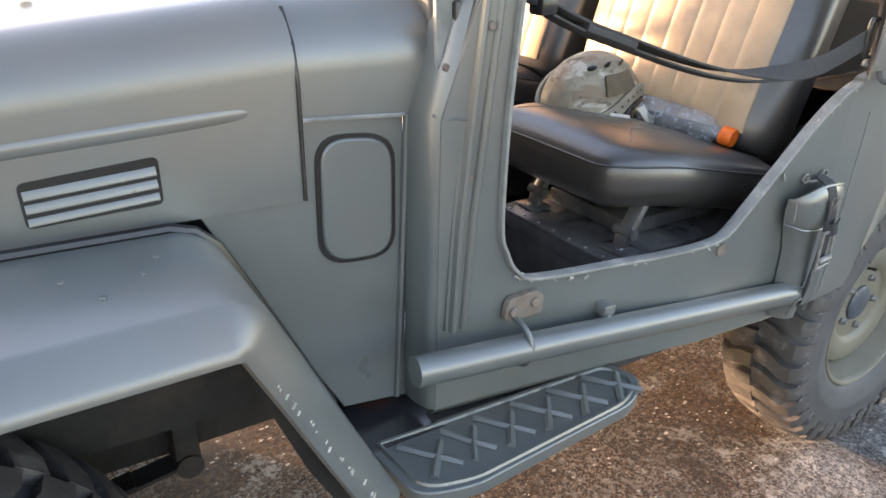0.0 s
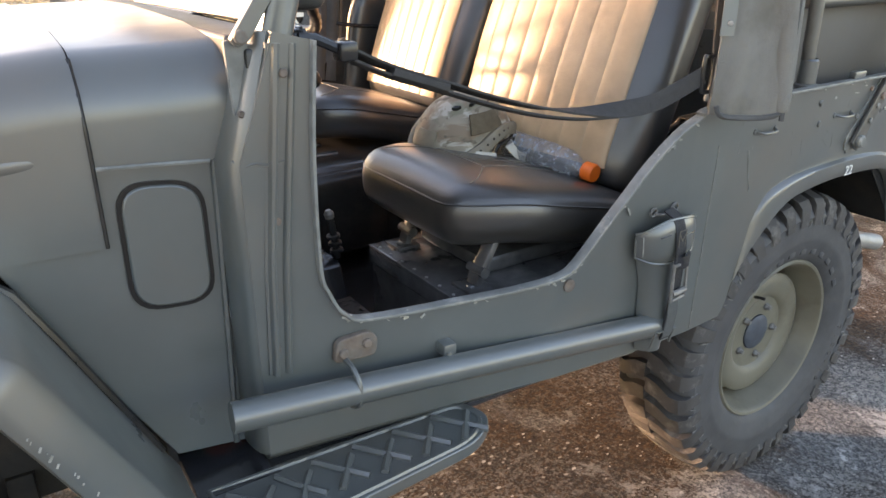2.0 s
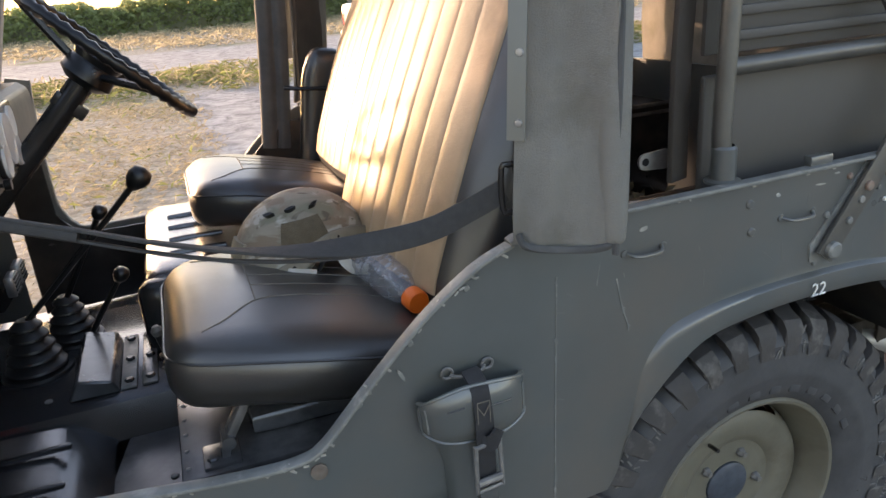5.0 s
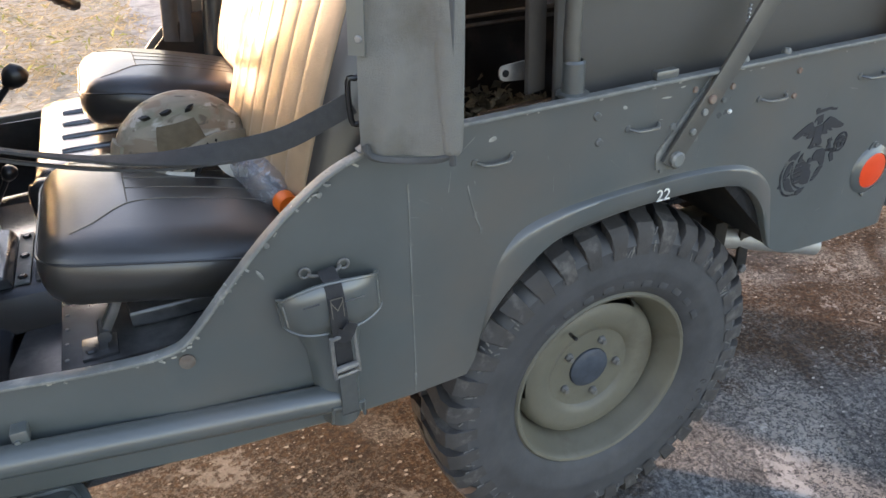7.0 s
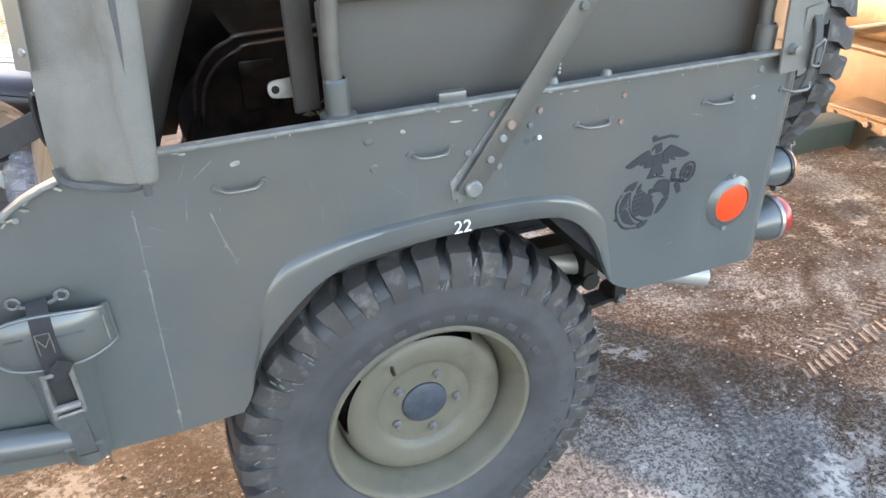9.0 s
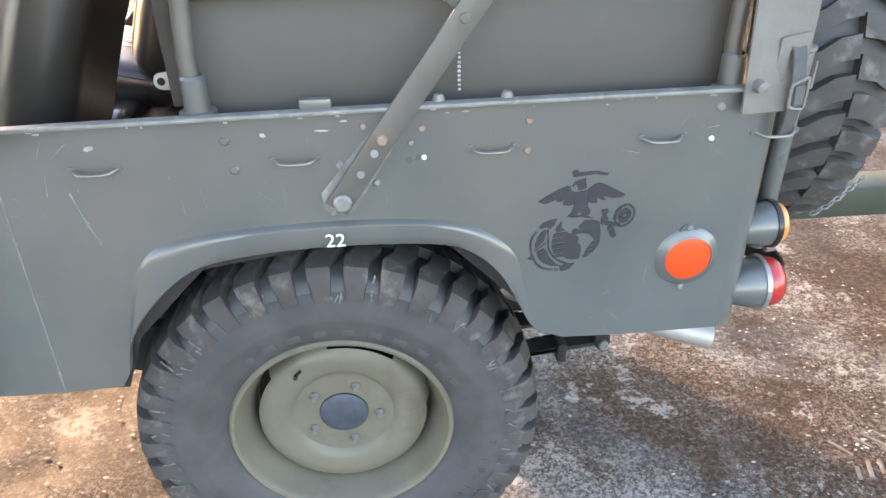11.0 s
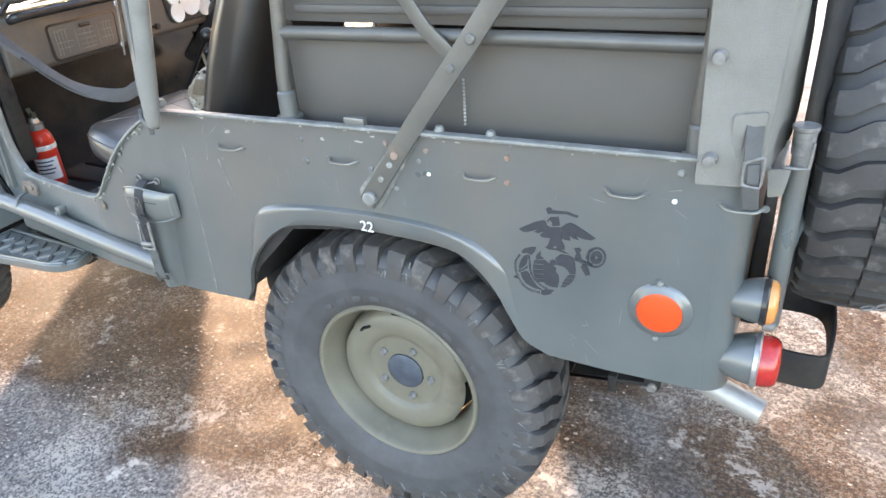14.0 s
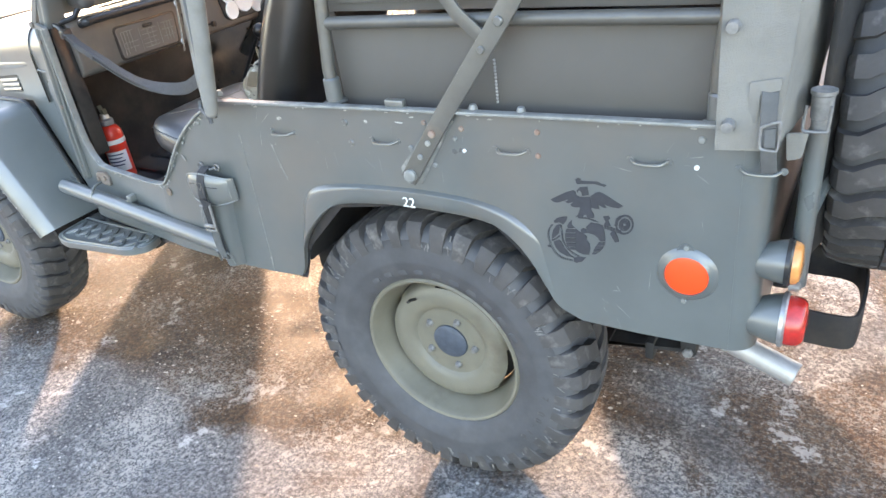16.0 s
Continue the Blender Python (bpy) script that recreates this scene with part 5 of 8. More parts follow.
for y0, y1, z0, z1 in ((0.25, 0.30, 1.122, 1.1232), (0.25, 0.251, 1.056, 1.122), (0.262, 0.263, 1.056, 1.122), (0.275, 0.276, 1.07, 1.122), (0.288, 0.289, 1.056, 1.122), (0.25, 0.31, 1.088, 1.0892), (0.25, 0.31, 1.072, 1.0732),
                       (0.325, 0.326, 1.055, 1.122), (0.335, 0.398, 1.112, 1.1132), (0.335, 0.398, 1.098, 1.0992), (0.335, 0.398, 1.084, 1.0852), (0.335, 0.398, 1.070, 1.0712), (0.335, 0.398, 1.058, 1.0592), (0.36, 0.361, 1.058, 1.112), (0.38, 0.381, 1.058, 1.112),
                       (0.412, 0.413, 1.055, 1.122), (0.425, 0.475, 1.116, 1.1172), (0.425, 0.475, 1.095, 1.0962), (0.425, 0.475, 1.074, 1.0752), (0.438, 0.439, 1.06, 1.116), (0.451, 0.452, 1.06, 1.116), (0.464, 0.465, 1.06, 1.116)):
    bm = bmesh.new()
    box(bm, -1.2067, -1.2055, y0, y1, z0, z1)
    part("diagram_line", bm, PAINT_WORN, lid)
bm = bmesh.new()
box(bm, -1.210, -1.198, 0.345, 0.385, 1.118, 1.128, 0.003)
part("lid_catch", bm, BLACK, lid)
bm = bmesh.new()
prism(bm, rounded([(0.71, 1.185), (0.99, 1.185), (0.96, 1.055), (0.74, 1.055)], 0.03, 5), "x", -1.214, -1.203)
cluster = part("instrument_dial", bm, BLACK, dash, "black panel with round white dials", bevel=0.003)
for y, z, r in ((0.768, 1.145, 0.027), (0.775, 1.088, 0.027), (0.850, 1.12, 0.046), (0.925, 1.145, 0.027), (0.918, 1.088, 0.027)):
    bm = bmesh.new()
    lathe(bm, [(0, 0.004), (r, 0.004), (r + 0.004, 0.006), (r + 0.005, 0.0)], 24, axis_to((-1.203, y, z), (1, 0, 0)))
    part("gauge", bm, LENS_GLASS, cluster, "white dial in a thin bezel")
bm = bmesh.new()
prism(bm, rounded([(0.53, 1.125), (0.64, 1.125), (0.64, 1.085), (0.53, 1.085)], 0.006, 3), "x", -1.214, -1.208)
part("dash_plate", bm, BLACK, dash)
bm = bmesh.new()
tube(bm, smooth([(-1.215, 0.14, 1.175), (-1.185, 0.15, 1.180), (-1.18, 0.20, 1.182), (-1.18, 0.58, 1.182), (-1.185, 0.63, 1.180), (-1.215, 0.64, 1.175)], 5), 0.013, 12)
part("grab_rail", bm, BLACK, dash, "padded dark grab rail")
for y in (0.55, 0.60, 0.63, 0.65):
    bm = bmesh.new()
    lathe(bm, [(0.004, -0.02), (0.004, 0.0), (0.010, 0.002), (0.010, 0.014), (0, 0.016)], 12, axis_to((-1.195, y, 1.15 if y < 0.65 else 1.065), (1, 0, 0)))
    part("dash_knob", bm, BAKELITE, dash)

# windscreen frame, folding hinges, lower panel and glass
LEANV = Vector((0.31, 0, 0.95)).normalized()
BASE = Vector((-1.262, 0, 1.208))


def on_screen(u, y, dx=0.0):
    p = BASE + LEANV * u
    return Vector((p.x + dx - 0.048 * (y - 0.078) / (WIDE - 0.156), y, p.z))


for y in (0.078, WIDE - 0.078):
    bm = bmesh.new()
    s = 1 if y < 0.5 else -1
    sweep(bm, [on_screen(-0.020, y), on_screen(0.3, y + s * 0.012), on_screen(0.60, y + s * 0.024)], rounded([(-0.028, -0.030), (-0.031, -0.022), (-0.028, -0.014), (-0.028, -0.006), (-0.031, 0.002), (-0.028, 0.012), (0.028, 0.012), (0.028, -0.034), (-0.020, -0.034)], 0.003, 2), (0, 1, 0))
    part("windscreen_post", bm, PAINT, jeep, "olive-grey windscreen upright with chipped edges", angle=40)
bm = bmesh.new()
sweep(bm, [on_screen(0.58, 0.05), on_screen(0.58, WIDE - 0.05)], rounded(flat(0.05, 0.05), 0.01, 3), LEANV)
part("windscreen_header", bm, PAINT, jeep)
bm = bmesh.new()
sweep(bm, [on_screen(0.085, 0.10), on_screen(0.085, 0.76)], rounded(flat(0.165, 0.010), 0.003, 2), LEANV)
sweep(bm, [on_screen(0.085, 0.88), on_screen(0.085, WIDE - 0.10)], rounded(flat(0.165, 0.010), 0.003, 2), LEANV)
sweep(bm, [on_screen(0.035, 0.755), on_screen(0.035, 0.885)], rounded(flat(0.06, 0.009), 0.003, 2), LEANV)
sweep(bm, [on_screen(0.15, 0.755), on_screen(0.15, 0.885)], rounded(flat(0.03, 0.009), 0.003, 2), LEANV)
part("windscreen_lower_panel", bm, PAINT, jeep, "sunlit lower windscreen panel with a dark vent opening")
bm = bmesh.new()
sweep(bm, [on_screen(0.18, 0.09), on_screen(0.18, WIDE - 0.09)], rounded(flat(0.03, 0.03), 0.006, 2), LEANV)
part("screen_rail", bm, PAINT, jeep)
bm = bmesh.new()
sweep(bm, [on_screen(0.375, 0.10), on_screen(0.375, WIDE - 0.10)], flat(0.36, 0.005), LEANV)
pane = part("windscreen_pane", bm, thin_plastic("windscreen_glass", 0.05), jeep, "clear windscreen glass")
pane.visible_shadow = False
for y in (0.62, 0.80, 0.95, 1.10):
    bm = bmesh.new()
    roundbox(bm, on_screen(0.185, y, -0.04), (0.028, 0.035, 0.022), 0.012, 4)
    part("wiper_motor", bm, BLACK, jeep)
narrowing["on"] = False
for y, s, back in ((0.112, 1, 0.0), (WIDE - 0.112, -1, -0.055)):
    bm = bmesh.new()
    prism(bm, [(a + back, c) for a, c in rounded([(-1.276, 1.168), (-1.266, 1.158), (-1.252, 1.166), (-1.207, 1.232), (-1.196, 1.262), (-1.216, 1.262), (-1.224, 1.240)], 0.006, 3)], "y", y - s * 0.006, y + s * 0.006)
    arm = part("screen_hinge_arm", bm, PAINT, jeep, "flat hinge arm of the folding windscreen", bevel=0.0015)
    bm = bmesh.new()
    prism(bm, [(a + back, c) for a, c in rounded([(-1.280, 1.168), (-1.234, 1.160), (-1.262, 1.072), (-1.274, 1.068), (-1.276, 1.080)], 0.005, 3)], "y", y + s * 0.008, y + s * 0.016)
    sweep(bm, [(back - 1.240, y + s * 0.002, 1.150), (back - 1.256, y + s * 0.002, 1.110), (back - 1.266, y + s * 0.002, 1.072)], rounded(flat(0.009, 0.010), 0.003, 2), (1, 0, 0.3))
    part("hinge_bracket", bm, PAINT_WORN, arm, bevel=0.001)
    for p, r in (((back - 1.264, y - s * 0.008, 1.172), 0.009), ((back - 1.270, y, 1.078), 0.005)):
        bm = bmesh.new()
        bolt(bm, p, (0, -s, 0), r, 0.006, 8)
        part("hinge_bolt", bm, RUST_DULL, arm)
narrowing["on"] = True

MIRROR_BACK = material("grained_mirror_plastic", (0.055, 0.053, 0.051), 0.42, var=0.2, scale=20, bump=0.2, bump_scale=300)

# mirror housing, seen from its back
narrowing["on"] = False
bm = bmesh.new()
roundbox(bm, (0, 0, 0), (0.048, 0.024, 0.044), 0.020, 8, None, Matrix.Translation((-1.154, 0.205, 1.238)) @ pose(0, 0, 0, 0, 0, -8))
mirror = part("mirror_housing", bm, MIRROR_BACK, jeep, "dark rounded mirror housing")
bm = bmesh.new()
bolt(bm, (-1.156, 0.181, 1.239), (-0.14, -1, 0), 0.006, 0.005, 10)
part("mirror_bolt", bm, BLACK, mirror)
bm = bmesh.new()
tube(bm, [(-1.165, 0.20, 1.20), (-1.175, 0.18, 1.175), (-1.20, 0.14, 1.165)], 0.008, 8)
part("mirror_arm", bm, BLACK, mirror)
narrowing["on"] = True

# black door jamb behind the front post, and the far inner sill
bm = bmesh.new()
box(bm, -1.300, -1.2335, 0.050, 0.098, 0.80, 1.185, 0.004)
part("door_jamb", bm, BLACK, jeep, "black painted door jamb")
bm = bmesh.new()
prism(bm, [(-1.33, 0.58), (-0.47, 0.56), (-0.47, 0.98), (-0.55, 0.975), (-0.624, 0.922), (-0.70, 0.850), (-0.766, 0.783), (-0.802, 0.766), (-0.97, 0.762), (-1.155, 0.774), (-1.20, 0.798), (-1.235, 0.84), (-1.24, 1.15), (-1.33, 1.05)], "y", WIDE - 0.062, WIDE - 0.050)
part("far_sill_liner", bm, BLACK, jeep, "black inner sill of the far door")

# dark rolled canvas and a black padded panel at the far side, behind the driver
bm = bmesh.new()
sweep(bm, smooth([(-0.585, 1.375, 0.90), (-0.572, 1.380, 1.0), (-0.545, 1.395, 1.25), (-0.515, 1.405, 1.66)], 5), rounded([(-0.045, -0.022), (-0.015, -0.030), (0.0, -0.016), (0.014, -0.030), (0.042, -0.018), (0.040, 0.018), (-0.042, 0.02)], 0.008, 2), (1, 0, 0))
part("far_canvas_roll", bm, CANVAS_DARK, jeep, "dark rolled canvas beside the driver seat", angle=50)
bm = bmesh.new()
roundbox(bm, (0, 0, 0), (0.070, 0.035, 0.19), 0.034, 10, lambda p: Vector((p.x * (1.0 - 0.9 * max(0, p.z / 0.19 - 0.35) ** 2), p.y, p.z)), Matrix.Translation((-0.435, 1.355, 0.985)) @ pose(0, 0, 0, 0, 8, 0))
part("far_side_pad", bm, VINYL, jeep, "black padded panel behind the driver seat", angle=60)
bm = bmesh.new()
tube(bm, [(-0.545, 1.33, 1.075), (-0.50, 1.32, 1.068), (-0.40, 1.315, 1.06)], 0.006, 8)
part("far_strap_hook", bm, BLACK, jeep)

# bolts and joints on the floor covers
narrowing["on"] = False
bm = bmesh.new()
prism(bm, [(-1.10, 0.075), (-0.945, 0.06), (-0.945, 0.50), (-1.045, 0.50), (-1.075, 0.34)], "z", 0.5725, 0.5775)
part("floor_sheet", bm, PAN, jeep, "scuffed bare floor sheet", bevel=0.002)
for x, y, z in ((-1.33, 0.56, 0.651), (-1.17, 0.57, 0.651), (-1.33, 0.70, 0.651), (-0.965, 0.60, 0.651), (-0.965, 0.70, 0.651), (-1.07, 0.16, 0.577), (-0.99, 0.10, 0.577), (-0.97, 0.34, 0.577), (-0.97, 0.20, 0.577), (-1.12, 0.24, 0.612)):
    bm = bmesh.new()
    bolt(bm, (x, y, z), (0, 0, 1), 0.007, 0.004, 8)
    part("floor_screw", bm, STEEL_DULL, jeep)
narrowing["on"] = True

RIVET = material("rust_tinted_rivet", (0.26, 0.17, 0.125), 0.6, var=0.3, scale=60, bump=0.1, dirt=(0.20, 0.20, 0.18), dirt_amount=0.4, dirt_scale=60)

# ---- side fittings ----
for x, z in ((-0.292, 0.959), (-0.016, 0.960), (0.266, 0.963), (0.518, 0.966), (0.690, 0.966)):
    bm = bmesh.new()
    w = 0.026
    tube(bm, smooth([(x - w - 0.006, 0.004, z), (x - w, -0.006, z - 0.001), (x - w * 0.6, -0.014, z - 0.003), (x + w * 0.6, -0.014, z - 0.003), (x + w, -0.006, z - 0.001), (x + w + 0.006, 0.004, z)], 3), 0.0028, 8)
    loop = part("footman_loop", bm, PAINT, jeep, "small wire strap loop")
    for s in (-1, 1):
        bm = bmesh.new()
        lathe(bm, [(0.0062, 0), (0.0055, 0.002), (0, 0.0025)], 10, axis_to((x + s * (w + 0.006), 0, z), (0, -1, 0)))
        part("loop_rivet", bm, PAINT, loop)

for (x, z), mat, r in (((0.167, 0.953), WHITE, 0.0050), ((0.594, 0.960), WHITE, 0.0054), ((0.319, 1.001), RIVET, 0.0072), ((0.318, 0.956), RIVET, 0.0072), ((0.083, 1.004), RIVET, 0.007), ((0.165, 0.997), RIVET, 0.007),
                       ((0.149, 0.976), PAINT_WORN, 0.006), ((0.097, 0.917), PAINT_WORN, 0.007), ((0.045, 0.948), PAINT_WORN, 0.008), ((-0.110, 0.992), PAINT, 0.009), ((-0.103, 0.948), PAINT, 0.009),
                       ((0.600, 1.008), PAINT_WORN, 0.008), ((0.030, 0.872), PAINT_WORN, 0.006), ((-0.56, 0.962), PAINT_WORN, 0.006), ((-0.64, 0.905), PAINT_WORN, 0.006), ((-0.715, 0.835), PAINT_WORN, 0.006)):
    bm = bmesh.new()
    r *= 0.8
    lathe(bm, [(r, 0), (r, 0.0015), (r * 0.75, 0.0035), (0, 0.004)], 10, axis_to((x, 0.0, z), (0, -1, 0)))
    part("rivet", bm, mat, jeep)
for x in (0.19, 0.287, -0.47):
    bm = bmesh.new()
    lathe(bm, [(0.009, 0), (0.009, 0.006), (0.006, 0.012), (0, 0.013)], 10, axis_to((x, 0.008, 1.031), (0, 0, 1)))
    part("rail_stud", bm, PAINT_WORN, jeep)
bm = bmesh.new()
box(bm, -0.002, 0.042, -0.003, 0.012, 1.028, 1.046, 0.003)
part("rail_catch", bm, PAINT, jeep)

# paint chips and scratches, thin flakes on the side
rng = random.Random(4)
chips = [(-0.293, 0.990, 0.011, 0.006, -18), (-0.057, 0.997, 0.006, 0.005, 20), (-0.545, 0.985, 0.006, 0.012, 20), (-0.575, 0.965, 0.010, 0.004, 40), (-0.655, 0.863, 0.004, 0.014, -25), (0.025, 1.0, 0.018, 0.002, 4)]
for x, z, a, b, rot in chips:
    bm = bmesh.new()
    a, b = a * 0.7, b * 0.7
    pts = [(a * rng.uniform(0.7, 1.1) * math.cos(i * math.pi / 4), b * rng.uniform(0.7, 1.1) * math.sin(i * math.pi / 4)) for i in range(8)]
    prism(bm, pts, "y", -0.0008, 0.001, Matrix.Translation((x, skin(x), z)) @ pose(0, 0, 0, 0, rot, 0))
    part("paint_chip", bm, BARE, jeep)
for pts in ([(-0.4305, 0.945), (-0.431, 0.90), (-0.4335, 0.80), (-0.4355, 0.70), (-0.437, 0.62), (-0.439, 0.572)], [(-0.336, 0.925), (-0.327, 0.885), (-0.314, 0.845)]):
    bm = bmesh.new()
    line = smooth([(x, -0.0006, z) for x, z in pts], 8)
    sweep(bm, line, flat(0.0019, 0.0012), (1, 0, 0))
    for p in line[::2]:
        if rng.random() < 0.6:
            a = rng.uniform(0.0010, 0.0022)
            box(bm, -a, a, -0.0007, 0.0004, -a * 2.5, a * 2.5, m=pose(p.x, -0.0006, p.z, 0, rng.uniform(-25, 25), 0))
    part("paint_run", bm, PAINT_WORN, jeep)
for i in range(30):
    x = rng.choice([rng.uniform(-0.46, 0.64), rng.uniform(-0.46, 0.1)])
    z = 1.022 + 0.011 * (x + 0.46) / 1.1 - abs(rng.gauss(0, 0.006))
    bm = bmesh.new()
    a, b = rng.uniform(0.0012, 0.007), rng.uniform(0.0007, 0.0018)
    prism(bm, [(a * math.cos(k * math.pi / 3) * rng.uniform(0.6, 1), b * math.sin(k * math.pi / 3)) for k in range(6)], "y", -0.0009, 0.001, Matrix.Translation((x, 0, z)))
    part("edge_chip", bm, BARE, jeep)

# fine scratches and scuffs over the side, and flecks along the door edge
bm = bmesh.new()
for i in range(120):
    x, z = rng.uniform(-0.60, 0.63), rng.uniform(0.62, 1.005)
    if (-0.40 < x < 0.40 and z < 0.885) or (x < -0.44 and z > 0.86) or (0.32 < x < 0.52 and 0.72 < z < 0.94) or (-0.66 < x < -0.47 and z < 0.88):
        continue
    ln, wd, rot = rng.uniform(0.003, 0.022) * rng.uniform(0.4, 1.0), rng.uniform(0.00025, 0.0006), rng.gauss(70, 35)
    box(bm, -ln, ln, -0.0003, 0.0004, -wd, wd, m=pose(x, 0.0, z, 0, rot, 0))
tagged(part("scratch", bm, PAINT_WORN, jeep, "fine pale scratches in the paint"), kind="stuff")
bm = bmesh.new()
edge_line = smooth([(a, 0, b) for a, b in SLOPE[1:11]], 6)
for i in range(60):
    p = Vector(edge_line[rng.randrange(len(edge_line))])
    w = rng.uniform(0.0006, 0.0018)
    box(bm, -w * rng.uniform(1, 4), w * rng.uniform(1, 4), -0.0042, -0.002, -w, w, m=pose(p.x + rng.uniform(-0.003, 0.008), skin(p.x), p.z - rng.uniform(-0.002, 0.012), 0, rng.uniform(-50, 50), 0))
tagged(part("edge_fleck", bm, BARE, jeep, "chipped flecks along the door edge"), kind="stuff")

# stencilled emblem: plain shapes for bird, globe and anchor
bm = bmesh.new()
DEPTH = itertools.count()


def stencil(*pts):
    """A flat patch of the stencil, on a grid of about a third of a millimetre that leans as the emblem does."""
    prism(bm, [(0.3164 + 0.0003574 * a - 0.0000103 * b, 0.9153 + 0.0000519 * a - 0.0003889 * b) for a, b in pts], "y", -0.0008 - 0.0002 * (next(DEPTH) % 5), 0.0006)


def beads(line, n, w, slant=0.0):
    """A row of short bars across a line, as the strands of a rope."""
    line = smooth([(a, 0, b) for a, b in line], 6)
    for i in range(n):
        f = (i + 0.5) / n * (len(line) - 1)
        k = min(int(f), len(line) - 2)
        p, d = line[k].lerp(line[k + 1], f - k), (line[k + 1] - line[k])
        step = d.normalized() * 2.6
        across = Vector((-d.z, 0, d.x)).normalized() * w + d.normalized() * slant
        stencil(*[(q.x, q.z) for q in (p - step - across, p + step - across, p + step + across, p - step + across)])


stencil((198, 22), (212, 14), (228, 20), (225, 28), (262, 32), (310, 36), (335, 48), (360, 55), (352, 64), (330, 58), (300, 48), (225, 46), (208, 46))
# bird with spread wings
stencil((222, 62), (262, 60), (270, 103), (234, 106), (231, 88), (219, 76), (210, 90), (206, 78))
stencil((64, 122), (100, 105), (150, 85), (188, 77), (200, 85), (206, 104), (225, 112), (225, 165), (205, 165), (180, 160), (172, 150), (190, 135), (160, 142), (143, 135), (165, 122), (105, 138), (85, 136))
stencil((225, 112), (275, 112), (285, 165), (282, 178), (298, 205), (298, 222), (262, 222), (258, 205), (244, 205), (240, 215), (200, 215), (215, 200), (225, 165))
stencil((278, 108), (292, 100), (303, 92), (322, 88), (345, 98), (445, 162), (425, 172), (385, 165), (345, 150), (362, 170), (340, 165), (318, 150), (325, 175), (300, 172), (285, 165))
# anchor: flukes, plates and rope
stencil((78, 238), (95, 222), (130, 214), (155, 214), (148, 238), (130, 256), (110, 245), (85, 248))
stencil((90, 262), (110, 254), (111, 278), (106, 305), (85, 325), (68, 336), (66, 315), (75, 285))
stencil((75, 352), (106, 340), (120, 352), (136, 385), (168, 425), (192, 440), (150, 432), (105, 407), (85, 380))
stencil((188, 443), (215, 434), (255, 438), (235, 460), (205, 468), (190, 462))
stencil((38, 376), (50, 368), (62, 384), (50, 382))
beads([(70, 256), (50, 285), (46, 318), (54, 355), (72, 395), (100, 428), (135, 446), (182, 456)], 28, 5.5, 2.0)
beads([(118, 258), (124, 300), (128, 340), (148, 380), (180, 412), (215, 432)], 24, 4.5, -2.0)
beads([(66, 344), (90, 334), (112, 318)], 7, 4.0)
# globe: dark sea, land left bare, cut by narrow lines
stencil((163, 246), (178, 232), (178, 258), (194, 274), (158, 277), (153, 264))
stencil((198, 277), (215, 292), (228, 300), (250, 312), (262, 320), (258, 340), (275, 360), (278, 385), (272, 422), (240, 420), (215, 410), (198, 397))
for z0, z1 in ((281, 300), (305, 327), (332, 352), (357, 377), (382, 396)):
    edge = [250 - math.sqrt(110 ** 2 - (z - 322) ** 2) for z in (z0, z1)]
    stencil((edge[0], z0), (200, z0 + 1), (200, z1 + 1), (edge[1], z1))
stencil((212, 217), (250, 218), (290, 228), (322, 244), (300, 240), (260, 226), (215, 223))
stencil((255, 268), (280, 246), (318, 251), (345, 263), (353, 290), (358, 325), (358, 346), (332, 346), (318, 325), (300, 310), (278, 304), (258, 300), (262, 285))
stencil((228, 282), (240, 276), (258, 282), (258, 301), (240, 306), (228, 298))
for row in (((325, 352), (358, 351), (354, 368), (312, 368)), ((308, 373), (352, 372), (344, 388), (300, 388)), ((298, 392), (340, 391), (328, 404), (294, 404)), ((292, 408), (322, 408), (306, 418), (288, 418))):
    stencil(*row)
# stock and ring
stencil((345, 214), (372, 210), (382, 224), (372, 234), (384, 262), (366, 262), (350, 256), (358, 240))
stencil((392, 290), (412, 300), (422, 320), (430, 345), (410, 350), (398, 330), (384, 304))
beads([(352, 268), (380, 276), (410, 288), (440, 296)], 12, 9.0, 3.0)
for r0, r1, n in ((46, 38, 24), (29, 7, 18)):
    for k in range(n):
        a, b = 2 * math.pi * k / n, 2 * math.pi * (k + 0.88) / n
        stencil(*[(455 + r * math.cos(v), 257 + 1.12 * r * math.sin(v)) for r, v in ((r0, a), (r0, b), (r1, b), (r1, a))])
beads([(412, 262), (418, 232), (436, 216)], 8, 8.0)
part("stencil_emblem", bm, STENCIL, jeep, "dark stencilled emblem of bird, globe and anchor")

lettering("marking_22", "22", 0.031, Matrix.Translation((0.0295, -0.0165, 0.832)) @ FLIP, WHITE, jeep)

# round orange reflector in its ring
bm = bmesh.new()
lathe(bm, [(0.053, 0), (0.050, 0.004), (0.044, 0.006), (0.0385, 0.010), (0.037, 0.006), (0.0, 0.006)], 36, axis_to((0.588, 0.0, 0.757), (0, -1, 0)))
prism(bm, rounded([(0.566, 0.80), (0.576, 0.818), (0.592, 0.818), (0.604, 0.80)], 0.006, 3), "y", -0.003, 0.001)
prism(bm, rounded([(0.572, 0.712), (0.584, 0.696), (0.596, 0.696), (0.606, 0.712)], 0.006, 3), "y", -0.003, 0.001)
ringo = part("reflector_ring", bm, PAINT, jeep, "round painted reflector mount")
bm = bmesh.new()
lathe(bm, [(0.0375, 0.005), (0.0375, 0.008), (0.030, 0.0105), (0.0, 0.012)], 36, axis_to((0.588, 0.0, 0.757), (0, -1, 0)))
part("reflector", bm, ORANGE, ringo, "flat bright orange reflector")
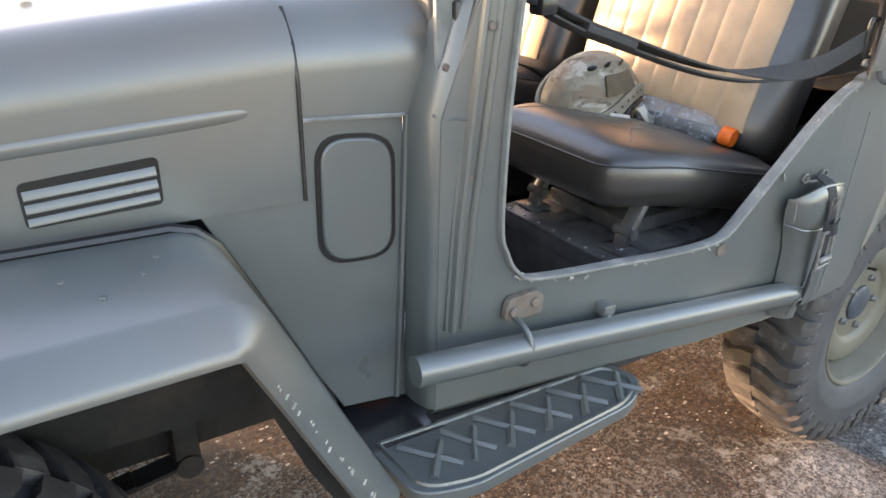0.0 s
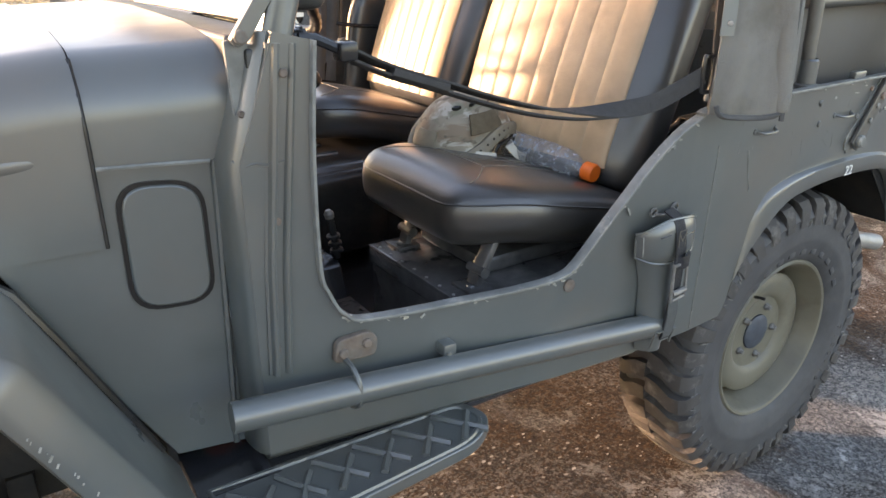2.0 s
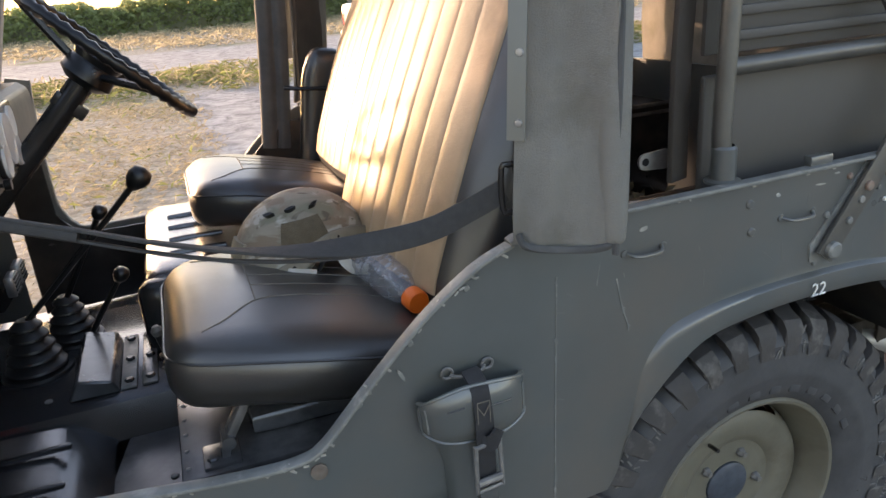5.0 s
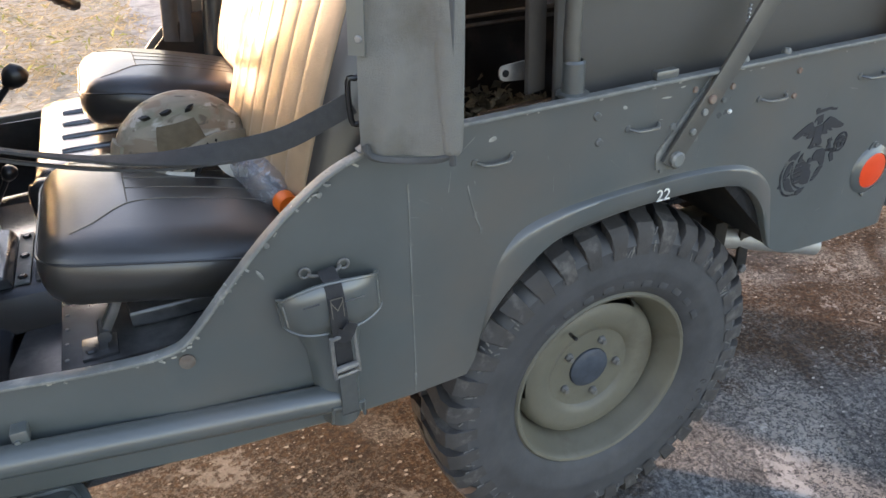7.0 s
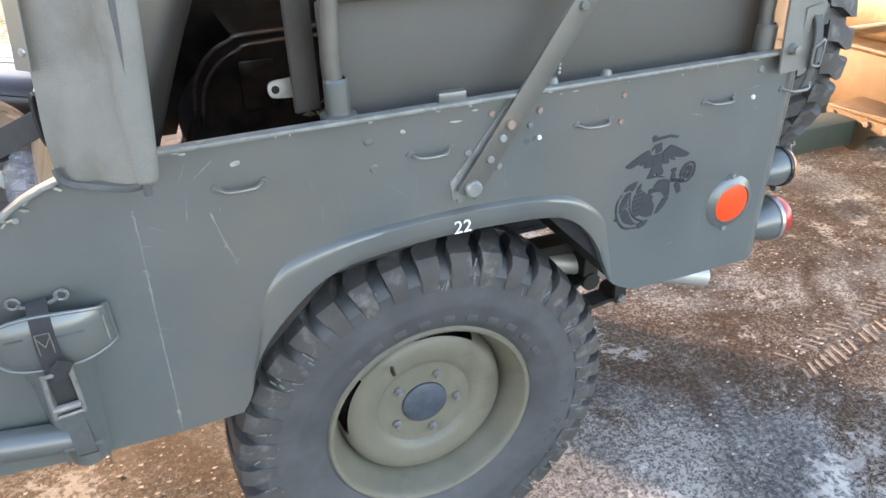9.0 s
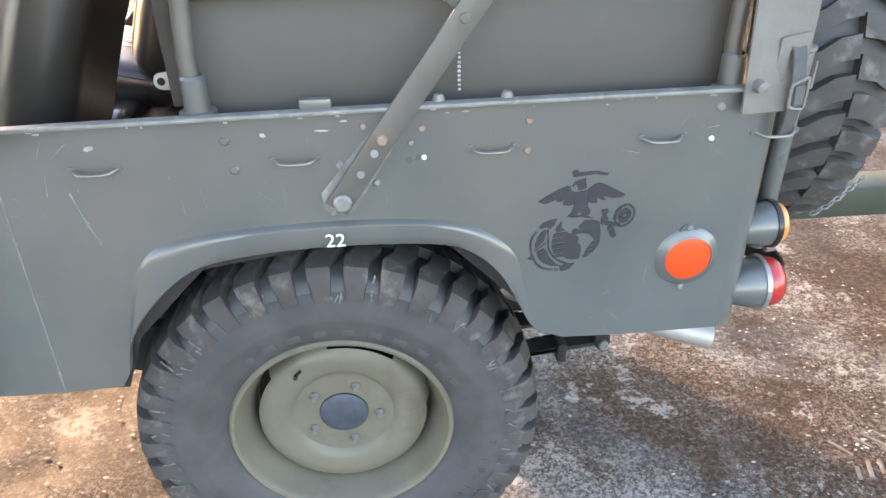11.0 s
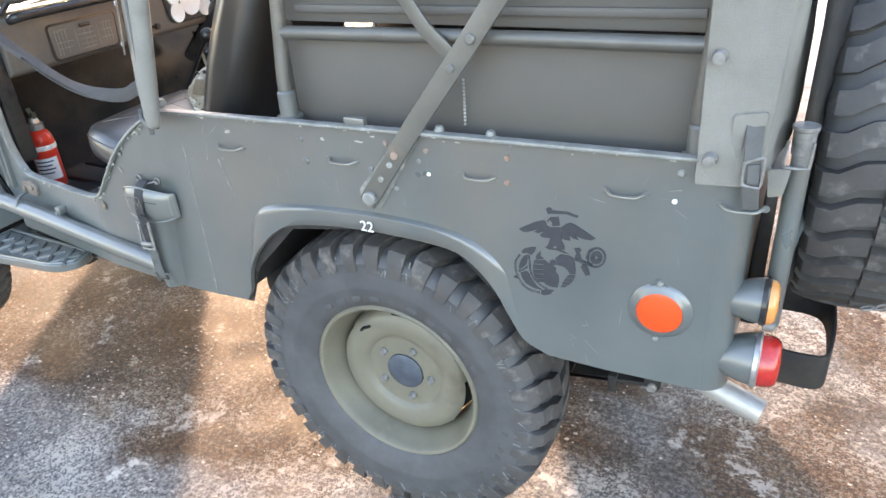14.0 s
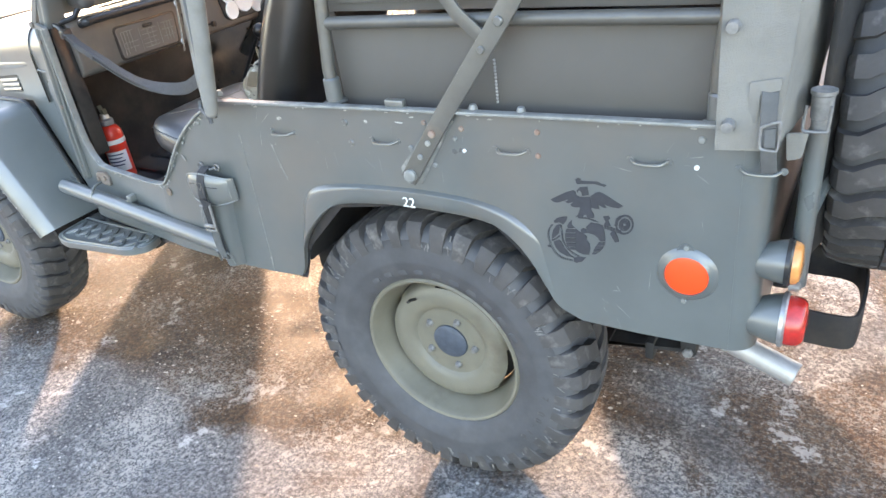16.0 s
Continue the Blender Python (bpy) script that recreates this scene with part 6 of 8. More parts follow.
for z in (0.811, 0.702):
    bm = bmesh.new()
    bolt(bm, (0.585, -0.003, z), (0, -1, 0), 0.005, 0.003, 8)
    part("reflector_screw", bm, PAINT_WORN, ringo)

# tail lamps
for z, r, lens, lab, x1, xe in ((0.786, 0.039, AMBER, "amber turn lamp lens", 0.742, 0.763), (0.670, 0.047, RED, "red tail lamp lens", 0.744, 0.782)):
    y = 0.042
    bm = bmesh.new()
    rows = []
    for i in range(9):
        f = i / 8
        x = 0.655 + (x1 - 0.655) * f
        g = 1 - (1 - f) ** 1.6
        rows.append([bm.verts.new((x, y + r * 0.98 * (0.30 + 0.70 * g) * math.cos(a), z + r * 0.98 * (0.18 + 0.82 * g) * math.sin(a) - (1 - g) * 0.010)) for a in [2 * math.pi * j / 24 for j in range(24)]])
    for a, b in zip(rows, rows[1:]):
        for j in range(24):
            bm.faces.new((a[j], a[(j + 1) % 24], b[(j + 1) % 24], b[j]))
    bm.faces.new(rows[0])
    bm.faces.new(rows[-1][::-1])
    lamp = part("tail_lamp", bm, PAINT, jeep, "tapered painted lamp housing", angle=50)
    bm = bmesh.new()
    lathe(bm, [(r * 0.9, -0.004), (r * 1.04, -0.003), (r * 1.06, 0.004), (r * 0.98, 0.007), (r * 0.9, 0.007)], 30, axis_to((x1, y, z), (1, 0, 0)))
    part("lamp_bezel", bm, STEEL if lens is RED else BLACK, lamp)
    bm = bmesh.new()
    lathe(bm, [(r * 0.95, 0.002), (r * 0.96, (xe - x1) * 0.4), (r * 0.90, (xe - x1) * 0.75), (r * 0.80, (xe - x1) * 0.93), (r * 0.6, xe - x1), (0, xe - x1 + 0.002)], 30, axis_to((x1, y, z), (1, 0, 0)))
    part("lamp_lens", bm, lens, lamp, lab, angle=60)
bm = bmesh.new()
lathe(bm, [(0, 0), (0.009, 0.002), (0.008, 0.018), (0, 0.022)], 12, axis_to((0.745, 0.045, 0.738), (1, 0, 0)))
part("small_lamp", bm, STEEL_DULL, jeep)

# rear bumperette, swing post and chain
bm = bmesh.new()
path = smooth([(0.71, 0.138, 0.600), (0.78, 0.136, 0.600), (0.83, 0.134, 0.600), (0.852, 0.140, 0.600), (0.862, 0.165, 0.602), (0.868, 0.25, 0.605), (0.862, 0.34, 0.607), (0.835, 0.372, 0.608), (0.77, 0.376, 0.608), (0.71, 0.376, 0.608)], 5)
sweep(bm, path, rounded(flat(0.072, 0.007), 0.002, 2), (0, 0, 1))
part("bumperette", bm, CHASSIS, jeep, "black bent-strip bumperette")
bm = bmesh.new()
box(bm, 0.705, 0.735, 0.25, WIDE - 0.25, 0.60, 0.70, 0.006)
part("rear_crossmember", bm, CHASSIS, jeep)
bm = bmesh.new()
tube(bm, [(0.755, 0.085, 0.72), (0.757, 0.082, 1.006)], 0.016, 14)
post = part("swing_post", bm, PAINT, jeep, "upright tube of the spare-wheel carrier")
bm = bmesh.new()
lathe(bm, [(0, 0), (0.013, 0), (0.013, 0.020), (0.0155, 0.022), (0.0165, 0.058), (0.019, 0.060), (0.019, 0.066), (0, 0.067)], 18, Matrix.Translation((0.757, 0.082, 1.004)))
part("swing_pivot", bm, STEEL_DULL, post)
bm = bmesh.new()
tube(bm, smooth([(0.737, 0.064, 1.050), (0.735, 0.062, 1.016), (0.739, 0.060, 1.010), (0.766, 0.060, 1.010), (0.770, 0.062, 1.016), (0.771, 0.064, 1.050)], 3), 0.0026, 6)
part("pivot_strap", bm, STEEL_DULL, post)
bm = bmesh.new()
prism(bm, rounded([(0.716, 1.016), (0.747, 1.019), (0.741, 0.978), (0.721, 0.972)], 0.004, 3), "y", 0.028, 0.032)
part("carrier_bracket", bm, CANVAS_PALE, post)
bm = bmesh.new()
tube(bm, [(0.758, 0.085, 0.86), (0.80, 0.35, 0.92), (0.80, 0.62, 1.0)], 0.014, 10)
tube(bm, [(0.80, 0.62, 1.0), (0.80, 1.1, 1.0)], 0.014, 10)
part("carrier_arm", bm, PAINT, post)
bm = bmesh.new()
for i in range(9):
    c = Vector((0.90 + 0.022 * i, 0.16 + 0.016 * i, 0.735 - 0.004 * i + 0.0006 * i * i))
    mm = axis_to(c, (0.8, 0.6, 0)) @ pose(0, 0, 0, 0, 0, 90 * (i % 2))
    tube(bm, [mm @ Vector((0.005 * math.sin(a), 0, 0.012 * math.cos(a))) for a in [2 * math.pi * k / 10 for k in range(10)]], 0.0018, 5, closed=True)
tagged(part("chain", bm, STEEL_DULL, jeep, "short steel chain"), kind="stuff")

# added dark plate that stands for the shaded gap between tub and spare wheel
bm = bmesh.new()
sweep(bm, [(0.765, 0.17, 0.74), (0.772, 0.17, 0.95), (0.775, 0.17, 1.20), (0.77, 0.19, 1.52)], rounded(flat(0.13, 0.012), 0.004, 2), (0.25, 1, 0))
part("dark_gap_plate", bm, CHASSIS, post, "added dark plate that stands for the shaded gap")

# strapped sheath on the side behind the door
def along(ctrl, f):
    """A point at the fraction f of a smooth line through control points."""
    q = smooth([(x, 0, z) for x, z in ctrl], 8)
    k = min(int(f * (len(q) - 1)), len(q) - 2)
    return Vector(q[k]).lerp(Vector(q[k + 1]), f * (len(q) - 1) - k)


TOPC = [(-0.640, 0.822), (-0.620, 0.836), (-0.590, 0.844), (-0.555, 0.8435), (-0.520, 0.838), (-0.490, 0.828)]
BOTC = [(-0.636, 0.774), (-0.614, 0.765), (-0.585, 0.760), (-0.552, 0.758), (-0.520, 0.761), (-0.488, 0.770)]


def holder(f, g, out=0.0):
    """The bulged plate: f along it, g from its upper edge to its lower one."""
    p = along(TOPC, f).lerp(along(BOTC, f), g)
    side = (1 - abs(2 * f - 1) ** 3.0)
    p.y = -0.007 - 0.036 * side ** 0.8 * (1 - 0.30 * (2 * g - 1) ** 4) - out
    return p


bm = bmesh.new()
rows = [[bm.verts.new(holder(i / 20, k / 8)) for k in range(9)] for i in range(21)]
for a, b in zip(rows, rows[1:]):
    for k in range(8):
        bm.faces.new((a[k], a[k + 1], b[k + 1], b[k]))
bmesh.ops.recalc_face_normals(bm, faces=bm.faces)
bmesh.ops.solidify(bm, geom=bm.faces[:], thickness=0.004)
sheath = part("sheath_plate", bm, PAINT, jeep, "bulged tool-holder plate with hemmed edges", angle=50)
bm = bmesh.new()
hem = [holder(i / 20, 0.02, 0.001) for i in range(21)] + [holder(1.0, k / 4, 0.001) for k in range(1, 4)] + [holder(1 - i / 20, 0.98, 0.001) for i in range(21)] + [holder(0.0, 1 - k / 4, 0.001) for k in range(1, 4)]
tube(bm, hem, 0.0024, 6, closed=True)
part("hem", bm, PAINT, sheath)
for f0, f1 in ((0.06, 0.06), (0.94, 0.94)):
    bm = bmesh.new()
    tube(bm, [holder(f0, k / 6, 0.0006) for k in range(1, 6)], 0.0014, 5)
    part("fold_line", bm, PAINT_WORN, sheath)
bm = bmesh.new()
tube(bm, [holder(i / 20, 0.30, 0.0003) for i in range(5, 9)], 0.0013, 5)
part("pressed_line", bm, BLACK, sheath)
bm = bmesh.new()
tube(bm, [holder(i / 20, 0.36, 0.0003) for i in range(12, 17)], 0.0013, 5)
part("pressed_line", bm, BLACK, sheath)
bm = bmesh.new()
rows = []
for z, x0, x1, d in ((0.772, -0.624, -0.512, 0.034), (0.745, -0.616, -0.520, 0.034), (0.715, -0.607, -0.526, 0.034), (0.681, -0.606, -0.530, 0.034), (0.64, -0.604, -0.534, 0.034), (0.60, -0.600, -0.536, 0.032), (0.575, -0.597, -0.537, 0.028)):
    rows.append([bm.verts.new((x0 + (x1 - x0) * i / 12, 0.001 - d * math.sin(math.pi * i / 12) ** 0.6, z)) for i in range(13)])
for a, b in zip(rows, rows[1:]):
    for k in range(12):
        bm.faces.new((a[k], a[k + 1], b[k + 1], b[k]))
bmesh.ops.recalc_face_normals(bm, faces=bm.faces)
bmesh.ops.solidify(bm, geom=bm.faces[:], thickness=0.004)
part("sheath", bm, PAINT, sheath, angle=60)
bm = bmesh.new()
sweep(bm, smooth([(-0.567, -0.012, 0.853), (-0.566, -0.020, 0.850), (-0.565, -0.036, 0.839), (-0.565, -0.048, 0.80), (-0.565, -0.048, 0.76), (-0.564, -0.047, 0.715), (-0.563, -0.042, 0.66), (-0.563, -0.040, 0.625), (-0.563, -0.036, 0.605)], 4), flat(0.025, 0.003), (1, 0, 0))
strap = part("strap", bm, BLACK_WEB, sheath, "dark webbing strap with pale stitching")
bm = bmesh.new()
for (x0, z0), (x1, z1) in (((-0.574, 0.825), (-0.557, 0.825)), ((-0.574, 0.825), (-0.574, 0.785)), ((-0.557, 0.825), (-0.557, 0.785)), ((-0.574, 0.82), (-0.5655, 0.805)), ((-0.5655, 0.805), (-0.557, 0.82)), ((-0.574, 0.785), (-0.557, 0.785))):
    tube(bm, [(x0, -0.0495, z0), (x1, -0.0495, z1)], 0.0008, 4)
part("strap_stitch", bm, STITCH, strap)
bm = bmesh.new()
tube(bm, smooth([(-0.581, -0.052, 0.758), (-0.579, -0.052, 0.761), (-0.549, -0.052, 0.764), (-0.547, -0.052, 0.761), (-0.546, -0.054, 0.702), (-0.549, -0.054, 0.698), (-0.579, -0.054, 0.695), (-0.582, -0.054, 0.699)], 2, True), 0.0032, 6, closed=True)
tube(bm, [(-0.581, -0.055, 0.708), (-0.547, -0.055, 0.711)], 0.0055, 8)
part("buckle", bm, STEEL_DULL, strap, "worn steel buckle")
bm = bmesh.new()
sweep(bm, smooth([(-0.570, -0.050, 0.765), (-0.560, -0.057, 0.768), (-0.548, -0.055, 0.782)], 3), flat(0.022, 0.003), (0.3, 0, 1))
part("strap_tail", bm, BLACK_WEB, strap)
bm = bmesh.new()
sweep(bm, smooth([(-0.563, -0.045, 0.690), (-0.563, -0.047, 0.66), (-0.563, -0.043, 0.625), (-0.563, -0.041, 0.612)], 3), flat(0.026, 0.002), (1, 0, 0))
part("strap_tip", bm, BAND, strap)
for x, z in ((-0.595, 0.850), (-0.538, 0.850)):
    bm = bmesh.new()
    tube(bm, [(x + 0.0075 * math.cos(a), -0.004, z + 0.0075 * math.sin(a)) for a in [2 * math.pi * i / 12 for i in range(12)]], 0.0024, 6, closed=True)
    part("eyelet", bm, STEEL_DULL, sheath)
bm = bmesh.new()
tube(bm, smooth([(-0.590, -0.004, 0.846), (-0.580, -0.014, 0.847), (-0.553, -0.014, 0.848), (-0.543, -0.004, 0.849)], 3), 0.0026, 6)
part("strap_bar", bm, STEEL_DULL, sheath)
bm = bmesh.new()
tube(bm, smooth([(-0.592, -0.030, 0.590), (-0.589, -0.038, 0.622), (-0.585, -0.041, 0.626), (-0.545, -0.041, 0.624), (-0.541, -0.038, 0.620), (-0.539, -0.030, 0.588)], 3), 0.0028, 6)
part("strap_wire", bm, PAINT, sheath)


# ---- soft top, panels and folding arms ----
def cloth(name, corners, nx, nz, amp, mat, label, thick=0.004, seed=0, parent=None):
    """A hanging sheet between four corners (bottom left, bottom right, top right, top left) with soft folds."""
    bl, br, tr, tl = [Vector(c) for c in corners]
    n = (br - bl).cross(tl - bl).normalized()
    bm = bmesh.new()
    grid = []
    for i in range(nx + 1):
        u = i / nx
        col = []
        for k in range(nz + 1):
            v = k / nz
            p = (bl * (1 - u) + br * u) * (1 - v) + (tl * (1 - u) + tr * u) * v
            f = noise.noise(Vector((u * 2.2 + seed, v * 3.2, seed * 1.7))) + 0.5 * noise.noise(Vector((u * 5 + seed, v * 7, 3.1)))
            col.append(bm.verts.new(p + n * amp * f))
        grid.append(col)
    for i in range(nx):
        for k in range(nz):
            bm.faces.new((grid[i][k], grid[i + 1][k], grid[i + 1][k + 1], grid[i][k + 1]))
    bmesh.ops.recalc_face_normals(bm, faces=bm.faces)
    bmesh.ops.solidify(bm, geom=bm.faces[:], thickness=thick)
    return part(name, bm, mat, parent or jeep, label, angle=60)


for s, y0 in ((1, 0.0), (-1, WIDE)):
    flap = cloth("canvas_flap", [(-0.503, y0 - s * 0.022, 1.014), (-0.404, y0 - s * 0.086, 1.016), (-0.372, y0 - s * 0.055, 1.66), (-0.452, y0 + s * 0.010, 1.66)], 14, 44, 0.015, CANVAS,
                 "grey canvas flap hanging beside the seat", 0.006, 2.3)
    cloth("flap_lining", [(-0.495, y0 - s * 0.014, 1.016), (-0.398, y0 - s * 0.086, 1.014), (-0.372, y0 + s * 0.005, 1.66), (-0.452, y0 + s * 0.060, 1.66)], 8, 24, 0.008, CANVAS_BROWN, "", 0.010, 7.7, flap)
    bm = bmesh.new()
    tube(bm, smooth([(-0.400, y0 - s * 0.088, 1.016), (-0.398, y0 - s * 0.082, 1.06), (-0.385, y0 - s * 0.055, 1.3), (-0.372, y0 - s * 0.020, 1.66)], 5), 0.02, 14, radii=[0.006, 0.010] + [0.012 + 0.0013 * i for i in range(14)])
    part("flap_fold", bm, CANVAS, flap, "rolled fold of canvas", angle=60)
    bm = bmesh.new()
    sweep(bm, smooth([(-0.497, y0 - s * 0.028, 1.030), (-0.490, y0 - s * 0.036, 1.014), (-0.45, y0 - s * 0.060, 1.010), (-0.418, y0 - s * 0.082, 1.013), (-0.403, y0 - s * 0.090, 1.024), (-0.400, y0 - s * 0.090, 1.06), (-0.372, y0 - s * 0.056, 1.66)], 6), rounded(flat(0.008, 0.009), 0.003, 2), (0.6, -0.75 * s, 0.1))
    part("flap_binding", bm, CANVAS_DARK, flap, "dark bound edge")
    bm = bmesh.new()
    sweep(bm, [(-0.497, y0 - s * 0.028, 1.145), (-0.455, y0 + s * 0.002, 1.64)], flat(0.022, 0.003), (0.75, -0.66 * s, 0))
    plate = part("flap_strip", bm, PAINT, flap, "riveted metal strip on the canvas edge")
    for i in range(7):
        bm = bmesh.new()
        p = Vector((-0.494 + 0.0068 * i, y0 - s * (0.030 - 0.005 * i), 1.165 + 0.078 * i))
        lathe(bm, [(0.005, 0), (0.004, 0.002), (0, 0.0025)], 8, axis_to(p, (-0.66, -0.75 * s, 0)))
        part("strip_rivet", bm, STEEL, plate)

# side panel between the uprights, cross bar and ribs
for s, y0 in ((1, 0.0), (-1, WIDE)):
    Y = lambda d: y0 + s * d
    bm = bmesh.new()
    sweep(bm, [(-0.150, Y(0.066), 1.070), (0.640, Y(0.066), 1.080)], rounded(flat(0.205, 0.010), 0.004, 2), (0, 0, 1))
    side_panel = part("side_panel", bm, PANEL, jeep, "plain grey-brown metal panel above the rail", bevel=0.002)
    bm = bmesh.new()
    tube(bm, [(-0.135, Y(0.032), 1.186), (0.24, Y(0.034), 1.190), (0.616, Y(0.036), 1.190)], 0.0125, 12)
    part("cross_bar", bm, ARM_PAINT, side_panel, "round steel cross bar")
    bm = bmesh.new()
    sweep(bm, [(-0.150, Y(0.070), 1.43), (0.640, Y(0.070), 1.43)], rounded(flat(0.46, 0.008), 0.003, 2), (0, 0, 1))
    part("upper_panel", bm, PANEL, side_panel)
    for z in (1.228, 1.262, 1.31, 1.36):
        bm = bmesh.new()
        sweep(bm, [(-0.12, Y(0.062), z - 0.004), (0.605, Y(0.062), z)], rounded(flat(0.014, 0.008), 0.003, 2), (0, 0, 1))
        part("panel_rib", bm, PANEL, side_panel)
    for x, z, rr in ((-0.143, 1.028, 0.0135), (0.618, 1.036, 0.0125)):
        bm = bmesh.new()
        tube(bm, [(x, Y(0.022), z), (x - 0.004, Y(0.026), 1.10), (x + 0.006, Y(0.034), 1.25), (x + 0.03, Y(0.06), 1.66)], rr, 12)
        up = part("upright_tube", bm, ARM_PAINT, jeep, "painted upright tube on a socket")
        bm = bmesh.new()
        lathe(bm, [(0.026, 0), (0.026, 0.004), (0.018, 0.006), (0.0175, 0.050), (0.014, 0.054)], 16, Matrix.Translation((x, Y(0.022), 1.026)))
        part("tube_socket", bm, PAINT, up)
    bm = bmesh.new()
    sweep(bm, [(-0.172, Y(0.085), 1.02), (-0.174, Y(0.085), 1.2), (-0.155, Y(0.085), 1.66)], rounded(flat(0.040, 0.010), 0.003, 2), (1, 0.3 * s, 0))
    part("canvas_edge_post", bm, CANVAS_BROWN, jeep, "dark brown canvas wrapped post")
    bm = bmesh.new()
    prism(bm, rounded([(-0.222, 1.036), (-0.222, 1.060), (-0.165, 1.064), (-0.165, 1.032)], 0.012, 4), "y", Y(0.110), Y(0.114))
    part("eye_tab", bm, STEEL, jeep, "flat steel tab with a hole")

bm = bmesh.new()
tube(bm, [(-0.2110, 0.1085, 1.048), (-0.2110, 0.1155, 1.048)], 0.006, 12)
part("tab_hole", bm, BLACK, jeep)

# folding arm of the top, with its anchor plate, second arm and bead chain
bm = bmesh.new()
prism(bm, [(0.018, 0.876), (0.060, 0.872), (0.150, 1.012), (0.120, 1.030), (0.015, 0.905)], "y", -0.003, 0.001)
part("anchor_plate", bm, PAINT_WORN, jeep)
bm = bmesh.new()
sweep(bm, [(0.036, -0.012, 0.884), (0.136, -0.011, 1.025), (0.245, 0.000, 1.172), (0.40, 0.02, 1.39), (0.55, 0.04, 1.62)], rounded(flat(0.036, 0.007), 0.002, 2), (0.83, 0, -0.56))
arm = part("folding_arm", bm, ARM_PAINT, jeep, "flat steel folding arm bolted to the side")
for x, y, z, r, mt in ((0.046, -0.016, 0.896, 0.014, PAINT_WORN), (0.108, -0.0145, 0.988, 0.008, RIVET), (0.096, -0.0145, 0.968, 0.006, PAINT_WORN), (0.226, -0.006, 1.147, 0.007, PAINT), (0.262, -0.002, 1.195, 0.009, PAINT), (0.075, -0.0155, 0.938, 0.006, PAINT_WORN)):
    bm = bmesh.new()
    bolt(bm, (x, y, z), (0, -1, 0), r, r * 0.7, 10)
    part("arm_bolt", bm, mt, arm)
bm = bmesh.new()
sweep(bm, [(0.222, 0.008, 1.165), (0.175, 0.012, 1.205), (0.105, 0.02, 1.30), (0.0, 0.04, 1.45)], rounded(flat(0.026, 0.008), 0.003, 2), (0.7, 0, 0.7))
part("second_arm", bm, ARM_PAINT, arm)
bm = bmesh.new()
for i in range(13):
    c = Vector((0.2235, 0.045, 1.115 - 0.0065 * i))
    lathe(bm, [(0, -0.003), (0.0022, -0.002), (0.003, 0), (0.0022, 0.002), (0, 0.003)], 6, Matrix.Translation(c))
tagged(part("bead_chain", bm, STEEL, jeep), kind="stuff")

# pale canvas at the rear corner with studs and a buckled strap
corner = cloth("rear_canvas", [(0.622, -0.018, 1.002), (0.708, -0.010, 1.002), (0.738, 0.040, 1.66), (0.612, 0.014, 1.66)], 10, 36, 0.006, CANVAS_PALE, "pale stained canvas at the rear corner", 0.005, 5.1)
cloth("rear_curtain", [(0.708, -0.008, 1.002), (0.745, 0.20, 1.02), (0.745, 0.22, 1.66), (0.735, 0.042, 1.66)], 6, 20, 0.008, CANVAS_PALE, "", 0.005, 6.1)
for x, y, z in ((0.640, -0.018, 1.043), (0.636, -0.010, 1.187)):
    bm = bmesh.new()
    lathe(bm, [(0.010, 0), (0.010, 0.005), (0.007, 0.011), (0.0085, 0.017), (0, 0.018)], 12, axis_to((x, y, z), (0, -1, 0)))
    part("turn_stud", bm, STEEL_DULL, corner)
bm = bmesh.new()
sweep(bm, smooth([(0.692, -0.006, 1.094), (0.693, -0.014, 1.086), (0.695, -0.021, 1.05), (0.699, -0.018, 1.0), (0.702, -0.006, 0.962)], 4), rounded(flat(0.023, 0.004), 0.0015, 2), (1, 0.25, 0))
cstrap = part("corner_strap", bm, CANVAS_DARK, corner, "dark strap through a pale wire buckle")
bm = bmesh.new()
tube(bm, smooth([(0.686, -0.025, 1.038), (0.690, -0.026, 1.046), (0.709, -0.022, 1.052), (0.711, -0.022, 1.046), (0.711, -0.022, 1.012), (0.706, -0.023, 1.007), (0.690, -0.026, 1.010), (0.686, -0.026, 1.016)], 2, True), 0.0024, 6, closed=True)
part("strap_buckle", bm, STEEL_DULL, cstrap)
bm = bmesh.new()
sweep(bm, [(0.698, -0.024, 1.042), (0.700, -0.024, 1.014)], rounded(flat(0.016, 0.005), 0.002, 2), (1, 0.25, 0))
part("buckle_bar", bm, CANVAS_DARK, cstrap)
bm = bmesh.new()
prism(bm, rounded([(0.664, 1.106), (0.706, 1.114), (0.706, 1.096), (0.680, 1.090), (0.678, 1.045), (0.664, 1.045)], 0.003, 2), "y", -0.0125, -0.008)
part("canvas_patch", bm, CANVAS, corner, "grey mended patch")

# the top itself, out of sight above but closing the place
bm = bmesh.new()
sweep(bm, smooth([(-0.46, 0.71, 1.79), (-0.2, 0.71, 1.80), (0.2, 0.71, 1.80), (0.70, 0.71, 1.74)], 4), rounded(flat(WIDE - 0.02, 0.012), 0.004, 2), (0, 1, 0))
part("canvas_roof", bm, CANVAS, jeep, "grey canvas roof")
cloth("rear_window_curtain", [(0.735, 0.20, 1.02), (0.735, WIDE - 0.03, 1.02), (0.70, WIDE - 0.03, 1.72), (0.70, 0.20, 1.72)], 12, 10, 0.01, CANVAS, "", 0.005, 9.1)

